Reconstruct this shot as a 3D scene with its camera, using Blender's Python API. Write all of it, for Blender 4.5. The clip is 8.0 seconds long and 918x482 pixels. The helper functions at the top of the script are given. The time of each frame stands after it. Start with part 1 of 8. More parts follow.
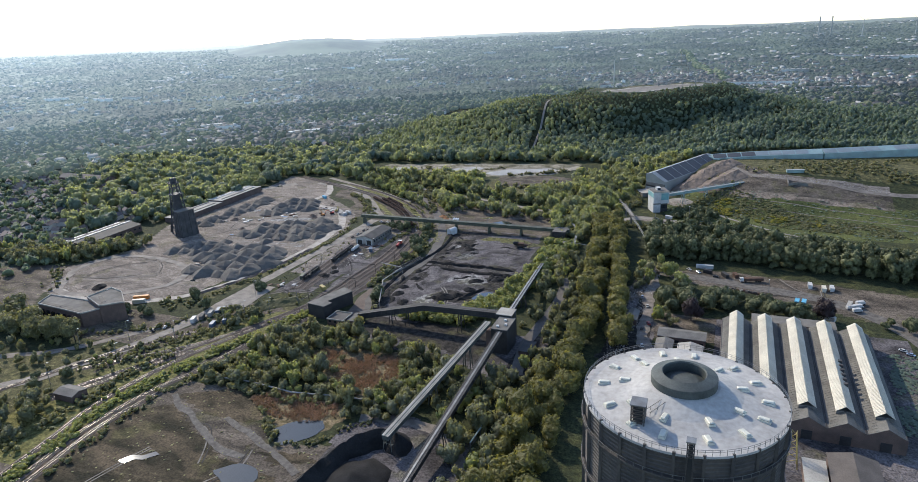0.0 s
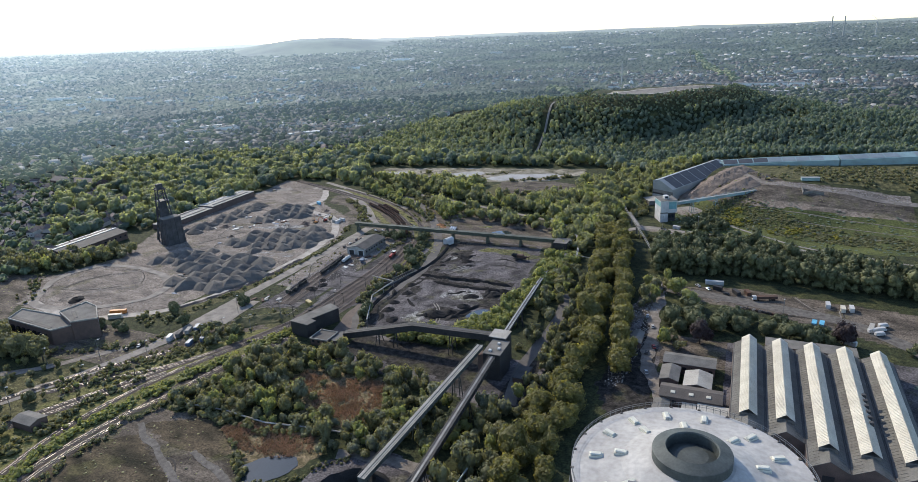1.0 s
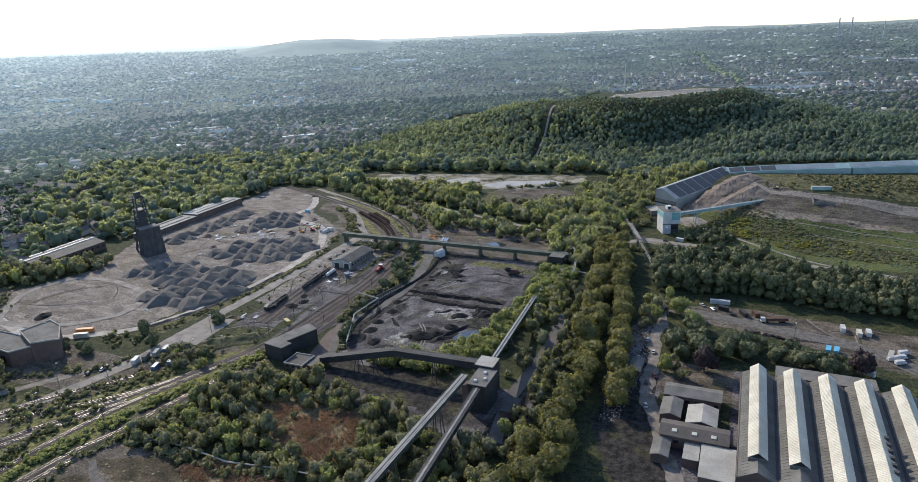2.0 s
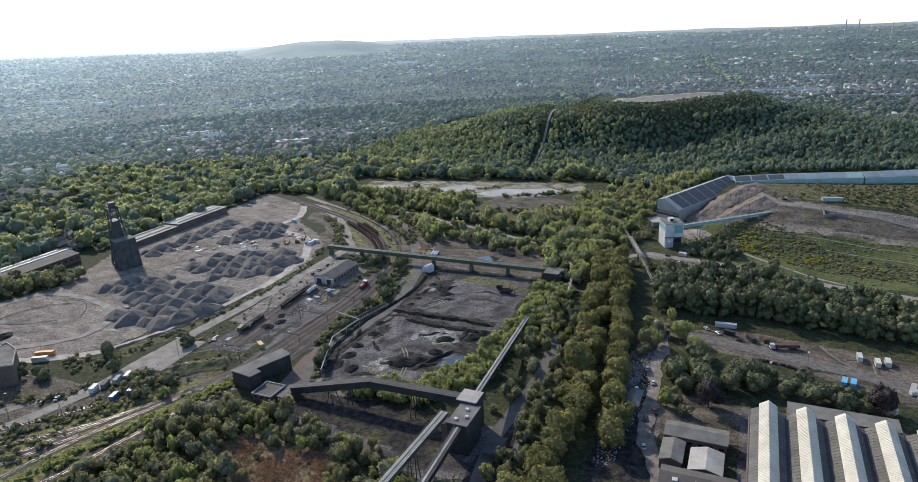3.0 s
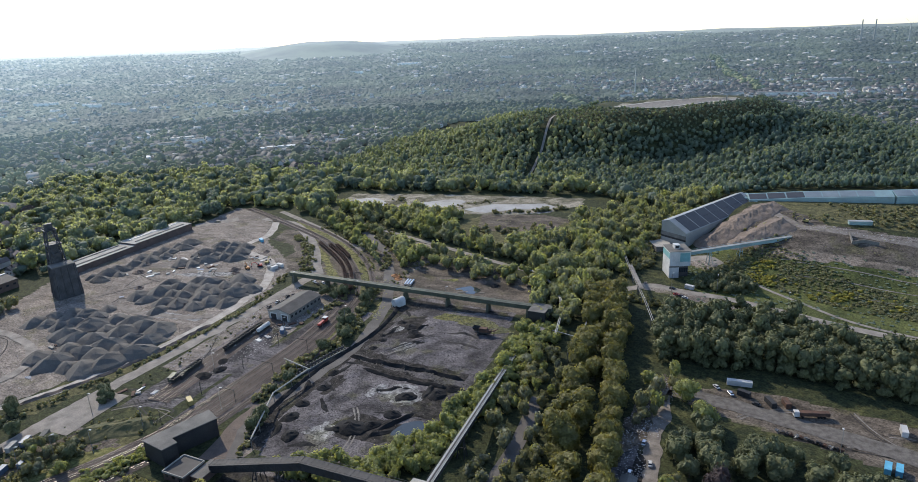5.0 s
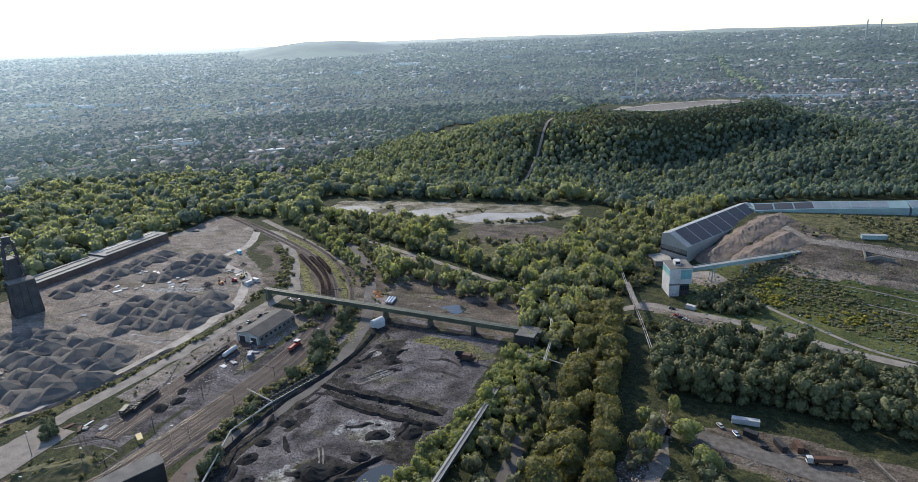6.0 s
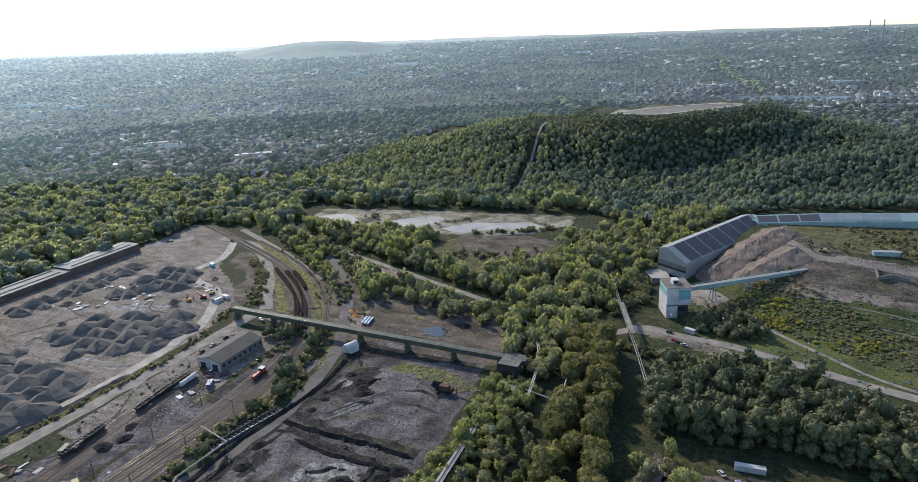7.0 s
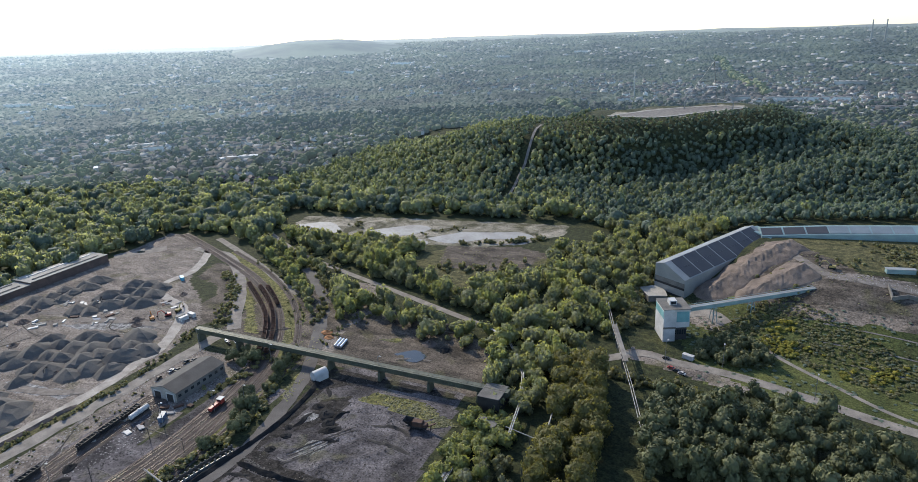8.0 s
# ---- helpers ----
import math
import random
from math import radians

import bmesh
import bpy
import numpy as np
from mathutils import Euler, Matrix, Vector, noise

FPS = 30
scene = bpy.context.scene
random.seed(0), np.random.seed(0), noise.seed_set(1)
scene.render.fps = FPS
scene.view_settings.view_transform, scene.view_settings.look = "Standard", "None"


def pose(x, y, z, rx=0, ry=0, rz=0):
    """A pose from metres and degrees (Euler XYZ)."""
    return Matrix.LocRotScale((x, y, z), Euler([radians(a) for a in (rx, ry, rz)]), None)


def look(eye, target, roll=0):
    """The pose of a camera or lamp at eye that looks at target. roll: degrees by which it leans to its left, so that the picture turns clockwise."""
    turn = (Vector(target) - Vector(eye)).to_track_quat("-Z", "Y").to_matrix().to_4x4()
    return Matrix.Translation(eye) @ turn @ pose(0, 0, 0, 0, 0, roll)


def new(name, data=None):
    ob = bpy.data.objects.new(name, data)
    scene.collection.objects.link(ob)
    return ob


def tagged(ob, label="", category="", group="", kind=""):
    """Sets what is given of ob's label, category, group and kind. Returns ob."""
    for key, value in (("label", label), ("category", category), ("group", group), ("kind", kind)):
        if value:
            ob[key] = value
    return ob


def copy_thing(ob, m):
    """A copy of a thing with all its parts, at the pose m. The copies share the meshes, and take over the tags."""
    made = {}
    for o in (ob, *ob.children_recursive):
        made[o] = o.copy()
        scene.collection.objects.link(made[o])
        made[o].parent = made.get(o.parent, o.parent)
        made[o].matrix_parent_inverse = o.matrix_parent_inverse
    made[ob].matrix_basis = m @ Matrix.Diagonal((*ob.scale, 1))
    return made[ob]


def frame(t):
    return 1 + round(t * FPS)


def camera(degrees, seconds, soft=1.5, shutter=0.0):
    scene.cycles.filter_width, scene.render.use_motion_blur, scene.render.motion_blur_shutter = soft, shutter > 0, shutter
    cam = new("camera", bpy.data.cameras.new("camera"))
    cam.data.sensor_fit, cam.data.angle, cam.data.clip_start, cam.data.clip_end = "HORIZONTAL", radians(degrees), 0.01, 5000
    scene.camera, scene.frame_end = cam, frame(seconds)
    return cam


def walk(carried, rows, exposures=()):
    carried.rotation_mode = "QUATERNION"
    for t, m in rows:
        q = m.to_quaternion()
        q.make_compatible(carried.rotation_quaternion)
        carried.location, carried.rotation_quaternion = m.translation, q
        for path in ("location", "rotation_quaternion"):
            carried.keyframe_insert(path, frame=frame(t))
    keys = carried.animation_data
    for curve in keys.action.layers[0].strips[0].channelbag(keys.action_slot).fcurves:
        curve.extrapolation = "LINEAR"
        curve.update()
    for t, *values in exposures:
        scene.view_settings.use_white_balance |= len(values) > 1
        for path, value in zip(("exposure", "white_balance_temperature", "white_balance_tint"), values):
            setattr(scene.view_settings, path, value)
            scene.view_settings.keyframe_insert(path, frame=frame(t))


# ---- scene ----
cam = camera(70.5, 8.0, soft=0.75)
METRES, EYE, TILT, LEAN, TURN = 270.0, 185.0, 0.0, 0.0, 23.4
ROWS = [
    (0.0, 0.0, 0.0, 0.0, -0.96, -18.79, 2.83),
    (0.5, 0.0178, 0.0526, -0.0002, -0.55, -18.77, 2.8),
    (1.0, 0.0366, 0.1068, -0.0006, -0.24, -18.8, 2.78),
    (1.5, 0.0557, 0.162, -0.0017, -0.05, -18.77, 2.74),
    (3.0, 0.1158, 0.3332, -0.0038, 0.5, -18.56, 2.7),
    (3.5, 0.1358, 0.3922, -0.0052, 0.64, -18.5, 2.69),
    (4.0, 0.1578, 0.4531, -0.0066, 0.91, -18.42, 2.72),
    (4.5, 0.1792, 0.5135, -0.0075, 1.15, -18.46, 2.71),
    (6.0, 0.2406, 0.6994, -0.01, 1.51, -18.51, 2.68),
    (6.5, 0.2611, 0.7617, -0.0111, 1.56, -18.5, 2.65),
    (7.0, 0.2815, 0.8236, -0.0112, 1.56, -18.52, 2.58),
    (7.5, 0.3028, 0.8851, -0.0125, 1.61, -18.54, 2.58),
    (8.0, 0.3223, 0.9464, -0.0131, 1.61, -18.61, 2.5),
]
EXPOSURE, KELVIN, TINT = 0.85, 6480, 10
walk(cam, [(t, pose(0, 0, EYE, TILT, LEAN, TURN) @ pose(METRES * x, METRES * y, METRES * z, 90 + pitch, roll, yaw)) for t, x, y, z, yaw, pitch, roll in ROWS],
     exposures=[(0.0, EXPOSURE + 0.15, KELVIN, TINT), (1.2, EXPOSURE + 0.06, KELVIN, TINT), (3.0, EXPOSURE + 0.04, KELVIN, TINT), (8.0, EXPOSURE, KELVIN, TINT)])

# ---- light ----
SUN_EL, SUN_AZ = 31.7, 146.5
SUN_DIR = Vector((math.cos(radians(SUN_AZ)) * math.cos(radians(SUN_EL)), math.sin(radians(SUN_AZ)) * math.cos(radians(SUN_EL)), math.sin(radians(SUN_EL))))
world = bpy.data.worlds.new("sky")
scene.world = world
world.use_nodes = True
sky = world.node_tree.nodes.new("ShaderNodeTexSky")
sky.sky_type = "NISHITA"
sky.sun_disc = False
sky.sun_elevation, sky.sun_rotation = radians(SUN_EL), radians(90 - SUN_AZ)
sky.air_density, sky.dust_density, sky.ozone_density = 0.8, 0.4, 2.2
backing = world.node_tree.nodes["Background"]
backing.inputs["Strength"].default_value = 0.15
world.node_tree.links.new(sky.outputs["Color"], backing.inputs["Color"])
sun_data = bpy.data.lights.new("sun", "SUN")
sun_data.energy, sun_data.angle, sun_data.color = 2.52, radians(0.55), (1.0, 0.92, 0.78)
sun = new("sun", sun_data)
sun.matrix_world = look(SUN_DIR * 500, (0, 0, 0))


# ---- materials ----
def mat(name, col, rough=0.85, metal=0.0, col2=None, scale=1.0, fine=12.0, bump=0.3, island=0.0, spread=0.5, trans=0.0, detail=4.0, spec=0.3, sheen=0.0, warmth=(1.35, 1.25, 0.62)):
    """A surface of two mixed tones with large stains and a fine grain."""
    m = bpy.data.materials.new(name)
    m.use_nodes = True
    t = m.node_tree
    n, l = t.nodes, t.links
    b = n["Principled BSDF"]
    b.inputs["Roughness"].default_value, b.inputs["Metallic"].default_value = rough, metal
    b.inputs["Specular IOR Level"].default_value = spec
    if sheen:
        b.inputs["Sheen Weight"].default_value = sheen
        b.inputs["Sheen Roughness"].default_value = 0.5
    geo = n.new("ShaderNodeNewGeometry")
    big, small = n.new("ShaderNodeTexNoise"), n.new("ShaderNodeTexNoise")
    for q, sc in ((big, scale), (small, fine)):
        q.inputs["Scale"].default_value = sc
        q.inputs["Detail"].default_value = detail
        l.new(geo.outputs["Position"], q.inputs["Vector"])
    c2 = col2 or tuple(c * 0.6 for c in col)
    ramp = n.new("ShaderNodeValToRGB")
    ramp.color_ramp.elements[0].position, ramp.color_ramp.elements[1].position = 0.5 - spread * 0.4, 0.5 + spread * 0.4
    ramp.color_ramp.elements[0].color, ramp.color_ramp.elements[1].color = (*c2, 1), (*col, 1)
    l.new(big.outputs["Fac"], ramp.inputs["Fac"])
    hsv = n.new("ShaderNodeHueSaturation")
    l.new(ramp.outputs["Color"], hsv.inputs["Color"])
    val = n.new("ShaderNodeMath")
    val.operation = "MULTIPLY_ADD"
    val.inputs[1].default_value, val.inputs[2].default_value = 0.7, 0.65
    l.new(small.outputs["Fac"], val.inputs[0])
    last = val
    if island:
        isl = n.new("ShaderNodeMath")
        isl.operation = "MULTIPLY_ADD"
        isl.inputs[1].default_value = island
        l.new(geo.outputs["Random Per Island"], isl.inputs[0])
        l.new(val.outputs[0], isl.inputs[2])
        last = isl
    l.new(last.outputs[0], hsv.inputs["Value"])
    l.new(hsv.outputs["Color"], b.inputs["Base Color"])
    if bump:
        bp = n.new("ShaderNodeBump")
        bp.inputs["Strength"].default_value, bp.inputs["Distance"].default_value = bump, 0.3
        l.new(small.outputs["Fac"], bp.inputs["Height"])
        l.new(bp.outputs["Normal"], b.inputs["Normal"])
    if trans:
        tr = n.new("ShaderNodeBsdfTranslucent")
        mix = n.new("ShaderNodeMixShader")
        mix.inputs[0].default_value = trans
        warm = n.new("ShaderNodeMix")
        warm.data_type, warm.blend_type = "RGBA", "MULTIPLY"
        warm.inputs[0].default_value = 1.0
        warm.inputs[7].default_value = (*warmth, 1)
        l.new(hsv.outputs["Color"], warm.inputs[6])
        l.new(warm.outputs[2], tr.inputs["Color"])
        l.new(b.outputs[0], mix.inputs[1])
        l.new(tr.outputs[0], mix.inputs[2])
        l.new(mix.outputs[0], n["Material Output"].inputs["Surface"])
    return m


def ground_mat():
    """Soil and grass, with gravel, coal, turf, dirt and sand where the zones lie."""
    m = bpy.data.materials.new("ground")
    m.use_nodes = True
    t = m.node_tree
    n, l = t.nodes, t.links
    b = n["Principled BSDF"]
    b.inputs["Roughness"].default_value = 0.95
    b.inputs["Specular IOR Level"].default_value = 0.15
    geo = n.new("ShaderNodeNewGeometry")

    def tex(scale, detail=5.0):
        q = n.new("ShaderNodeTexNoise")
        q.inputs["Scale"].default_value, q.inputs["Detail"].default_value = scale, detail
        l.new(geo.outputs["Position"], q.inputs["Vector"])
        return q.outputs["Fac"]
    edge, stain, grain, mid = tex(0.09, 10.0), tex(0.035, 8.0), tex(1.0, 10.0), tex(0.28, 8.0)
    ruts = n.new("ShaderNodeTexNoise")
    ruts.inputs["Scale"].default_value, ruts.inputs["Detail"].default_value, ruts.inputs["Distortion"].default_value = 0.07, 12.0, 0.7
    stretch = n.new("ShaderNodeMapping")
    stretch.inputs["Rotation"].default_value = (0, 0, 0.5)
    stretch.inputs["Scale"].default_value = (0.7, 1.5, 1.0)
    l.new(geo.outputs["Position"], stretch.inputs["Vector"])
    l.new(stretch.outputs["Vector"], ruts.inputs["Vector"])
    ruts = ruts.outputs["Fac"]
    sw = n.new("ShaderNodeTexNoise")
    sw.inputs["Scale"].default_value, sw.inputs["Detail"].default_value, sw.inputs["Distortion"].default_value = 0.045, 12.0, 1.2
    l.new(geo.outputs["Position"], sw.inputs["Vector"])
    swirl = sw.outputs["Fac"]

    def two(c1, c2, fac, lo=0.35, hi=0.65):
        r = n.new("ShaderNodeValToRGB")
        r.color_ramp.elements[0].position, r.color_ramp.elements[1].position = lo, hi
        r.color_ramp.elements[0].color, r.color_ramp.elements[1].color = (*c1, 1), (*c2, 1)
        l.new(fac, r.inputs["Fac"])
        return r.outputs["Color"]
    now = two((0.022, 0.028, 0.014), (0.05, 0.054, 0.022), mid)
    zones = (("town", (0.035, 0.045, 0.034), (0.085, 0.092, 0.07), mid), ("slope", (0.042, 0.052, 0.017), (0.1, 0.108, 0.034), stain), ("brow", (0.095, 0.078, 0.058), (0.26, 0.205, 0.158), ruts), ("turf", (0.045, 0.046, 0.02), (0.13, 0.116, 0.052), mid),
             ("dirt", (0.045, 0.037, 0.029), (0.145, 0.118, 0.092), ruts), ("reed", (0.10, 0.08, 0.04), (0.21, 0.16, 0.095), mid),
             ("gravel", (0.12, 0.1, 0.084), (0.242, 0.203, 0.168), ruts), ("coal", (0.038, 0.034, 0.0345), (0.145, 0.129, 0.127), swirl),
             ("verge", (0.066, 0.068, 0.023), (0.195, 0.178, 0.064), mid), ("soot_shade", (0.012, 0.011, 0.010), (0.048, 0.042, 0.037), mid), ("heath", (0.021, 0.019, 0.011), (0.098, 0.074, 0.047), ruts), ("silt", (0.10, 0.095, 0.09), (0.32, 0.305, 0.285), mid),
             ("sand", (0.075, 0.07, 0.042), (0.34, 0.30, 0.235), swirl))
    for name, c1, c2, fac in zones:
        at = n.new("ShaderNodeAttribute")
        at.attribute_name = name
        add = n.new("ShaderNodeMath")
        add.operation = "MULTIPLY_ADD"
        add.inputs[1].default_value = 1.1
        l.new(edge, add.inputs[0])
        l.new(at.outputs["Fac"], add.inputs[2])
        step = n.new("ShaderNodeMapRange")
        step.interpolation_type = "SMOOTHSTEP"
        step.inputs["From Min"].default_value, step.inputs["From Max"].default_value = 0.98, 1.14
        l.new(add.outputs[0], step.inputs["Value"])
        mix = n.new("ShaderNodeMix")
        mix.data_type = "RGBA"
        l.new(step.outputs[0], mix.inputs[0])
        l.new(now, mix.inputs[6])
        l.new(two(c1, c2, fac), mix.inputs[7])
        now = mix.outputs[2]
    hsv = n.new("ShaderNodeHueSaturation")
    val = n.new("ShaderNodeMath")
    val.operation = "MULTIPLY_ADD"
    val.inputs[1].default_value, val.inputs[2].default_value = 2.7, -1.1
    l.new(grain, val.inputs[0])
    patch = n.new("ShaderNodeMath")
    patch.operation = "MULTIPLY_ADD"
    patch.inputs[1].default_value = 1.6
    l.new(tex(0.42, 10.0), patch.inputs[0])
    l.new(val.outputs[0], patch.inputs[2])
    val = patch
    weeds = n.new("ShaderNodeMapRange")
    weeds.inputs["From Min"].default_value, weeds.inputs["From Max"].default_value = 0.56, 0.64
    weeds.inputs["To Max"].default_value = 0.4
    l.new(tex(0.055, 12.0), weeds.inputs["Value"])
    green = n.new("ShaderNodeMix")
    green.data_type = "RGBA"
    l.new(weeds.outputs[0], green.inputs[0])
    l.new(now, green.inputs[6])
    l.new(two((0.05, 0.052, 0.018), (0.12, 0.11, 0.04), mid), green.inputs[7])
    now = green.outputs[2]
    l.new(val.outputs[0], hsv.inputs["Value"])
    l.new(now, hsv.inputs["Color"])
    l.new(hsv.outputs["Color"], b.inputs["Base Color"])
    bp = n.new("ShaderNodeBump")
    bp.inputs["Strength"].default_value, bp.inputs["Distance"].default_value = 0.6, 0.8
    l.new(grain, bp.inputs["Height"])
    l.new(bp.outputs["Normal"], b.inputs["Normal"])
    return m


def water_mat():
    m = mat("pond_water", (0.03, 0.04, 0.045), 0.045, col2=(0.02, 0.028, 0.03), scale=0.05, fine=2.0, bump=0.002, spec=0.5)
    return m


# pale base colour holds both mud and a painted reflection of bright sky
M_MUDSKYWATER = mat("muddy_sky_water", (0.37, 0.345, 0.3), 0.5, col2=(0.24, 0.22, 0.19), scale=0.06, fine=0.4, bump=0.02, spec=0.35)
M_GROUND = ground_mat()
M_WATER = water_mat()
M_LEAF = mat("broadleaf", (0.178, 0.17, 0.085), 0.6, col2=(0.1, 0.103, 0.054), scale=0.09, fine=1.6, bump=0, island=0.75, trans=0.44, spec=0.3)
M_LEAF_Y = mat("light_broadleaf", (0.2372, 0.2465, 0.09765), 0.6, col2=(0.1535, 0.1721, 0.06975), scale=0.1, fine=1.6, bump=0, island=0.7, trans=0.52, spec=0.3)
M_LEAF_G = mat("grey_willow_leaf", (0.19, 0.192, 0.125), 0.6, col2=(0.115, 0.122, 0.08), scale=0.1, fine=1.6, bump=0, island=0.6, trans=0.46, spec=0.3)
M_AVENUE = mat("avenue_leaf", (0.1886, 0.1748, 0.06072), 0.6, col2=(0.1012, 0.09936, 0.0368), scale=0.1, fine=1.6, bump=0, island=0.5, trans=0.5, spec=0.3)
M_EAST = mat("dark_wood_leaf", (0.118, 0.119, 0.054), 0.65, col2=(0.058, 0.067, 0.033), scale=0.06, fine=1.6, bump=0, island=0.5, trans=0.09, spec=0.2, warmth=(1.3, 1.25, 0.6))
# lime and oak leaf are paled and greyed, haze painted into their colour
M_LIMEHAZE = mat("hazed_lime_leaf", (0.37, 0.38, 0.235), 0.6, col2=(0.25, 0.275, 0.17), scale=0.06, fine=1.6, bump=0, island=0.3, trans=0.68, spec=0.3, warmth=(1.3, 1.25, 0.6))
M_OAKHAZE = mat("hazed_oak_leaf", (0.33, 0.345, 0.225), 0.6, col2=(0.215, 0.24, 0.16), scale=0.06, fine=1.6, bump=0, island=0.3, trans=0.68, spec=0.3, warmth=(1.3, 1.25, 0.6))
M_BIRCHLIT = mat("sunlit_birch_leaf", (0.26, 0.28, 0.17), 0.6, col2=(0.16, 0.185, 0.115), scale=0.06, fine=1.6, bump=0, island=0.3, trans=0.55, spec=0.3, warmth=(1.3, 1.25, 0.6))
# the next two are lightened to put haze over the wood beyond the bridge
M_HAZEGREY = mat("hazed_grey_leaf", (0.265, 0.272, 0.165), 0.6, col2=(0.17, 0.18, 0.11), scale=0.06, fine=1.6, bump=0, island=0.45, trans=0.6, spec=0.3, warmth=(1.3, 1.25, 0.6))
M_HAZEGREEN = mat("hazed_green_leaf", (0.29, 0.3, 0.14), 0.6, col2=(0.18, 0.195, 0.095), scale=0.06, fine=1.6, bump=0, island=0.45, trans=0.6, spec=0.3, warmth=(1.3, 1.25, 0.6))
M_LEAF_P = mat("copper_beech_leaf", (0.045, 0.03, 0.028), 0.65, col2=(0.024, 0.016, 0.018), scale=0.2, fine=1.6, bump=0, island=0.5, trans=0.25, spec=0.25)
# base colours of these two are raised and blued to hold some haze
M_WOOD = mat("woodland_leaf", (0.168, 0.205, 0.145), 0.65, col2=(0.105, 0.142, 0.11), scale=0.03, fine=1.2, bump=0, island=0.2, trans=0.46, spec=0.3, warmth=(1.3, 1.25, 0.7))
M_FAR = mat("far_hazed_leaf", (0.18, 0.215, 0.125), 0.7, col2=(0.10, 0.135, 0.09), scale=0.015, fine=0.5, bump=0, island=0.35, trans=0.45, spec=0.3, warmth=(1.3, 1.25, 0.75))
def distance_mat(name, c1, c2):
    """The backdrop of far town and country; haze is painted in as emission, stronger towards the horizon and the sun.
    """
    made = bpy.data.materials.new(name)
    made.use_nodes = True
    t = made.node_tree
    n, l = t.nodes, t.links
    b = n["Principled BSDF"]

    def math_node(op, a, c, d=None):
        m = n.new("ShaderNodeMath")
        m.operation = op
        for k, v in enumerate((a, c, d)):
            if v is None:
                continue
            if isinstance(v, (int, float)):
                m.inputs[k].default_value = v
            else:
                l.new(v, m.inputs[k])
        return m.outputs[0]
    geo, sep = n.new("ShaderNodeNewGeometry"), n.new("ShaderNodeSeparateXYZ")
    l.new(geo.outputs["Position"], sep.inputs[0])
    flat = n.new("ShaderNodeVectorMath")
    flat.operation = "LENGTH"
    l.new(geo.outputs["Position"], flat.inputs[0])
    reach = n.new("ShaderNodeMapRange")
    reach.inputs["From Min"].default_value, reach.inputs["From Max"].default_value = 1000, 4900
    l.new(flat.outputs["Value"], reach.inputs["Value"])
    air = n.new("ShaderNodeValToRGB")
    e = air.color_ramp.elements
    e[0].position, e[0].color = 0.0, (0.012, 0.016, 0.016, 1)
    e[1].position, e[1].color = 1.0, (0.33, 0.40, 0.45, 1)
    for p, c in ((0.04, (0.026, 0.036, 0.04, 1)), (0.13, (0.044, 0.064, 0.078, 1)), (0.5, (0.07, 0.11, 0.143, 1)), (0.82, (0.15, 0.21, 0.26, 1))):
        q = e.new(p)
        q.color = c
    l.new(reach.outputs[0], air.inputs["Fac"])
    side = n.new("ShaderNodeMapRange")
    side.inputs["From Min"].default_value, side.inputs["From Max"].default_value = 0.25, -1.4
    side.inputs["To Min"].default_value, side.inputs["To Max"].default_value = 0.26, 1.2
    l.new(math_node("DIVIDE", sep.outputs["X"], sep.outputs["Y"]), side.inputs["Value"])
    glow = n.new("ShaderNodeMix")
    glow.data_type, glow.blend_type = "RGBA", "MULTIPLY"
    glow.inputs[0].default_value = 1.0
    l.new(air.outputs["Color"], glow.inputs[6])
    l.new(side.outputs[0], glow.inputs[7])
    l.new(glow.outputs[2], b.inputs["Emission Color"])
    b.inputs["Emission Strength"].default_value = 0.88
    tex, ramp, hsv = n.new("ShaderNodeTexNoise"), n.new("ShaderNodeValToRGB"), n.new("ShaderNodeHueSaturation")
    tex.inputs["Scale"].default_value, tex.inputs["Detail"].default_value = 0.0045, 7.0
    l.new(geo.outputs["Position"], tex.inputs["Vector"])
    ramp.color_ramp.elements[0].position, ramp.color_ramp.elements[1].position = 0.38, 0.62
    ramp.color_ramp.elements[0].color, ramp.color_ramp.elements[1].color = (*c1, 1), (*c2, 1)
    l.new(tex.outputs["Fac"], ramp.inputs["Fac"])
    l.new(ramp.outputs["Color"], hsv.inputs["Color"])
    l.new(math_node("MULTIPLY_ADD", geo.outputs["Random Per Island"], 0.36, 0.74), hsv.inputs["Value"])
    l.new(hsv.outputs["Color"], b.inputs["Base Color"])
    b.inputs["Roughness"].default_value = 0.9
    return made


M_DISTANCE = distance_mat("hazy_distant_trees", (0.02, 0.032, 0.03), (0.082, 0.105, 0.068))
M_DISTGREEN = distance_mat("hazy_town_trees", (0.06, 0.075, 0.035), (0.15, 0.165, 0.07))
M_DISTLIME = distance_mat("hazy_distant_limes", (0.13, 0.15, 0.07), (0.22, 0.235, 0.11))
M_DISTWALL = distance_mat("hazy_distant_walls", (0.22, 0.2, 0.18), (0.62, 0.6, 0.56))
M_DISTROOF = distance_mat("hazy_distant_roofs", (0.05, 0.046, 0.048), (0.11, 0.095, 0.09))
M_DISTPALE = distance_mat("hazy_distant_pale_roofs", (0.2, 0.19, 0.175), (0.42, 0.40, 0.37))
M_BROOM = mat("broom_flower", (0.27, 0.225, 0.04), 0.8, col2=(0.12, 0.125, 0.035), scale=0.3, fine=1.5, bump=0, island=0.5, trans=0.2, spec=0.1)
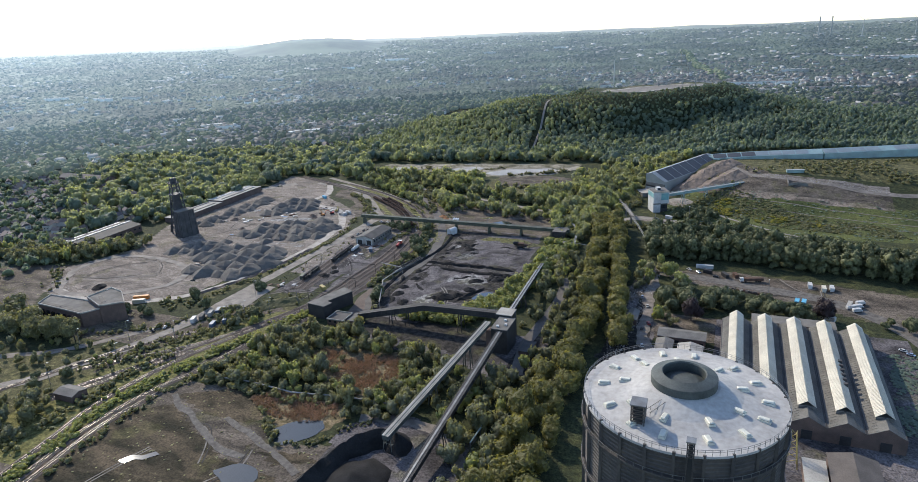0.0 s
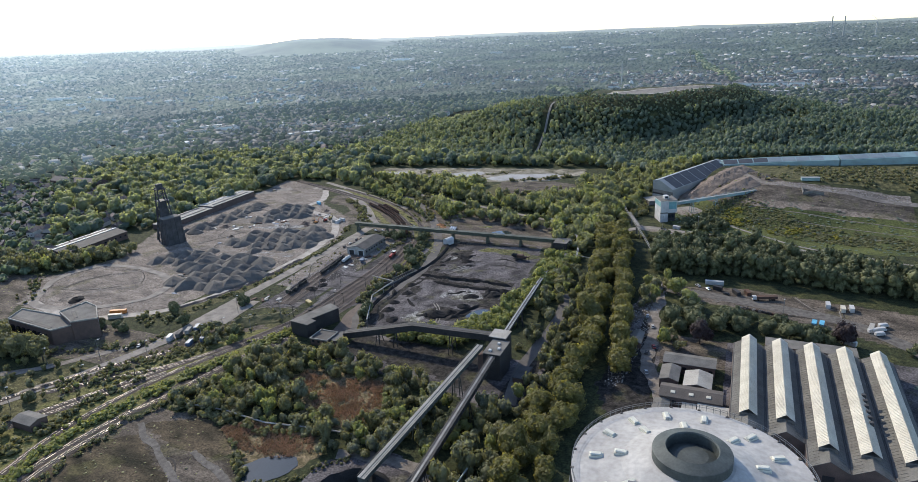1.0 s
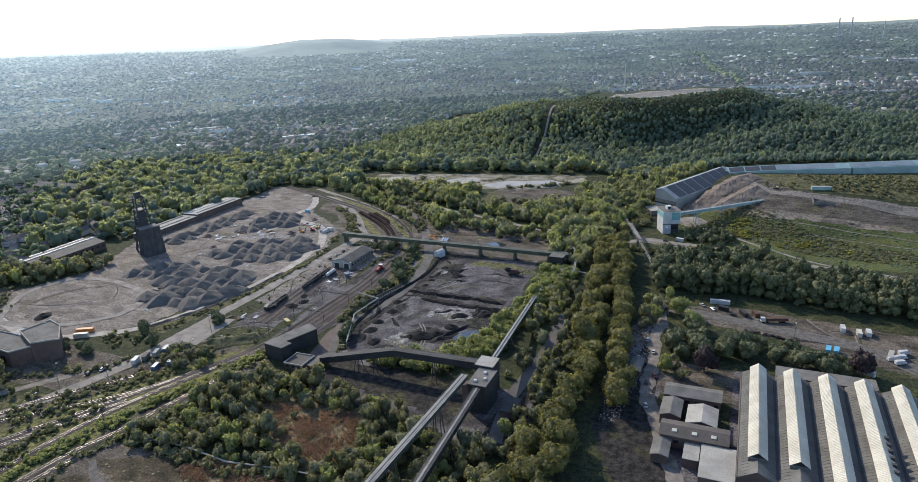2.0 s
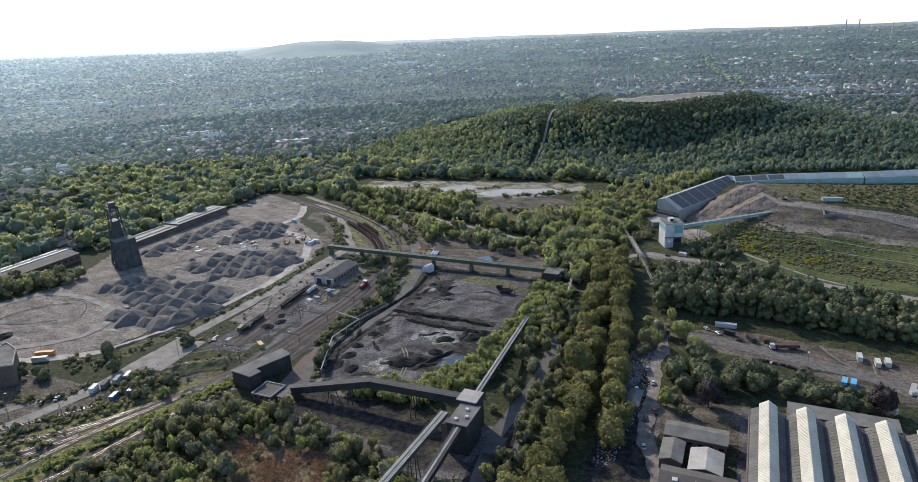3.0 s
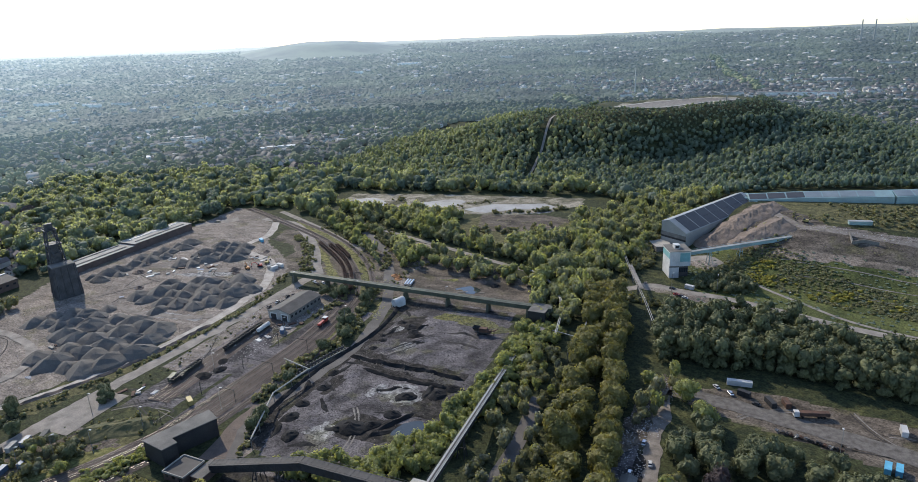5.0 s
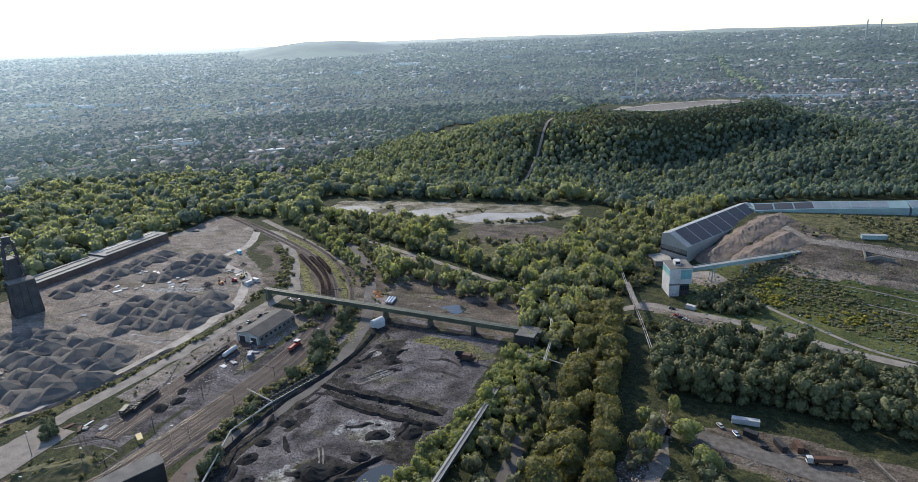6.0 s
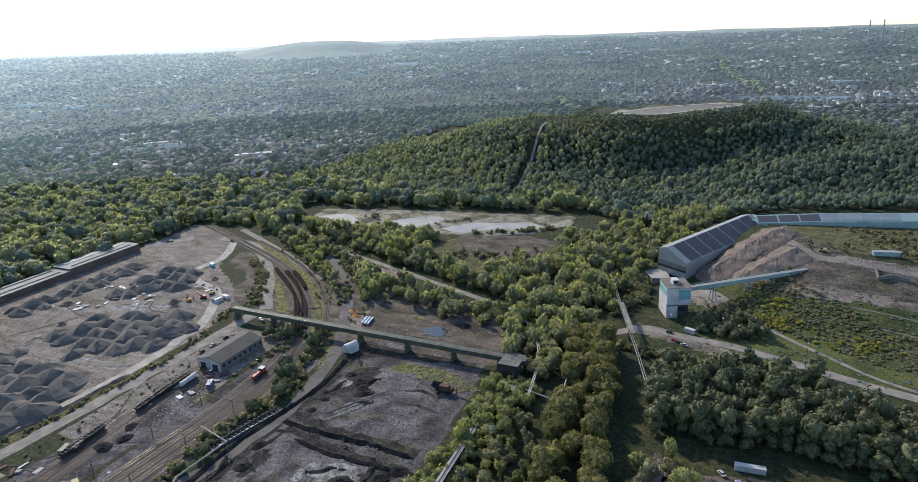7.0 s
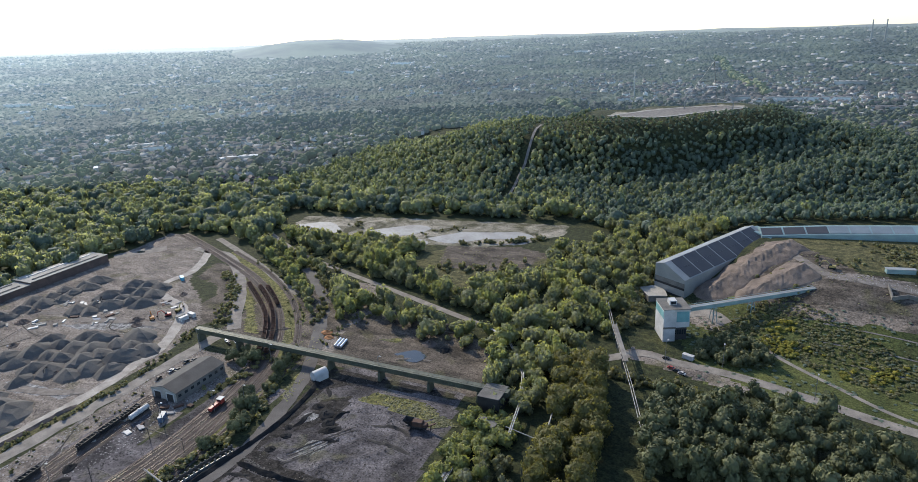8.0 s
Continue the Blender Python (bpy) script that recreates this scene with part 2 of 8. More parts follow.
M_BARK = mat("bark", (0.11, 0.09, 0.07), 0.95, fine=6, bump=0.5)
M_REED = mat("dry_reed", (0.30, 0.18, 0.125), 0.95, col2=(0.18, 0.115, 0.075), scale=0.12, fine=1.5, bump=0, island=0.4, trans=0.2, spec=0.1)
M_ROAD = mat("road_asphalt", (0.14, 0.125, 0.112), 0.9, col2=(0.075, 0.067, 0.06), scale=0.08, fine=2.0, bump=0.2)
M_TRACKDIRT = mat("packed_dirt", (0.29, 0.255, 0.215), 0.95, col2=(0.16, 0.14, 0.118), scale=0.16, fine=1.5, bump=0.3)
M_PALEDIRT = mat("pale_haul_dirt", (0.45, 0.40, 0.34), 0.95, col2=(0.26, 0.23, 0.195), scale=0.16, fine=1.5, bump=0.3)
M_DIRTTRACK = mat("rutted_dirt", (0.25, 0.215, 0.18), 0.95, col2=(0.12, 0.102, 0.085), scale=0.25, fine=1.5, bump=0.5)
M_GREYTRACK = mat("grey_wheel_dust", (0.165, 0.147, 0.128), 0.95, col2=(0.075, 0.066, 0.056), scale=0.35, fine=2.5, bump=0.5)
M_SILT = mat("pale_silt", (0.24, 0.215, 0.185), 0.95, col2=(0.12, 0.105, 0.09), scale=0.3, fine=2.0, bump=0.3)
M_SOOT = mat("dark_rut", (0.06, 0.053, 0.047), 0.95, col2=(0.03, 0.027, 0.024), scale=0.3, fine=2.0, bump=0.3)
M_BALLAST = mat("ballast", (0.15, 0.115, 0.092), 0.95, col2=(0.085, 0.065, 0.054), scale=0.1, fine=3.0, bump=0.6)
M_RAIL = mat("rail_steel", (0.13, 0.115, 0.102), 0.45, 0.4, col2=(0.08, 0.068, 0.06), scale=0.1, bump=0)
M_RAILWORN = mat("worn_rail_steel", (0.26, 0.24, 0.22), 0.42, 0.75, col2=(0.17, 0.155, 0.14), scale=0.1, bump=0)
M_SLEEPER = mat("sleeper", (0.10, 0.076, 0.06), 0.9, island=0.4)
M_PILE = mat("crushed_rock", (0.142, 0.127, 0.11), 0.95, col2=(0.092, 0.083, 0.073), scale=0.12, fine=1.5, bump=0.6)
M_STONE = mat("broken_stone", (0.36, 0.34, 0.32), 0.9, col2=(0.22, 0.205, 0.195), scale=0.2, island=0.5, bump=0)
M_COAL = mat("coal", (0.03, 0.029, 0.0285), 0.95, col2=(0.015, 0.0145, 0.014), scale=0.15, fine=1.5, bump=0.5, spec=0.1)
M_DARKMETAL = mat("dark_cladding", (0.052, 0.049, 0.046), 0.6, 0.2, col2=(0.03, 0.03, 0.032), scale=0.15, fine=1.5, bump=0.1)
M_STEEL = mat("grey_steel", (0.26, 0.26, 0.25), 0.5, 0.5, col2=(0.16, 0.15, 0.14), scale=0.3, bump=0.05)
M_GREEN = mat("green_paint", (0.105, 0.112, 0.078), 0.6, 0.1, col2=(0.06, 0.066, 0.048), scale=0.2, bump=0.05)
M_PALEGREEN = mat("pale_green_paint", (0.30, 0.33, 0.28), 0.5, 0.1, col2=(0.17, 0.22, 0.18), scale=0.2, bump=0.05)
M_GREYROOF = mat("grey_felt_roof", (0.20, 0.185, 0.162), 0.95, col2=(0.12, 0.112, 0.10), scale=0.15, fine=2.0, bump=0.1, spec=0.15)
M_SHEDROOF = mat("dark_corrugated_roof", (0.175, 0.165, 0.145), 0.95, col2=(0.105, 0.098, 0.087), scale=0.12, fine=1.5, bump=0.1, spec=0.15)
M_RIB = mat("roof_seam", (0.19, 0.178, 0.155), 0.9, spec=0.15)
M_PALEROOF = mat("pale_felt_roof", (0.40, 0.37, 0.32), 0.9, col2=(0.27, 0.25, 0.215), scale=0.12, fine=1.5, bump=0.1)
M_DARKROOF = mat("dark_felt_roof", (0.075, 0.07, 0.066), 0.8, col2=(0.045, 0.042, 0.04), scale=0.15, fine=2.0, bump=0.1)
M_BROWNROOF = mat("brown_felt_roof", (0.12, 0.10, 0.085), 0.85, col2=(0.08, 0.068, 0.058), scale=0.15, fine=2.0, bump=0.1)
M_CREAM = mat("cream_corrugated_sheet", (0.60, 0.55, 0.44), 0.6, col2=(0.46, 0.41, 0.32), scale=0.12, fine=2.0, bump=0.1)
M_BRICK = mat("brown_brick", (0.15, 0.10, 0.08), 0.9, col2=(0.09, 0.065, 0.055), scale=0.2, fine=3.0, bump=0.2)
M_WHITE = mat("white_paint", (0.56, 0.545, 0.515), 0.6, col2=(0.41, 0.395, 0.37), scale=0.2, bump=0.05)
M_TEAL = mat("teal_panel", (0.20, 0.38, 0.38), 0.4, col2=(0.12, 0.26, 0.27), scale=0.2, bump=0.0)
M_PALEMETAL = mat("pale_metal_sheet", (0.32, 0.315, 0.29), 0.5, 0.2, col2=(0.25, 0.25, 0.235), scale=0.1, bump=0.05)
M_SOLAR = mat("solar_panel", (0.065, 0.063, 0.062), 0.5, 0.0, col2=(0.05, 0.05, 0.055), scale=0.1, bump=0, spec=0.3)
M_GASROOF = mat("pale_coated_roof", (0.45, 0.425, 0.39), 0.7, col2=(0.33, 0.312, 0.288), scale=0.12, fine=0.8, bump=0.05, spec=0.15)
M_GASWALL = mat("weathered_plate", (0.1116, 0.09504, 0.08064), 0.75, 0.1, col2=(0.0612, 0.05616, 0.054), scale=0.12, fine=1.2, bump=0.1)
M_HOUSEROOF = mat("roof_tile", (0.13, 0.10, 0.09), 0.8, col2=(0.075, 0.07, 0.07), scale=0.03, island=0.6)
M_HOUSEWALL = mat("house_render", (0.55, 0.51, 0.46), 0.85, col2=(0.36, 0.32, 0.28), scale=0.02, island=0.3)
M_GLASS = mat("dark_glass", (0.03, 0.035, 0.04), 0.1, bump=0, spec=0.6)


# ---- helpers for building ----
def mesh_from(name, verts, faces, material, smooth=False):
    me = bpy.data.meshes.new(name)
    me.from_pydata([tuple(v) for v in verts], [], [tuple(int(i) for i in f) for f in faces])
    for m in (material if isinstance(material, (list, tuple)) else [material]):
        me.materials.append(m)
    me.update()
    if smooth:
        me.polygons.foreach_set("use_smooth", [True] * len(me.polygons))
    return me


def part(name, bm, material, parent=None, label=""):
    """Links a bmesh as one mesh object, under a thing or a part if given."""
    me = bpy.data.meshes.new(name)
    bmesh.ops.recalc_face_normals(bm, faces=bm.faces)
    bm.to_mesh(me)
    bm.free()
    me.materials.append(material)
    ob = new(name, me)
    ob.parent = parent
    if label:
        ob["label"] = label
    return ob


def box(bm, x0, x1, y0, y1, z0, z1, bevel=0.0):
    made = bmesh.ops.create_cube(bm, size=1.0)["verts"]
    for v in made:
        v.co = Vector(((x0 + x1) / 2 + v.co.x * (x1 - x0), (y0 + y1) / 2 + v.co.y * (y1 - y0), (z0 + z1) / 2 + v.co.z * (z1 - z0)))
    if bevel:
        es = {e for v in made for e in v.link_edges}
        bmesh.ops.bevel(bm, geom=list(es), offset=bevel, segments=1, affect="EDGES")
    return bm


def boxes(*rows, bevel=0.0):
    bm = bmesh.new()
    for r in rows:
        box(bm, *r, bevel=bevel)
    return bm


def beam(bm, a, b, w, h=None):
    """A bar from a to b, w wide and h deep."""
    a, b = Vector(a), Vector(b)
    h = h or w
    d = b - a
    q = d.to_track_quat("Y", "Z").to_matrix().to_4x4()
    made = bmesh.ops.create_cube(bm, size=1.0)["verts"]
    for v in made:
        v.co = (a + b) / 2 + (q @ Vector((v.co.x * w, v.co.y * d.length, v.co.z * h)))
    return bm


def beams(rows):
    bm = bmesh.new()
    for r in rows:
        beam(bm, *r)
    return bm


def tube(bm, a, b, r, seg=10):
    a, b = Vector(a), Vector(b)
    d = b - a
    q = d.to_track_quat("Z", "Y").to_matrix().to_4x4()
    bmesh.ops.create_cone(bm, cap_ends=True, segments=seg, radius1=r, radius2=r, depth=d.length, matrix=Matrix.Translation((a + b) / 2) @ q)
    return bm


def prism(bm, ring, z0, z1):
    """An upright block on the outline ring."""
    lo = [bm.verts.new((x, y, z0)) for x, y in ring]
    hi = [bm.verts.new((x, y, z1)) for x, y in ring]
    bm.faces.new(lo[::-1]), bm.faces.new(hi)
    for i in range(len(ring)):
        j = (i + 1) % len(ring)
        bm.faces.new((lo[i], lo[j], hi[j], hi[i]))
    return bm


def gable_roof(bm, x0, x1, y0, y1, z, rise, over=0.4, thick=0.25, along="y"):
    """Two roof slabs meeting at a ridge, running along the given axis."""
    if along == "y":
        xm = (x0 + x1) / 2
        for e in (x0 - over, x1 + over):
            s = [(xm, y0 - over, z + rise), (e, y0 - over, z - 0.1), (e, y1 + over, z - 0.1), (xm, y1 + over, z + rise)]
            slab(bm, s, thick)
    else:
        ym = (y0 + y1) / 2
        for e in (y0 - over, y1 + over):
            s = [(x0 - over, ym, z + rise), (x0 - over, e, z - 0.1), (x1 + over, e, z - 0.1), (x1 + over, ym, z + rise)]
            slab(bm, s, thick)
    return bm


def slab(bm, quad, thick):
    lo = [bm.verts.new(q) for q in quad]
    hi = [bm.verts.new((q[0], q[1], q[2] + thick)) for q in quad]
    bm.faces.new(lo), bm.faces.new(hi[::-1])
    k = len(quad)
    for i in range(k):
        j = (i + 1) % k
        bm.faces.new((lo[i], hi[i], hi[j], lo[j]))


def thing(name, label, category, group="", at=None):
    ob = new(name)
    ob.empty_display_size = 1.0
    if at is not None:
        ob.matrix_basis = at
    return tagged(ob, label, category, group)


def curve_through(points, step=3.0):
    """A smooth line through the points, as a list of places."""
    p = [Vector((*q, 0) if len(q) == 2 else q) for q in points]
    out = []
    for i in range(len(p) - 1):
        a, b, c, d = p[max(i - 1, 0)], p[i], p[i + 1], p[min(i + 2, len(p) - 1)]
        k = max(1, int((c - b).length / step))
        for j in range(k):
            u = j / k
            out.append(0.5 * (2 * b + (c - a) * u + (2 * a - 5 * b + 4 * c - d) * u * u + (3 * b - a - 3 * c + d) * u ** 3))
    out.append(p[-1])
    return out


# ---- the lie of the land ----
def smooth01(v):
    v = np.clip(v, 0, 1)
    return v * v * (3 - 2 * v)


def seg_dist(x, y, ax, ay, bx, by):
    dx, dy = bx - ax, by - ay
    u = np.clip(((x - ax) * dx + (y - ay) * dy) / (dx * dx + dy * dy), 0, 1)
    return np.hypot(x - ax - u * dx, y - ay - u * dy), u


def waves(x, y, s, seed=0.0):
    return (np.sin(x / s + seed) * np.cos(y / s * 1.3 + 2 * seed) + 0.5 * np.sin(x / s * 2.3 + y / s * 1.7 + seed) + 0.35 * np.cos(x / s * 3.9 - y / s * 3.1 + 3 * seed)) / 1.85


def height(x, y):
    x, y = np.asarray(x, float), np.asarray(y, float)
    h = np.zeros_like(x)
    # wooded heap behind the ponds
    d, u = seg_dist(x, y, -310, 1130, 0, 1185)
    d = d + 14 * waves(x, y, 60.0, 1.0)
    h = np.maximum(h, 35 * smooth01((245 - d) / 200) - 1.0 * (d < 245) + 4.5 * waves(x, y, 34.0, 1.7) * smooth01((200 - d) / 40))
    d, u = seg_dist(x, y, -185, 1122, -75, 1192)
    h = np.maximum(h, 60.5 * smooth01((172 - d) / 118))
    d, u = seg_dist(x, y, -292, 1088, -185, 1122)
    h = np.maximum(h, 50 * smooth01((150 - d) / 118))
    d, u = seg_dist(x, y, 60, 1150, 330, 1130)
    h = np.maximum(h, 15 * smooth01((250 - d - 10 * waves(x, y, 50.0, 2.0)) / 220))
    # a hollow down the heap's flank and the spur before it
    d, u = seg_dist(x, y, -120, 1010, 90, 1120)
    h = h - 12 * np.exp(-(d / 42) ** 2)
    d, u = seg_dist(x, y, -30, 945, 150, 1140)
    h = np.maximum(h + 9 * np.exp(-(d / 36) ** 2), 0)
    # landscaped heap that carries the long hall
    d, u = seg_dist(x, y, 40, 775, 420, 850)
    d = d + 5 * waves(x, y, 33.0, 0.4)
    h = np.maximum(h, 24 * smooth01((165 - d) / 120))
    # churned coal yard and rock yard
    def mask(x0, x1, y0, y1, e):
        return smooth01((x - x0) / e) * smooth01((x1 - x) / e) * smooth01((y - y0) / e) * smooth01((y1 - y) / e)
    ridge = 1 - np.abs(np.sin(x / 7.0 + 1.6 * np.sin(y / 11.0 + x / 23.0)) * np.cos(y / 8.5 + 1.3 * np.sin(x / 9.0)))
    h = h + mask(-219, -146, 362, 512, 9.0) * (1.3 * ridge ** 2 - 0.55 + 0.35 * waves(x, y, 2.6, 0.8)) + mask(-238, -178, 540, 598, 8.0) * 0.5 * waves(x, y, 4.0, 1.2)
    h = h + mask(-505, -345, 315, 640, 10.0) * (0.3 * waves(x, y, 6.0, 1.9) + 0.2 * waves(x, y, 2.4, 0.4))
    # far table hill
    d = np.hypot(x + 2409, y - 3440) + 12 * waves(x, y, 160.0, 0.7)
    h = np.maximum(h, 44 * smooth01((450 - d) / 200))
    # the country rises gently towards the horizon
    r = np.hypot(x, y)
    az = np.degrees(np.arctan2(y, x))
    rim = np.interp(az, (60, 80, 115, 132, 147, 180), (62, 62, 76, 84, 118, 118))
    h = h + rim * smooth01((r - 2300) / 2600) + 6 * waves(x, y, 240.0, 0.2) * smooth01((r - 1300) / 1500)
    return h


def ground_z(x, y):
    return float(height(np.array([x]), np.array([y]))[0])


def inside(poly, x, y):
    """Which of the places lie inside the outline."""
    x, y = np.asarray(x, float), np.asarray(y, float)
    hit = np.zeros(x.shape, bool)
    for (ax, ay), (bx, by) in zip(poly, poly[1:] + poly[:1]):
        cross = (ay > y) != (by > y)
        with np.errstate(divide="ignore", invalid="ignore"):
            hit ^= cross & (x < (bx - ax) * (y - ay) / (by - ay) + ax)
    return hit


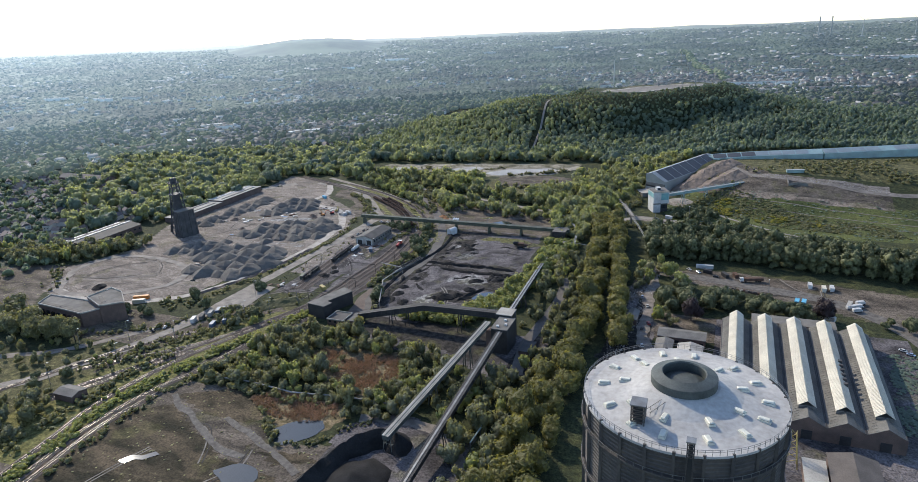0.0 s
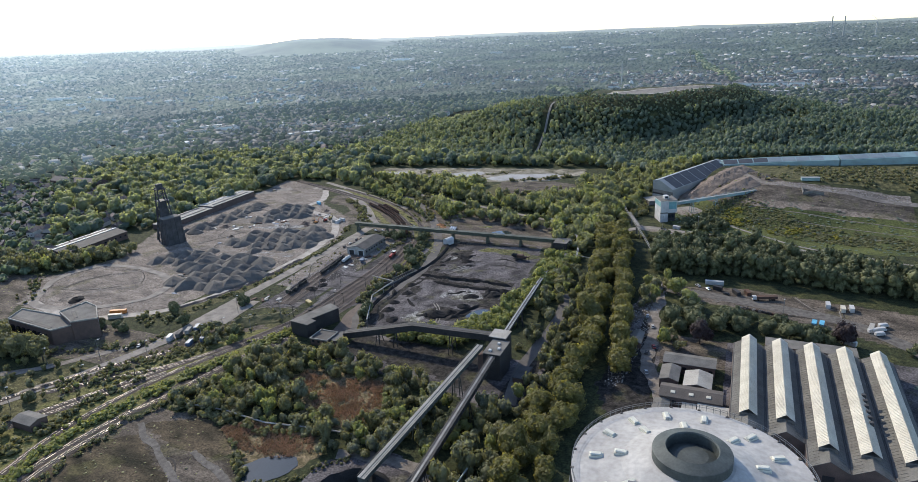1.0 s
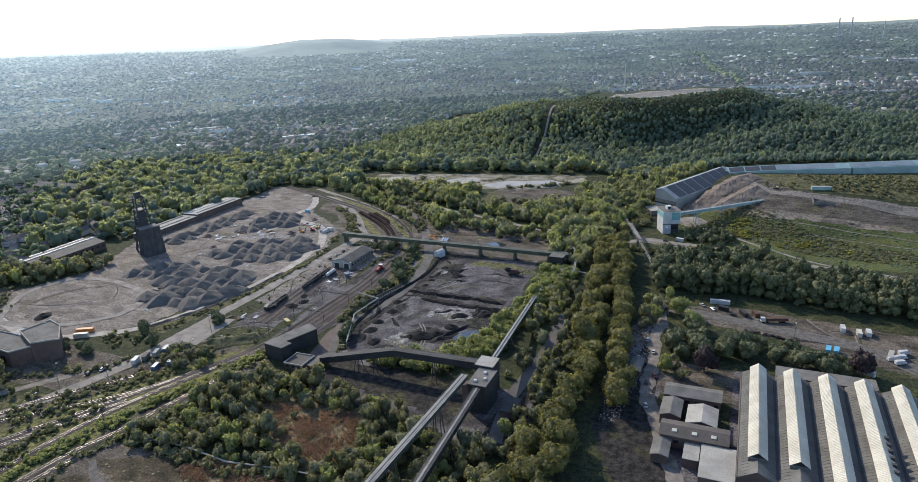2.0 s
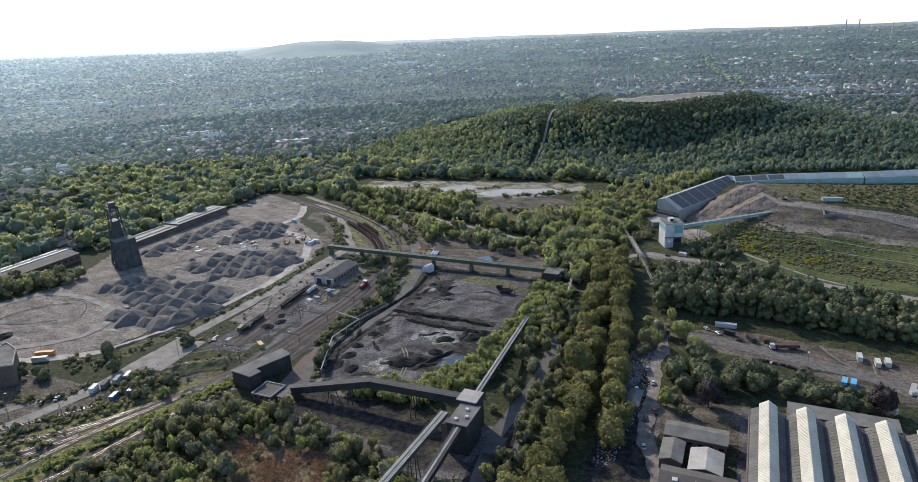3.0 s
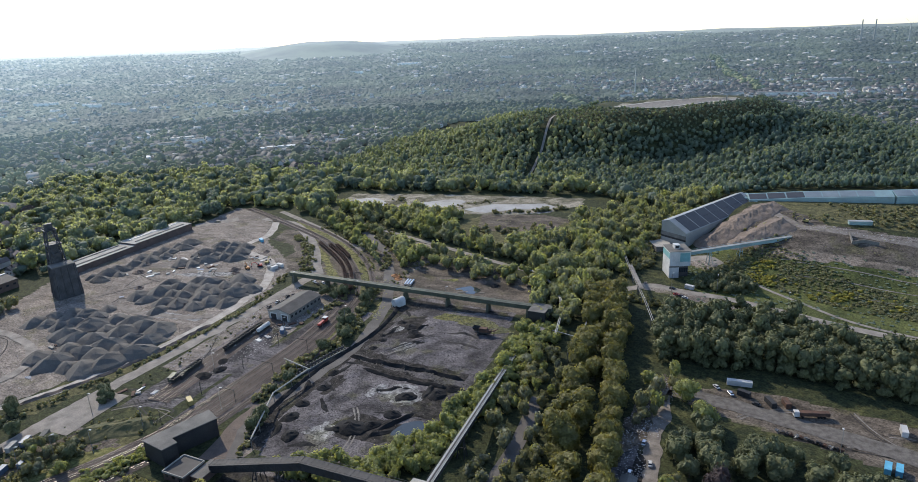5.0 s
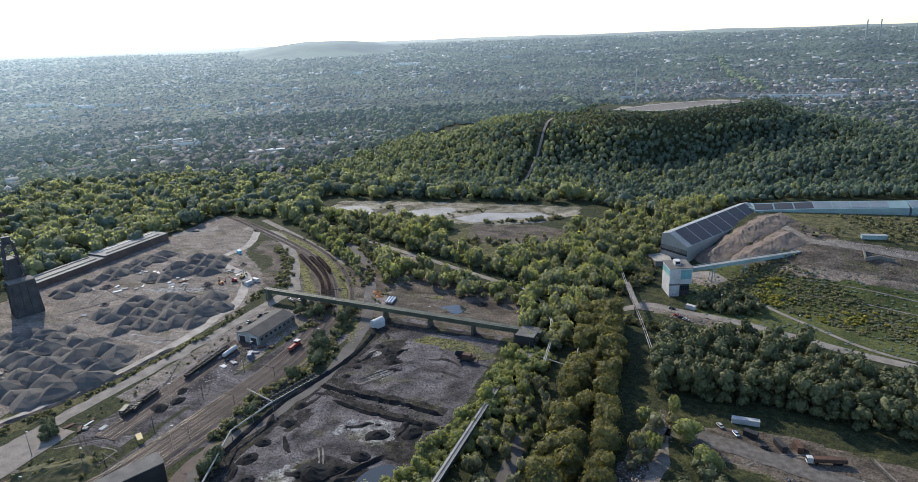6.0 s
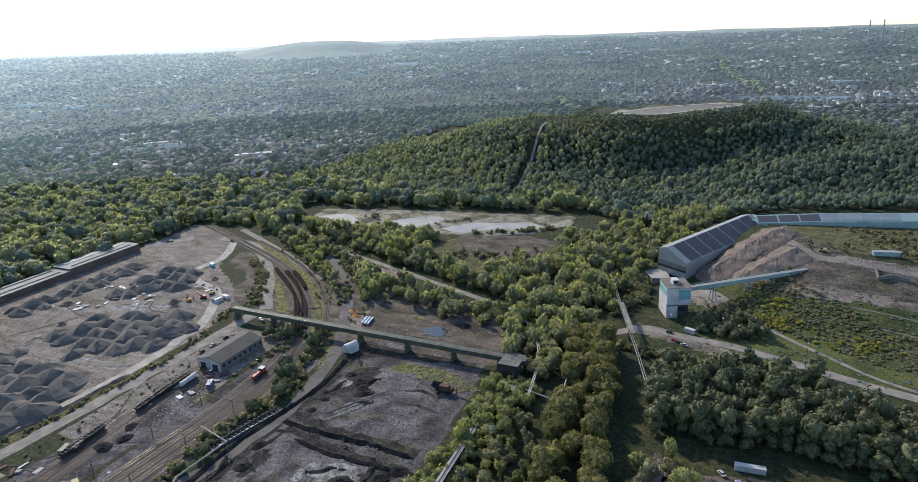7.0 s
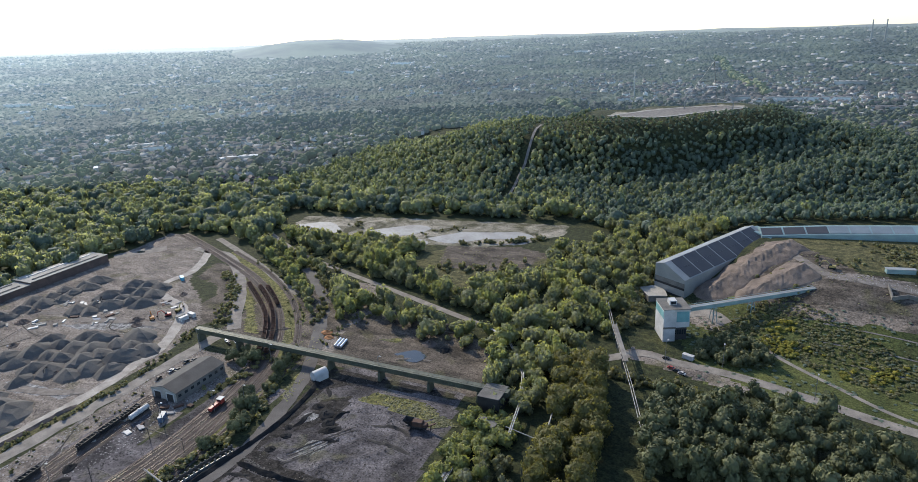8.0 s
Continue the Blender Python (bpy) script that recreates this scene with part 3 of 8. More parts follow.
ZONES = {
    "gravel": [[(-352, 405), (-337, 440), (-334, 500), (-349, 545), (-376, 575), (-420, 604), (-440, 640), (-500, 690), (-535, 690), (-525, 590), (-528, 470), (-500, 405), (-520, 350), (-490, 306), (-440, 298), (-400, 306), (-366, 340)],
               [(-318, 345), (-306, 333), (-316, 323), (-334, 328), (-333, 358), (-326, 360)],
               [(-320, 395), (-286, 395), (-276, 440), (-280, 520), (-322, 520)],
               [(20, 704), (75, 697), (140, 690), (140, 704), (60, 708), (30, 712)],
               [(-80, 612), (-46, 602), (-15, 588), (-20, 580), (-50, 590), (-85, 600)], [(-56, 655), (-48, 666), (-32, 650), (-40, 644)],
               [(-236, 362), (-214, 340), (-214, 356), (-230, 384)], [(-262, 545), (-246, 600), (-262, 640), (-290, 645), (-262, 600), (-240, 540)]],
    "coal": [[(-201, 348), (-216, 355), (-230, 385), (-234, 430), (-224, 470), (-222, 520), (-226, 534), (-150, 532), (-144, 500), (-140, 440), (-138, 400), (-143, 374), (-174, 356)],
             [(-268, 330), (-272, 380), (-272, 500), (-240, 500), (-240, 380), (-252, 360)], [(-306, 355), (-278, 365), (-272, 430), (-290, 470), (-310, 470), (-306, 400)],
             [(-210, 300), (-150, 305), (-110, 290), (-88, 300), (-92, 345), (-140, 340), (-215, 345)],
             [(-158, 160), (-164, 226), (-144, 244), (-100, 238), (-92, 160)],
             [(-60, 330), (-35, 345), (0, 340), (5, 290), (-20, 270), (-40, 400), (-52, 420), (-62, 380)],
             [(0, 240), (100, 240), (100, 400), (0, 400)]],
    "dirt": [[(-234, 533), (-228, 600), (-190, 602), (-146, 576), (-144, 530)], [(-347, 545), (-337, 566), (-362, 598), (-390, 622), (-405, 638), (-428, 642), (-418, 610), (-388, 602), (-374, 586), (-377, 562), (-362, 546)], [(-262, 543), (-270, 585), (-242, 610), (-195, 604), (-175, 580), (-222, 556), (-236, 528)], [(-40, 364), (2, 366), (2, 400), (-38, 400)], [(-62, 420), (-50, 486), (-40, 480), (-44, 400), (-50, 330), (-58, 330)], [(-45, 474), (0, 484), (62, 476), (130, 466), (130, 392), (92, 418), (66, 430), (20, 446), (-30, 456)], [(-640, 300), (-560, 345), (-505, 362), (-485, 300), (-470, 285), (-560, 250)],
             [(-280, 120), (-278, 173), (-282, 205), (-272, 236), (-240, 238), (-211, 216), (-174, 207), (-148, 215), (-149, 120)],
             [(-440, 250), (-330, 262), (-328, 300), (-380, 300), (-440, 296)],
             [(-340, 610), (-300, 640), (-270, 640), (-245, 560), (-250, 520), (-330, 540)],
             [(-262, 740), (-245, 690), (-185, 700), (-170, 745), (-200, 755)], [(-330, 220), (-300, 262), (-276, 330), (-300, 345), (-322, 300), (-345, 240)],
             [(5, 676), (140, 664), (140, 700), (40, 712), (5, 757), (-15, 757), (-54, 676), (-30, 686)], [(-305, 140), (-288, 245), (-262, 320), (-252, 318), (-278, 240), (-292, 140)]],
    "turf": [[(-278, 703), (-259, 735), (-205, 755), (-170, 738), (-172, 692), (-204, 657), (-236, 664)], [(-440, 200), (-400, 225), (-330, 265), (-305, 262), (-330, 200), (-345, 150), (-420, 150)], [(-312, 180), (-300, 250), (-268, 330), (-258, 330), (-282, 240), (-284, 150)], [(-298, 560), (-262, 570), (-248, 520), (-256, 490), (-272, 530)],
             [(-400, 660), (-310, 600), (-330, 570), (-400, 640)],
             [(10, 720), (140, 710), (420, 740), (420, 900), (60, 790), (0, 770)],
             [(80, 300), (140, 300), (140, 385), (88, 380)], [(-250, 700), (-190, 700), (-178, 745), (-230, 738)],
             [(-660, 1640), (-560, 1640), (-560, 1720), (-660, 1720)], [(-345, 330), (-330, 400), (-328, 470), (-336, 470), (-350, 400), (-362, 340)],
             [(-320, 300), (-300, 330), (-276, 345), (-272, 330), (-300, 300)], [(-230, 205), (-205, 195), (-195, 200), (-222, 222)]],
    "town": [[(-5000, 700), (-900, 720), (-560, 880), (-560, 1345), (560, 1345), (600, 900), (5000, 900), (5000, 5000), (-5000, 5000)], [(-5000, 100), (-900, 720), (-640, 430), (-560, 380), (-640, 100)]],
    "reed": [[(-230, 226), (-219, 244), (-178, 246), (-166, 232), (-172, 218), (-198, 214)], [(-226, 276), (-220, 296), (-203, 301), (-166, 300), (-156, 270), (-168, 248), (-196, 256), (-204, 268)]],
    "brow": [[(-16, 678), (3, 664), (23, 661), (43, 664), (90, 660), (140, 660), (140, 700), (60, 706), (5, 700)]],
    "slope": [[(-40, 585), (-60, 640), (-30, 690), (5, 676), (140, 664), (300, 690), (420, 700), (300, 600), (60, 575)]],
    "verge": [[(-266, 521), (-302, 575), (-360, 622), (-436, 661), (-433, 667), (-357, 628), (-297, 578), (-261, 524)], [(-400, 650), (-330, 606), (-290, 570), (-280, 560), (-285, 577), (-330, 616), (-395, 658)], [(-345, 150), (-334, 225), (-318, 268), (-300, 312), (-268, 338), (-258, 332), (-280, 262), (-290, 200), (-292, 150)], [(-366, 602), (-330, 569), (-312, 548), (-302, 548), (-343, 590), (-388, 626)], [(-371, 630), (-322, 597), (-287, 568), (-268, 548), (-276, 545), (-320, 587), (-366, 620)],
              [(-239, 496), (-246, 519), (-240, 518), (-231, 490)], [(-199, 507), (-193, 517), (-160, 515), (-150, 506), (-163, 503), (-183, 505)], [(-224, 568), (-212, 575), (-208, 570)], [(-159, 495), (-151, 510), (-141, 504)],
              [(-296, 532), (-280, 548), (-270, 540), (-282, 522)], [(-246, 400), (-240, 460), (-246, 500), (-258, 540), (-264, 538), (-252, 490), (-248, 440)]],
    # coal-black ground; the first outline paints the avenue's shade on the lane
    "soot_shade": [[(-62, 330), (-48, 420), (-42, 400), (-36, 368), (-34, 330), (-20, 300), (-16, 268), (-30, 268), (-50, 300)], [(-215, 343), (-212, 318), (-150, 312), (-124, 300), (-120, 345), (-150, 343), (-195, 340)], [(-108, 300), (-92, 300), (-94, 345), (-106, 345)], [(-217, 352), (-227, 378), (-229, 420), (-225, 468), (-230, 506), (-222, 508), (-217, 470), (-220, 420), (-219, 380), (-211, 354)],
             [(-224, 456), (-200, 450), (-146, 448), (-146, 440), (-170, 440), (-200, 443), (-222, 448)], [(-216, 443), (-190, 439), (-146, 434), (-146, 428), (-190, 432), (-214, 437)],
             # last outline here blackens a strip along the conveyor bridge
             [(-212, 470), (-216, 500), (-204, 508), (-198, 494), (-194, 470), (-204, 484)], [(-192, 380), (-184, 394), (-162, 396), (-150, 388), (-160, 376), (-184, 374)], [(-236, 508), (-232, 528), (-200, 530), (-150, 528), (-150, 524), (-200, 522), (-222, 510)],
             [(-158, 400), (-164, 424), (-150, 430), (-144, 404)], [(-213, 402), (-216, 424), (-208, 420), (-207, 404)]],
    "heath": [[(-290, 110), (-284, 200), (-262, 215), (-235, 200), (-205, 186), (-150, 180), (-145, 110)], [(-268, 222), (-240, 238), (-214, 226), (-206, 214), (-236, 212)], [(-205, 200), (-190, 196), (-170, 202), (-160, 198), (-178, 190)]],
    "silt": [[(-300, 738), (-262, 740), (-200, 762), (-186, 788), (-215, 802), (-262, 796), (-296, 784)], [(-217, 481), (-214, 489), (-208, 488), (-210, 480)], [(-203, 460), (-199, 470), (-189, 468), (-194, 458)], [(-182, 414), (-180, 426), (-168, 429), (-158, 419), (-164, 408)], [(-200, 371), (-194, 383), (-184, 380), (-184, 368)],
             [(-192, 412), (-186, 424), (-180, 420), (-186, 410)], [(-410, 444), (-395, 452), (-360, 456), (-345, 462), (-350, 450), (-395, 442)], [(-440, 512), (-400, 530), (-366, 536), (-376, 528), (-420, 512)]],
    "sand": [[(-218, 1108), (-190, 1092), (-140, 1098), (-45, 1176), (-45, 1200), (-70, 1215), (-150, 1190)], [(-440, 780), (-334, 803), (-179, 826), (-174, 796), (-230, 745), (-300, 735), (-432, 735)]],
}


def build_ground():
    def axis(lo, hi, step, far):
        core = list(np.arange(lo, hi + step, step))
        up, s, v = [], step, core[-1]
        while v < far:
            s = min(s * 1.13, 160)
            v += s
            up.append(v)
        dn, s, v = [], step, core[0]
        while v > -far:
            s = min(s * 1.13, 160)
            v -= s
            dn.append(v)
        return np.array(dn[::-1] + core + up)
    xs, ys = axis(-545, 140, 2.6, 4980), axis(120, 850, 2.6, 4980)
    X, Y = np.meshgrid(xs, ys)
    Z = height(X, Y)
    V = np.stack([X.ravel(), Y.ravel(), Z.ravel()], 1)
    nx, ny = len(xs), len(ys)
    i = (np.arange(ny - 1)[:, None] * nx + np.arange(nx - 1)[None, :]).ravel()
    F = np.stack([i, i + 1, i + nx + 1, i + nx], 1)
    me = bpy.data.meshes.new("ground")
    me.vertices.add(len(V))
    me.vertices.foreach_set("co", V.ravel())
    me.loops.add(F.size)
    me.loops.foreach_set("vertex_index", F.ravel().astype(np.int32))
    me.polygons.add(len(F))
    me.polygons.foreach_set("loop_start", np.arange(0, F.size, 4, dtype=np.int32))
    me.polygons.foreach_set("use_smooth", np.ones(len(F), bool))
    me.update()
    for name, polys in ZONES.items():
        w = np.zeros(len(V))
        for p in polys:
            w = np.maximum(w, inside(p, V[:, 0], V[:, 1]))
        at = me.attributes.new(name, "FLOAT", "POINT")
        at.data.foreach_set("value", w.astype(np.float32))
    me.materials.append(M_GROUND)
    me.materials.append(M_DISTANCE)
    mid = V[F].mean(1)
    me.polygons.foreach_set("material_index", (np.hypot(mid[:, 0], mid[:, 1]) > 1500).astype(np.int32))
    return tagged(new("ground", me), "open industrial ground of soil, gravel, coal dust and grass", "ground", kind="structure")


build_ground()


# ---- trees ----
def ico(sub, rng, rough=0.25):
    bm = bmesh.new()
    bmesh.ops.create_icosphere(bm, subdivisions=sub, radius=1.0)
    for v in bm.verts:
        v.co *= 1 + rough * (rng.random() - 0.5) * 2
    V = np.array([v.co[:] for v in bm.verts])
    F = np.array([[v.index for v in f.verts] for f in bm.faces])
    bm.free()
    return V, F


def crown_template(seed, blobs, sub, leaves, tall=1.0, leaf=0.16, core=0.62):
    """A crown about one unit in radius: lumps and many small leaf sprays, standing on z = 0."""
    rng = random.Random(seed)
    Vs, Fs, n = [], [], 0
    centres = []
    for k in range(blobs):
        a, r = rng.uniform(0, 6.28), (0.0 if k == 0 else rng.uniform(0.35, 0.62))
        z = rng.uniform(0.35, 1.25) * tall if k else 0.85 * tall
        s = rng.uniform(0.30, 0.5) if blobs > 1 else 1.0
        s = core if (k == 0 and blobs > 1) else s
        c = np.array((r * math.cos(a), r * math.sin(a), z))
        V, F = ico(sub, rng)
        V = V * np.array((s, s, s * (0.9 if blobs > 1 else 0.9 * tall))) + c
        centres.append((c, s))
        Vs.append(V), Fs.append(F + n)
        n += len(V)
    for k in range(leaves):
        c, s = rng.choice(centres) if centres else (np.array((0, 0, 0.5)), 0.6)
        d = Vector((rng.gauss(0, 1), rng.gauss(0, 1), rng.gauss(0.25, 1))).normalized()
        p = Vector(c) + d * s * rng.uniform(0.86, 1.25)
        t1 = d.cross(Vector((rng.gauss(0, 1), rng.gauss(0, 1), rng.gauss(0, 1)))).normalized()
        t2 = (d.cross(t1) + d * rng.uniform(-0.7, 0.7)).normalized()
        w, h = leaf * rng.uniform(0.6, 1.4), leaf * rng.uniform(0.6, 1.4)
        Vs.append(np.array([p - t1 * w, p + t1 * w, p + t2 * h * 1.5]))
        Fs.append(np.array([[n, n + 1, n + 2]]))
        n += 3
    return np.concatenate(Vs), np.concatenate(Fs)


def stuff(name, templates, rows, material, label, category):
    """Many copies of the templates joined into one mesh; a row is x, y, z, radius, height factor, turn."""
    rows = np.asarray(rows, float)
    Vall, Fall, n = [], [], 0
    for k, (V, F) in enumerate(templates):
        R = rows[k::len(templates)]
        if not len(R):
            continue
        c, s = np.cos(R[:, 5])[:, None], np.sin(R[:, 5])[:, None]
        x = (V[None, :, 0] * c - V[None, :, 1] * s) * R[:, 3][:, None] + R[:, 0][:, None]
        y = (V[None, :, 0] * s + V[None, :, 1] * c) * R[:, 3][:, None] + R[:, 1][:, None]
        z = V[None, :, 2] * (R[:, 3] * R[:, 4])[:, None] + R[:, 2][:, None]
        Vall.append(np.stack([x, y, z], 2).reshape(-1, 3))
        Fall.append((F[None] + (np.arange(len(R)) * len(V))[:, None, None] + n).reshape(-1, 3))
        n += len(R) * len(V)
    V, F = np.concatenate(Vall), np.concatenate(Fall)
    me = bpy.data.meshes.new(name)
    me.vertices.add(len(V))
    me.vertices.foreach_set("co", V.ravel())
    me.loops.add(F.size)
    me.loops.foreach_set("vertex_index", F.ravel().astype(np.int32))
    me.polygons.add(len(F))
    me.polygons.foreach_set("loop_start", np.arange(0, F.size, 3, dtype=np.int32))
    me.update()
    me.materials.append(material)
    return tagged(new(name, me), label, category, kind="stuff")


def scatter(poly, spacing, rng, jitter=0.45, avoid=()):
    """Places on a loose grid inside the outline and outside the avoided ones."""
    px, py = [p[0] for p in poly], [p[1] for p in poly]
    xs, ys = np.arange(min(px), max(px), spacing), np.arange(min(py), max(py), spacing)
    X, Y = np.meshgrid(xs, ys)
    X = X + np.where((np.arange(len(ys)) % 2)[:, None] == 1, spacing / 2, 0)
    X = X.ravel() + rng.uniform(-jitter, jitter, X.size) * spacing
    Y = Y.ravel() + rng.uniform(-jitter, jitter, Y.size) * spacing
    keep = inside(poly, X, Y)
    for p in avoid:
        keep &= ~inside(p, X, Y)
    return X[keep], Y[keep]


def rows_at(x, y, r0, r1, rng, tall=(0.9, 1.25), sink=0.0):
    r = rng.uniform(r0, r1, len(x))
    return np.stack([x, y, height(x, y) - sink, r, rng.uniform(*tall, len(x)), rng.uniform(0, 6.28, len(x))], 1)


# ---- woods ----
RNG = np.random.default_rng(7)
T_NEAR = [crown_template(10 + k, 6, 1, 215, 1.0, 0.148) for k in range(6)]
T_MID = [crown_template(30 + k, 6, 1, 130, 1.0, 0.13, core=0.68) for k in range(6)]
T_HILL = [crown_template(50 + k, 2, 1, 16, 1.35, 0.36, core=0.78) for k in range(7)]
T_FAR = [crown_template(70 + k, 2, 1, 5, 1.0, 0.35) for k in range(4)]
T_CLUMP = [crown_template(76 + k, 1, 1, 4, 1.0, 0.5) for k in range(4)]
T_OCT = [(np.array(((1, 0.1, .35), (-.1, 1, .3), (-1, .1, .4), (.15, -1, .35), (0.1, 0, 1.0), (.5, .5, .7)), float), np.array(((0, 1, 5), (1, 4, 5), (4, 0, 5), (1, 2, 4), (2, 3, 4), (3, 0, 4)))),
         (np.array(((1, -.2, .3), (.2, 1, .4), (-1, -.1, .3), (-.1, -1, .45), (-0.2, .1, 1.1), (-.6, .4, .8)), float), np.array(((0, 1, 4), (1, 2, 5), (2, 4, 5), (4, 1, 5), (2, 3, 4), (3, 0, 4))))]

REED_A = [(-226, 232), (-219, 241), (-198, 243), (-177, 242), (-172, 230), (-184, 222), (-210, 222)]
REED_C = [(-221, 276), (-219, 292), (-202, 290), (-200, 272), (-210, 270)]
REED_B = [(-193, 259), (-201, 280), (-190, 292), (-172, 296), (-160, 284), (-158, 262), (-170, 253)]
POND_A = [(-197, 211), (-190, 221), (-180, 226), (-172, 221), (-177, 210), (-187, 203)]
MARSH = [(-276, 240), (-258, 300), (-215, 318), (-150, 306), (-122, 290), (-138, 238), (-172, 226), (-215, 238)]
TRACKWOOD = [(-434, 691), (-384, 686), (-328, 660), (-323, 637), (-282, 588), (-279, 572), (-316, 608), (-369, 646)]
YARDLANE = [(-233, 500), (-233, 520), (-262, 575), (-287, 612), (-316, 642), (-340, 660), (-350, 652), (-327, 630), (-301, 604), (-276, 566), (-249, 514)]
NORTHWOOD = [(-345, 668), (-309, 640), (-284, 602), (-262, 582), (-240, 590), (-212, 587), (-181, 575), (-150, 577), (-146, 556), (-140, 525), (-112, 520), (-100, 600), (-92, 690), (-120, 800), (-168, 760), (-185, 690), (-225, 660), (-262, 735), (-300, 726), (-420, 722), (-440, 690)]
EASTWOOD = [(-56, 496), (-62, 552), (-40, 552), (-21, 566), (9, 560), (33, 548), (60, 540), (130, 526), (330, 532), (330, 484), (130, 488), (62, 496), (0, 504), (-30, 498)]
WESTTOWN = [(-960, 560), (-850, 625), (-740, 610), (-640, 530), (-590, 490), (-545, 455), (-528, 400), (-556, 366), (-610, 350), (-700, 405), (-800, 470)]
PITYARD = [(-590, 376), (-532, 366), (-508, 410), (-520, 470), (-560, 476), (-580, 460)]
MEADOW = [(-280, 703), (-262, 745), (-205, 768), (-164, 742), (-170, 690), (-204, 655), (-238, 662)]
PATHWAY = [(-445, 708), (-387, 676), (-332, 648), (-254, 620), (-208, 602), (-165, 596), (-165, 612), (-205, 628), (-250, 645), (-330, 672), (-387, 697), (-440, 732)]
NWWOOD = [(-545, 420), (-538, 700), (-470, 706), (-440, 690), (-430, 722), (-470, 790), (-180, 842), (-100, 800), (-100, 850), (-460, 870), (-700, 830), (-900, 720), (-800, 560), (-640, 430)]
HEDGE = [(-640, 330), (-520, 362), (-492, 412), (-500, 426), (-560, 392), (-650, 356)]
SHEDTREES = [(-40, 402), (-26, 400), (-5, 408), (25, 412), (56, 407), (58, 418), (30, 430), (0, 437), (-24, 446), (-40, 428)]
STRIP = [(-200, 340), (-150, 345), (-126, 375), (-120, 440), (-112, 520), (-138, 520), (-136, 440), (-145, 392), (-155, 368), (-195, 348)]
WBELT = [(-112, 350), (-104, 350), (-104, 440), (-118, 500), (-122, 460)]
MIDBELT = [(-122, 288), (-96, 300), (-82, 190), (-96, 160), (-108, 230), (-128, 250)]
DELL = [(-52, 612), (-44, 633), (-24, 641), (-8, 630), (-6, 612), (-18, 606), (-40, 608)]
ENGTREES = [(-475, 240), (-470, 275), (-455, 280), (-452, 268), (-410, 262), (-392, 258), (-400, 244)]
CORNER = [(-390, 150), (-345, 205), (-322, 190), (-312, 150)]
BUSHW = [(-440, 200), (-330, 215), (-305, 250), (-330, 262), (-440, 235)]

near_rows, north_rows = [], []
HALLSIDE = [(-92, 690), (-78, 700), (-40, 790), (-60, 830), (-150, 830), (-125, 800), (-112, 740)]
for poly, sp, r0, r1, avoid in ((MARSH, 5.8, 2.0, 4.6, (REED_A, REED_B, REED_C, POND_A)), (HALLSIDE, 8.5, 3.5, 6.0, ()), (NORTHWOOD, 7.0, 2.2, 6.4, (MEADOW, PATHWAY, YARDLANE)), (TRACKWOOD, 6.2, 2.2, 4.6, (YARDLANE,)), (EASTWOOD, 6.0, 2.6, 6.2, ()),
                                (HEDGE, 7, 3.5, 5.5, ()), (BUSHW, 11, 1.5, 3.2, ()),  (ENGTREES, 7, 3.0, 5.5, ()), (CORNER, 7.5, 2.5, 4.5, ()), ([(-60, 430), (-52, 486), (-40, 482), (-47, 440), (-52, 425)], 7, 2.5, 4.5, ()), ([(-36, 378), (-24, 380), (-24, 396), (-36, 396)], 7.5, 2.5, 4.5, ()), ([(-97, 285), (-86, 285), (-85, 366), (-93, 430), (-99, 430)], 6.2, 2.0, 3.8, ()), (WBELT, 7, 2.5, 5.0, ()), ([(-122, 478), (-106, 490), (-92, 440), (-98, 428), (-116, 450)], 6.5, 1.6, 3.6, ()), ([(-322, 302), (-314, 322), (-298, 324), (-281, 311), (-290, 299), (-306, 294)], 5.6, 1.6, 3.8, ()), (MIDBELT, 8, 3.0, 5.5, ())):
    x, y = scatter(poly, sp, RNG, avoid=avoid)
    if poly is EASTWOOD:
        upper = rows_at(x, y, r0, r1, RNG, (1.0, 1.4))
        upper[:, 2] += RNG.uniform(4.5, 8.0, len(upper))
        stuff("east_wood", T_NEAR, upper, M_EAST, "tall dark green trees behind the yard", "woodland")
        edge = (y - np.interp(x, (-56, -30, 0, 62, 130, 330), (496, 498, 504, 496, 488, 484)) < 15) | (x < -52)
        stuff("east_thicket", T_NEAR, rows_at(x[edge], y[edge], 3.0, 4.4, RNG, (0.9, 1.4)), M_EAST, "dense dark lower branches at the edge of the tall trees", "woodland")
        continue
    if poly is NORTHWOOD:
        gap = waves(x, y, 13.0, 0.8) + RNG.uniform(-.5, .5, len(x)) > -0.45
        x, y = x[gap], y[gap]
        big = RNG.uniform(0, 1, len(x)) < 0.12
        north_rows.append(rows_at(x[big], y[big], 6.0, 8.5, RNG, (0.9, 1.2)))
        x, y = x[~big], y[~big]
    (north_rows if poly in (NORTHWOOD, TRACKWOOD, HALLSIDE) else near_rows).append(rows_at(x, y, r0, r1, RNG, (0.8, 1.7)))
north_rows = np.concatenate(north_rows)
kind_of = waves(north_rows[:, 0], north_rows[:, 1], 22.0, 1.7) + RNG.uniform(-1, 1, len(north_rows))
stuff("poplar_wood", T_NEAR, north_rows[kind_of < 0.35], M_HAZEGREY, "light grey-green trees beyond the bridge, leaf lightened for haze", "woodland")
stuff("alder_wood", T_NEAR, north_rows[kind_of >= 0.35], M_HAZEGREEN, "green trees beyond the bridge, leaf lightened for haze", "woodland")
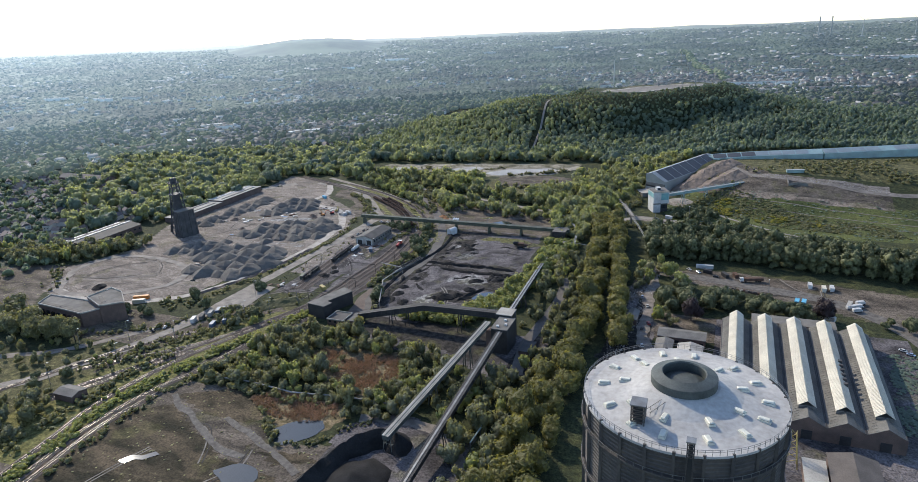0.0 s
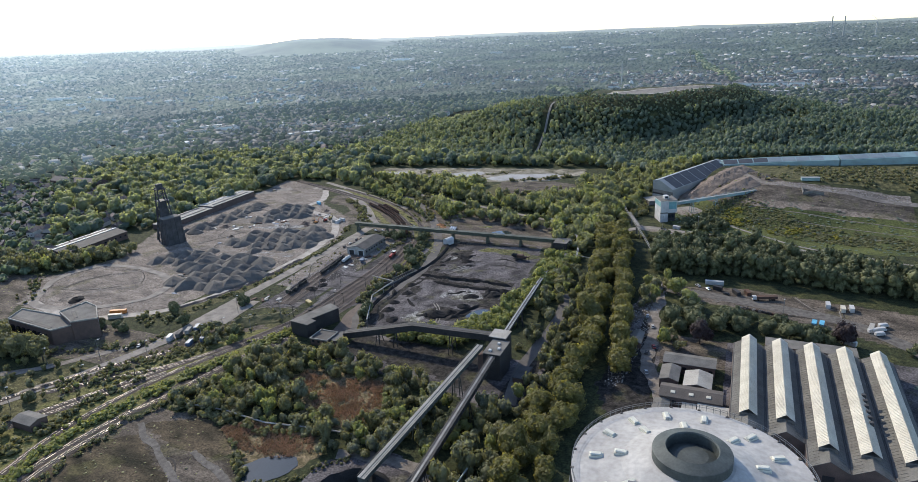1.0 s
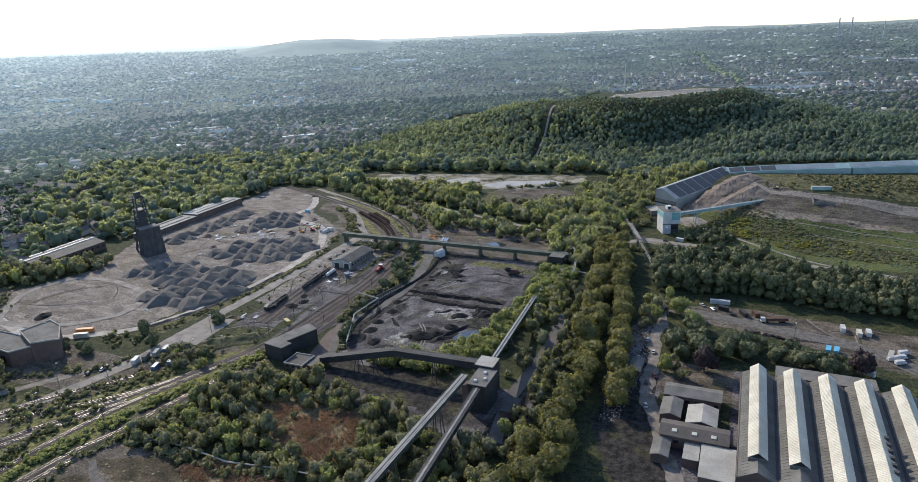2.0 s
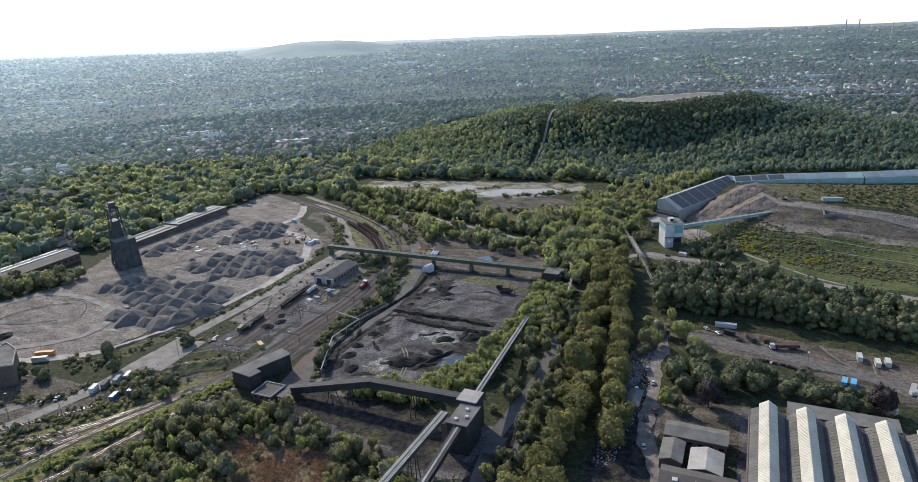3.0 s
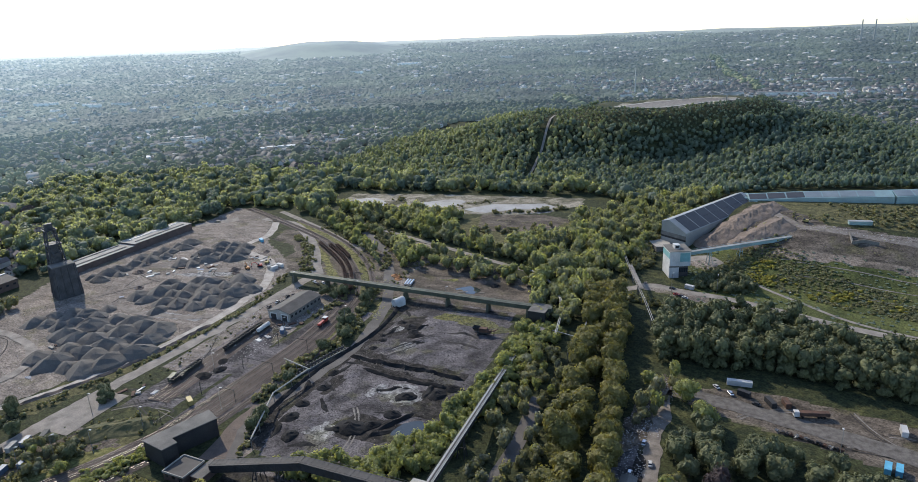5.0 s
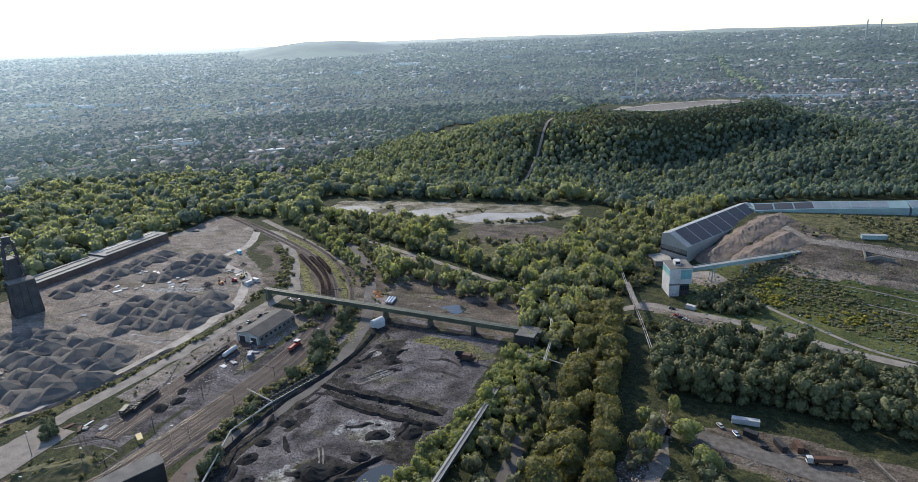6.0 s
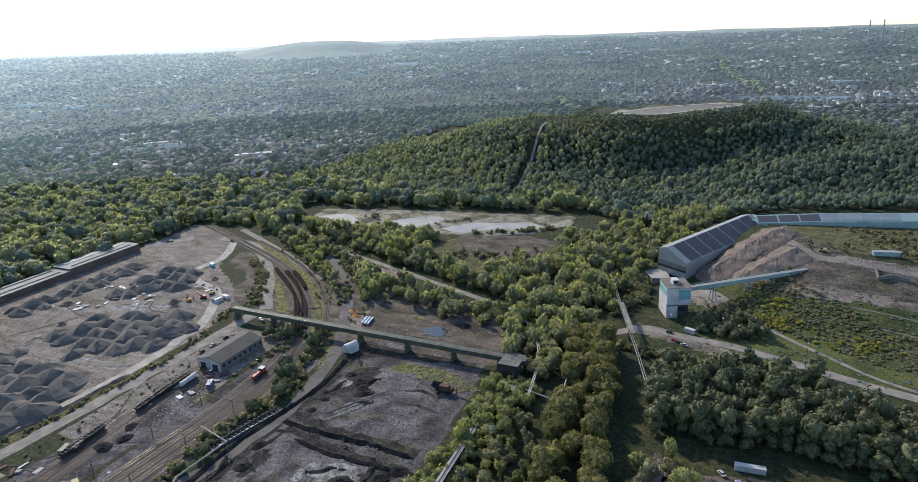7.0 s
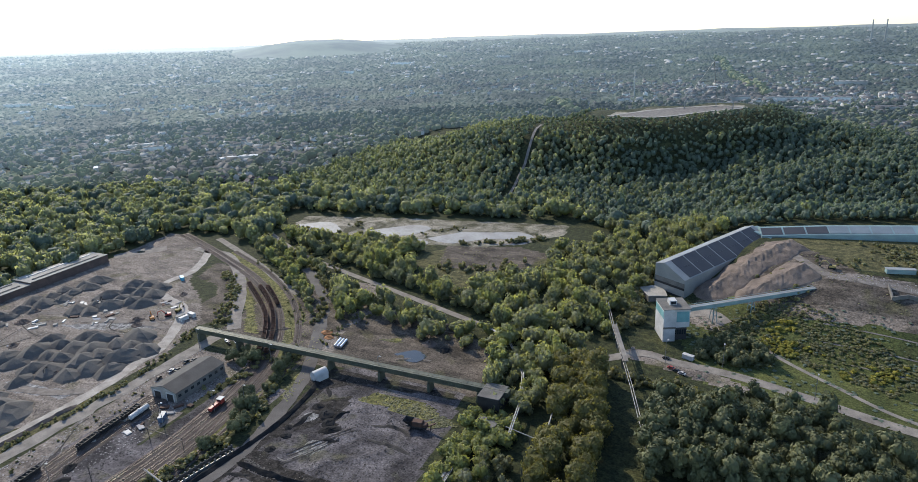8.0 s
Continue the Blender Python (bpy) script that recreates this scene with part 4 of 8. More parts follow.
near_rows = np.concatenate(near_rows)
RNG.shuffle(near_rows)
cut = len(near_rows) // 4
pale = cut + len(near_rows) // 6
stuff("ash_scrub", T_NEAR, near_rows[cut:pale], M_LEAF_Y, "light green young trees scattered through the woodland", "woodland")
stuff("woodland", T_NEAR, near_rows[pale:], M_LEAF, "dense green broadleaf trees and scrub around the works", "woodland")
stuff("willow_scrub", T_NEAR, near_rows[:cut], M_LEAF_G, "grey-green willows scattered through the woodland", "woodland")
# dell trees take the dark leaf to paint the shade beside the tower
x, y = scatter(DELL, 4.6, RNG)
stuff("dell_wood", T_NEAR, rows_at(x, y, 2.4, 4.0, RNG, (0.9, 1.4)), M_EAST, "dense trees in the dell below the white tower, dark leaf standing for shade", "woodland")
x, y = scatter(STRIP, 4.4, RNG)
stuff("shrub_belt", T_NEAR, rows_at(x, y, 2.4, 4.6, RNG, (0.8, 1.3)), M_LEAF_Y, "bright yellow-green shrubs along the coal yard", "shrubs")


def along(points, width, gap, rng):
    """Places strewn in clumps along a line."""
    line = curve_through(points, gap * 0.5)
    x = np.array([p.x for p in line]) + rng.normal(0, 0.36, len(line)) * width
    y = np.array([p.y for p in line]) + rng.normal(0, 0.36, len(line)) * width
    keep = waves(x, y, 5.5, 0.6) + rng.uniform(-0.7, 0.7, len(x)) > -0.05
    return x[keep], y[keep]


hedge_rows = []
for pts, wd, gap, r0, r1 in (([(-360, 310), (-352, 330), (-342, 370), (-335, 400), (-331, 452), (-331, 483), (-345, 540)], 5, 1.6, 0.8, 1.9),
                             ([(-372, 320), (-355, 318), (-345, 325)], 12, 1.2, 1.0, 3.0),
                             ([(-330, 262), (-316, 290), (-303, 318), (-292, 345), (-280, 352)], 6, 1.3, 0.8, 2.2),
                             ([(-336, 232), (-318, 270), (-304, 296), (-287, 322)], 8, 0.9, 0.8, 2.2),
                             ([(-311, 160), (-312, 200), (-310, 235), (-304, 252)], 9, 0.8, 1.0, 2.6),
                             ([(-274, 150), (-278, 200), (-272, 235), (-264, 262), (-258, 290)], 4, 1.6, 0.8, 2.2),
                             ([(-243, 384), (-243, 403), (-244, 420), (-241, 445), (-238, 460), (-244, 487), (-254, 512), (-262, 537)], 5, 0.8, 1.2, 2.8),
                             ([(-216, 345), (-222, 360), (-232, 382)], 2.5, 1.5, 1.0, 2.4),
                             ([(-276, 575), (-300, 622), (-340, 662), (-373, 690)], 8, 1.6, 1.2, 3.0),
                             ([(-334, 548), (-348, 570), (-374, 600), (-402, 624)], 9, 1.0, 0.9, 2.4),
                             ([(-440, 262), (-390, 262), (-345, 284), (-338, 300)], 6, 1.5, 0.8, 2.4),
                             ([(-258, 318), (-236, 312), (-214, 314)], 4, 1.0, 1.2, 2.2),
                             ([(-190, 205), (-172, 208), (-160, 226), (-148, 238)], 4, 1.2, 0.6, 1.6),
                             ([(-212, 225), (-198, 212), (-186, 203)], 4, 1.2, 1.0, 2.6),
                             ([(-262, 240), (-232, 238), (-206, 236), (-180, 244)], 5, 1.4, 1.4, 3.2),
                             ([(-530, 350), (-505, 330), (-490, 312)], 12, 1.4, 0.8, 2.4),
                             ([(-40, 570), (-60, 572), (-90, 576)], 9, 1.0, 1.6, 3.4),
                             ([(-40, 640), (-20, 655), (0, 690), (-10, 700)], 16, 0.8, 0.9, 2.2),
                             ([(-100, 620), (-86, 650), (-92, 700), (-70, 760), (-48, 800)], 9, 1.0, 2.5, 4.5),
                             ([(-276, 480), (-272, 520), (-280, 535)], 6, 1.6, 1.0, 2.4),
                             ([(-296, 756), (-290, 770), (-270, 786)], 10, 1.5, 0.8, 1.8), ([(-250, 748), (-235, 756), (-205, 770), (-190, 785)], 9, 1.0, 1.0, 3.0), ([(-440, 745), (-380, 735), (-340, 742)], 9, 1.2, 1.0, 2.8),
                             ([(-375, 775), (-370, 765), (-362, 760)], 8, 1.2, 0.8, 2.0), ([(-242, 690), (-210, 695), (-185, 712)], 14, 1.4, 1.5, 3.5),
                             ([(-346, 232), (-330, 256), (-312, 276), (-298, 292)], 8, 0.6, 0.7, 1.8), ([(-326, 240), (-314, 258), (-304, 272)], 5, 0.8, 0.5, 1.4), ([(-306, 326), (-292, 338), (-276, 350)], 13, 0.5, 0.5, 1.5),
                             ([(-316, 380), (-312, 440), (-314, 470)], 6, 2.6, 0.5, 1.4), ([(-286, 570), (-312, 600), (-350, 630), (-395, 660)], 9, 1.4, 0.5, 1.5), ([(-340, 556), (-366, 596), (-398, 622)], 8, 1.2, 0.6, 1.6), ([(-250, 548), (-258, 580), (-240, 604)], 8, 1.6, 0.6, 1.6), ([(-400, 712), (-350, 690), (-320, 660)], 12, 1.2, 0.8, 2.2)):
    x, y = along(pts, wd, gap, RNG)
    hedge_rows.append(rows_at(x, y, r0, r1, RNG, (0.6, 1.1), sink=0.2))
hedge_rows = np.concatenate(hedge_rows)
x, y = along([(-287, 130), (-291, 170), (-295.5, 198), (-293, 222), (-287, 247), (-280, 272), (-272, 289), (-266, 311), (-261, 331)], 6.5, 0.3, RNG)
VERGE = rows_at(x, y, 0.9, 2.3, RNG, (0.5, 1.0), sink=0.2)
T_BUSH = [crown_template(90 + k, 2, 1, 26, 0.9, 0.31) for k in range(4)]
stuff("verge_scrub", T_BUSH, VERGE, M_LEAF_Y, "bright green scrub between two rail tracks", "shrubs")
stuff("scrub", T_BUSH, hedge_rows, M_LEAF, "low green scrub along tracks and roads", "shrubs")
x, y = scatter([(-40, 645), (-10, 690), (8, 676), (60, 640), (130, 620), (140, 590), (50, 600), (-5, 630)], 2.0, RNG)
thin = waves(x, y, 9.0, 1.9) + RNG.uniform(-.5, .5, len(x)) > -0.35
x, y = x[thin], y[thin]
flower = np.zeros(len(x), bool)
for poly, odds in (([(-12, 658), (4, 662), (5, 628), (-4, 613), (-14, 636)], 0.8), ([(15, 620), (31, 623), (30, 611), (16, 606)], 0.6), ([(37, 628), (52, 630), (49, 607), (37, 610)], 0.6), ([(-5, 640), (60, 632), (110, 610), (60, 600), (10, 612)], 0.06)):
    flower |= inside(poly, x, y) & (RNG.uniform(0, 1, len(x)) < odds)
stuff("broom_bush", T_BUSH, rows_at(x[flower], y[flower], 1.2, 2.6, RNG, (0.4, 0.8), sink=0.2), M_BROOM, "yellow flowering broom bushes on the heap's slope", "shrubs")
stuff("slope_scrub", T_BUSH, rows_at(x[~flower], y[~flower], 0.7, 2.0, RNG, (0.3, 0.65), sink=0.2), M_LEAF, "low dark scrub on the heap's slope", "shrubs")
x, y = scatter([(10, 722), (140, 708), (330, 735), (330, 820), (120, 780), (30, 768)], 4.8, RNG)
pick = waves(x, y, 25.0, 0.9) + RNG.uniform(-.4, .4, len(x)) > -0.1
stuff("heap_scrub", T_BUSH, rows_at(x[pick], y[pick], 1.2, 3.0, RNG, (0.5, 0.9)), M_LEAF, "green scrub on top of the heap", "shrubs")
for poly in (REED_A, REED_B, REED_C):
    x, y = scatter(poly, 1.0, RNG)
    pick = waves(x, y, 5.0, 1.4) + RNG.uniform(-.6, .6, len(x)) > -0.25
    x, y = x[pick], y[pick]
    stuff("reed_bed", [crown_template(95 + k, 0, 1, 22, 1.2, 0.24) for k in range(3)], rows_at(x, y, 0.7, 1.2, RNG, (0.8, 1.5)), M_REED, "rust-brown bed of dry reeds in the marsh", "reeds")

mid_rows = []
x, y = scatter(NWWOOD, 10.0, RNG)
trim = inside(WESTTOWN, x, y) & (RNG.uniform(0, 1, len(x)) < 0.36) | inside(PITYARD, x, y)
x, y = x[~trim], y[~trim]
gap = waves(x, y, 16.0, 2.6) + RNG.uniform(-.6, .6, len(x)) > -0.75
x, y = x[gap], y[gap]
mid_rows.append(rows_at(x, y, 4.0, 9.5, RNG, (0.8, 1.4)))
HILL = [(-560, 862), (-100, 856), (-60, 800), (-45, 792), (-25, 800), (60, 830), (420, 900), (560, 920), (560, 1330), (-560, 1330)]
PLATEAU = [(-236, 1096), (-208, 1078), (-136, 1080), (-86, 1134), (-36, 1180), (-24, 1215), (-40, 1270), (-200, 1260), (-240, 1150)]
CUT = [(-262, 880), (-283, 1090), (-296, 1090), (-275, 880)]
x, y = scatter(HILL, 5.8, RNG, avoid=(PLATEAU, CUT))
pick = ((height(x, y) > 8) & (y < 1235)) | (y < 1180)
x, y = x[pick], y[pick]
hill_rows = rows_at(x, y, 2.4, 4.3, RNG, (0.8, 1.7))
CROWN = [(-255, 1080), (-205, 1035), (-120, 1040), (-50, 1100), (-10, 1160), (-30, 1215), (-150, 1215)]
low = inside(CROWN, hill_rows[:, 0], hill_rows[:, 1]) | (hill_rows[:, 2] > 44)
hill_rows[low, 3] *= 0.55
hill_rows[low, 4] = np.minimum(hill_rows[low, 4], 1.2)
# light leaf grows commoner to the left, painting sunlight on that shoulder
tone = waves(hill_rows[:, 0], hill_rows[:, 1], 34.0, 2.2) + RNG.uniform(-.7, .7, len(hill_rows)) - (hill_rows[:, 0] + 150) / 300 > 0.35
mid_rows = np.concatenate(mid_rows)
shade = waves(mid_rows[:, 0], mid_rows[:, 1], 40.0, 1.1) + RNG.uniform(-1.1, 1.1, len(mid_rows))
stuff("mixed_wood", T_MID, mid_rows[np.abs(shade) < 0.35], M_WOOD, "tall mixed trees at the edge of the town", "woodland")
stuff("lime_wood", T_MID, mid_rows[shade >= 0.35], M_LIMEHAZE, "light green limes and maples at the town's edge, paled for haze", "woodland")
stuff("oak_wood", T_MID, mid_rows[shade <= -0.35], M_OAKHAZE, "green oaks at the town's edge, paled for haze", "woodland")
stuff("hill_wood", T_HILL, hill_rows[~tone], M_WOOD, "dense mixed forest covering a spoil heap", "forest")
stuff("birch_wood", T_HILL, hill_rows[tone], M_BIRCHLIT, "lighter birches on the spoil heap, also painting sunlight on its left", "forest")


def wedge(r0, r1, spacing, rng):
    """Loose places between two distances, in the country ahead."""
    n = int(radians(86) / 2 * (r1 ** 2 - r0 ** 2) / spacing ** 2)
    r = np.sqrt(rng.uniform(r0 ** 2, r1 ** 2, n))
    a = np.radians(rng.uniform(70, 156, n))
    return r * np.cos(a), r * np.sin(a)


OPEN = [HILL, NWWOOD, [(-545, 100), (-545, 860), (600, 900), (600, 100)]]
far_rows, house_spots = [], []
for r0, r1, sp, ra, rb in ((450, 1100, 10.5, 3.6, 6.6), (1100, 1700, 10.6, 3.8, 7.0), (1700, 2500, 12, 4.2, 8.0), (2500, 3500, 16, 5, 9), (3500, 4850, 22, 6.5, 11)):
    x, y = wedge(r0, r1, sp, RNG)
    keep = np.ones(len(x), bool)
    for p in OPEN:
        keep &= ~inside(p, x, y)
    keep &= (np.hypot(x + 2409, y - 3440) > 470) & (np.hypot(x, y) < 4450)
    x, y = x[keep], y[keep]
    town = waves(x, y, 210.0, 1.3) + 0.45 * waves(x, y, 60.0, 0.5)
    core = np.zeros(len(x))
    for tx, ty, tr in ((-730, 990, 70), (-820, 930, 70), (-930, 1000, 90), (-1060, 1110, 90), (-850, 1060, 90), (-1150, 1040, 80), (300, 1750, 120), (-100, 1900, 150)):
        core = core + np.exp(-((x - tx) ** 2 + (y - ty) ** 2) / (2 * tr * tr))
    f = RNG.uniform(0, 1, len(x))
    core = np.clip(core, 0, 1)
    share = np.clip(0.04 + 0.16 * town, 0.008, 0.3) * (1.0 if r0 < 1700 else 0.9) + 0.34 * core
    isw = f > share
    isw &= (RNG.uniform(0, 1, len(x)) > np.clip(0.5 * town - 0.4 + 0.45 * core, 0, 0.55))
    far_rows.append(rows_at(x[isw], y[isw], ra, rb, RNG, (0.75, 1.25) if r0 < 1700 else (0.6, 1.0), sink=1.0))
    house_spots.append((x[f <= share], y[f <= share]))


lane_x, lane_y = along([(-205, 2900), (-150, 2500), (-110, 2250), (-60, 2030), (-28, 1850)], 18, 14, RNG)
patch_x, patch_y = along([(-471, 1702), (-414, 1625), (-371, 1538)], 26, 6, RNG)
pale_trees = rows_at(np.concatenate([lane_x, patch_x]), np.concatenate([lane_y, patch_y]), 7, 11, RNG, (0.7, 1.0), sink=1.0)


def backdrop(templates, rows, material, label):
    ob = stuff("backdrop", templates, rows, material, label, "backdrop")
    ob["kind"] = "structure"


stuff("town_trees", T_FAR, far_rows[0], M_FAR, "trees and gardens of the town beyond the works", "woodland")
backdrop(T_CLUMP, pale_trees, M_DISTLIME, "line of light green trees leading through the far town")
# green-leaved trees give way to the hazier colour with distance
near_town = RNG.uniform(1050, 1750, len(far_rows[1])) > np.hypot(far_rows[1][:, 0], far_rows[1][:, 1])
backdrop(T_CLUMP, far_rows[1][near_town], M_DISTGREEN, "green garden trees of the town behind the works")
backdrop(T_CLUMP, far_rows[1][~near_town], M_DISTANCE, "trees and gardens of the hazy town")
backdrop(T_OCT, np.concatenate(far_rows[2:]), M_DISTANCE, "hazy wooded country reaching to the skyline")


def house_template(seed):
    rng = random.Random(seed)
    w, l, h, r = rng.uniform(4, 5.5), rng.uniform(5.5, 9), rng.uniform(5, 7.5), rng.uniform(3, 4.5)
    walls = [(-w, -l, -1), (w, -l, -1), (w, l, -1), (-w, l, -1), (-w, -l, h), (w, -l, h), (w, l, h), (-w, l, h), (0, -l, h + r - .3), (0, l, h + r - .3)]
    wf = [(0, 1, 5), (0, 5, 4), (1, 2, 6), (1, 6, 5), (2, 3, 7), (2, 7, 6), (3, 0, 4), (3, 4, 7), (4, 5, 8), (6, 7, 9)]
    o = 0.5
    roof = [(-w - o, -l - o, h - .4), (w + o, -l - o, h - .4), (w + o, l + o, h - .4), (-w - o, l + o, h - .4), (0, -l - o, h + r), (0, l + o, h + r)]
    rf = [(1, 2, 5), (1, 5, 4), (3, 0, 4), (3, 4, 5), (0, 1, 4), (2, 3, 5)]
    return (np.array(walls, float), np.array(wf)), (np.array(roof, float), np.array(rf))


HT = [house_template(k) for k in range(6)]


def house_rows(x, y, s0, s1):
    return np.stack([x, y, height(x, y), RNG.uniform(s0, s1, len(x)), np.ones(len(x)), RNG.choice([0.3, 0.3 + 1.57, 1.1, 2.67], len(x)) + RNG.uniform(-.1, .1, len(x))], 1)


hx, hy = np.concatenate([p[0] for p in house_spots[1:3]]), np.concatenate([p[1] for p in house_spots[1:3]])
hr = house_rows(hx, hy, 0.6, 1.0)
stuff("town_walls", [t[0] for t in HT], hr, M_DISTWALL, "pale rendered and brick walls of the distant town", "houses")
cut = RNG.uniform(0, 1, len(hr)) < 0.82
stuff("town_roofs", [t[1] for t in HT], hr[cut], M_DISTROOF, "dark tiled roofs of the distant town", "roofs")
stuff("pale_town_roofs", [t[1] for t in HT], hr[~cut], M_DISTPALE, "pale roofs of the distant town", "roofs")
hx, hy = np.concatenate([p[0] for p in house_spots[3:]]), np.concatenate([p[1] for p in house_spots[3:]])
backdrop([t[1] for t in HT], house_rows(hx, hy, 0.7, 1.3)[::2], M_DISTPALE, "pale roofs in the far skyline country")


def house_kind(seed):
    (wv, wf), (rv, rf) = house_template(seed)
    h = thing("house", "detached house with pale walls and dark tiled roof", "house", "houses of the near town")
    for name, V, F, m in (("wall", wv, wf, M_HOUSEWALL), ("roof", rv, rf, M_HOUSEROOF)):
        o = new(name, mesh_from(name, V, F, m))
        o.parent = h
    w, l, z = rv[1][0] - 0.5, rv[2][1] - 0.5, rv[0][2]
    part("chimney", boxes((0.8, 1.6, -l * 0.4, -l * 0.4 + 0.9, z + 1, rv[4][2] + 0.9)), M_BRICK, h)
    for sy in (-1, 1):
        for u in (-0.45, 0.45):
            part("window", boxes((u * w - .6, u * w + .6, sy * l - .05, sy * l + .05, 2.2, 3.6)), M_GLASS, h)
    return h


KINDS = [house_kind(k) for k in range(5)]
hx, hy = house_spots[0]
wx, wy = scatter(WESTTOWN, 25, RNG, 0.35, avoid=(PITYARD,))
hx, hy = np.concatenate([wx, hx]), np.concatenate([wy, hy])
hrng = random.Random(8)
for x, y in list(zip(hx, hy))[:280]:
    copy_thing(hrng.choice(KINDS), pose(x, y, ground_z(x, y), 0, 0, hrng.choice((17, 107, 63)) + hrng.uniform(-6, 6)) @ Matrix.Scale(hrng.uniform(0.6, 0.9), 4))
for k in KINDS:
    for o in (*k.children_recursive, k):
        bpy.data.objects.remove(o)


# ---- single trees ----
def tree_kind(name, seed, label, leaf, tall=1.0, leaves=1100):
    """One tree: a tapered trunk with limbs, and a crown of lumps and sprays."""
    rng = random.Random(seed)
    t = thing(name, label, "tree")
    bm = bmesh.new()
    bmesh.ops.create_cone(bm, cap_ends=True, segments=8, radius1=0.07, radius2=0.03, depth=0.9, matrix=Matrix.Translation((0, 0, 0.45)))
    for k in range(5):
        a = k * 1.256 + rng.uniform(-.3, .3)
        beam(bm, (0, 0, rng.uniform(0.35, 0.6)), (0.45 * math.cos(a), 0.45 * math.sin(a), rng.uniform(0.8, 1.1) * tall), 0.03)
    part("trunk", bm, M_BARK, t)
    V, F = crown_template(seed, 12, 1, leaves, tall, 0.085)
    V[:, 2] += 0.25
    me = mesh_from("crown", V, F, leaf)
    c = new("crown", me)
    c.parent = t
    return t


def plant(kinds, spots, r0, r1, rng, group=""):
    for k, (x, y) in enumerate(spots):
        src = kinds[k % len(kinds)]
        r = rng.uniform(r0, r1)
        ob = copy_thing(src, pose(x, y, ground_z(x, y), 0, 0, rng.uniform(0, 360)) @ Matrix.Diagonal((r, r, r * rng.uniform(0.9, 1.15), 1)))
        if group:
            ob["group"] = group


def remove(kinds):
    for k in kinds:
        for o in (*k.children_recursive, k):
            bpy.data.objects.remove(o)


rng = random.Random(3)
AV = [tree_kind("avenue_tree", 200 + k, "tall olive-green avenue tree in full leaf", M_AVENUE, 1.25) for k in range(4)]
spots = []
for way, n, wide in (([(-66, 188), (-71, 280), (-76, 366), (-89, 484), (-107, 566)], 56, 5), ([(-77, 196), (-80, 250), (-81, 300)], 12, 5), ([(-52, 342), (-60, 404), (-72, 470), (-90, 568)], 34, 3), ([(-86, 520), (-98, 575)], 8, 8)):
    line = curve_through(way, 1.0)
    for i in range(n):
        p = line[min(len(line) - 1, int((i + rng.uniform(0.2, 0.8)) / n * len(line)))]
        spots.append((p.x + rng.uniform(-wide, wide), p.y))
plant(AV, spots, 4.8, 7.8, rng, "avenue trees")
YT = [tree_kind("yard_tree", 220 + k, "round dark green broadleaf tree beside the sheds", M_EAST, 1.0) for k in range(3)]
sx, sy = scatter(SHEDTREES, 10, RNG)
plant(YT, list(zip(sx, sy)), 4.5, 6.5, rng, "trees by the sheds")
plant(YT, [(-291, 516), (-289, 525), (-284, 519), (-247, 481), (-250, 497), (-252, 505), (-255, 514), (-257, 523), (-238, 462), (-243, 446), (-241, 470), (-280, 511), (-277, 519), (-250, 478), (-253, 486), (-247, 470), (-262, 530), (-325, 361), (-321, 358), (-238, 396), (-237, 408), (-226, 372), (-224, 364), (-385, 292), (-392, 300), (-372, 300), (92, 412), (96, 418), (108, 420), (104, 411), (-345, 216), (-352, 200), (-360, 208), (-317, 358), (-318, 354), (-362, 333), (-357, 330), (-336, 318), (-375, 298), (-368, 296), (-291, 316), (-296, 320)], 2.6, 4.6, rng)
BT = [tree_kind("copper_beech", 230, "dark purple copper beech beside the sheds", M_LEAF_P, 1.0)]
plant(BT, [(-15, 393), (60, 413)], 7, 8, rng)
OT = [tree_kind("oak_tree", 235 + k, "large dark green oak beside the engine house", M_LEAF, 1.0) for k in range(2)]
plant(OT, [(-462, 258), (-450, 252), (-438, 246), (-424, 252), (-470, 272), (-412, 246), (-400, 250), (-385, 252)], 6.0, 8.5, rng)
remove(OT)
LT = [tree_kind("ash_tree", 231, "light green rounded tree standing alone at the yard", M_LEAF_Y, 1.0)]
plant(LT, [(-34, 464), (-24, 445)], 6.0, 8.6, rng)
remove(AV + YT + BT + LT)


# ---- roads and water ----
def strip(name, points, width, material, label, category, lift=0.15, step=4.0, wob=0.0):
    line = curve_through(points, min(step, max(1.8, width * 0.5)))
    V, F = [], []
    for i, p in enumerate(line):
        d = (line[min(i + 1, len(line) - 1)] - line[max(i - 1, 0)]).normalized()
        s = Vector((-d.y, d.x, 0))
        for k in (-1, -0.33, 0.33, 1):
            w = width / 2 * k * (1 + wob * noise.noise((p.x * 0.1, p.y * 0.1, k)) + wob * 0.7 * noise.noise((p.x * 0.37, p.y * 0.37, k + 3)))
            q = p + s * w
            V.append((q.x, q.y, ground_z(q.x, q.y) + lift))
        if i:
            for k in range(3):
                a = (i - 1) * 4 + k
                F.append((a, a + 1, a + 5, a + 4))
    return tagged(new(name, mesh_from(name, V, F, material)), label, category, kind="structure")


strip("engine_lane", [(-430, 212), (-412, 221), (-382, 238), (-361, 262), (-345, 284)], 6, M_DIRTTRACK, "worn lane at the foot of the engine house", "road", wob=0.3)
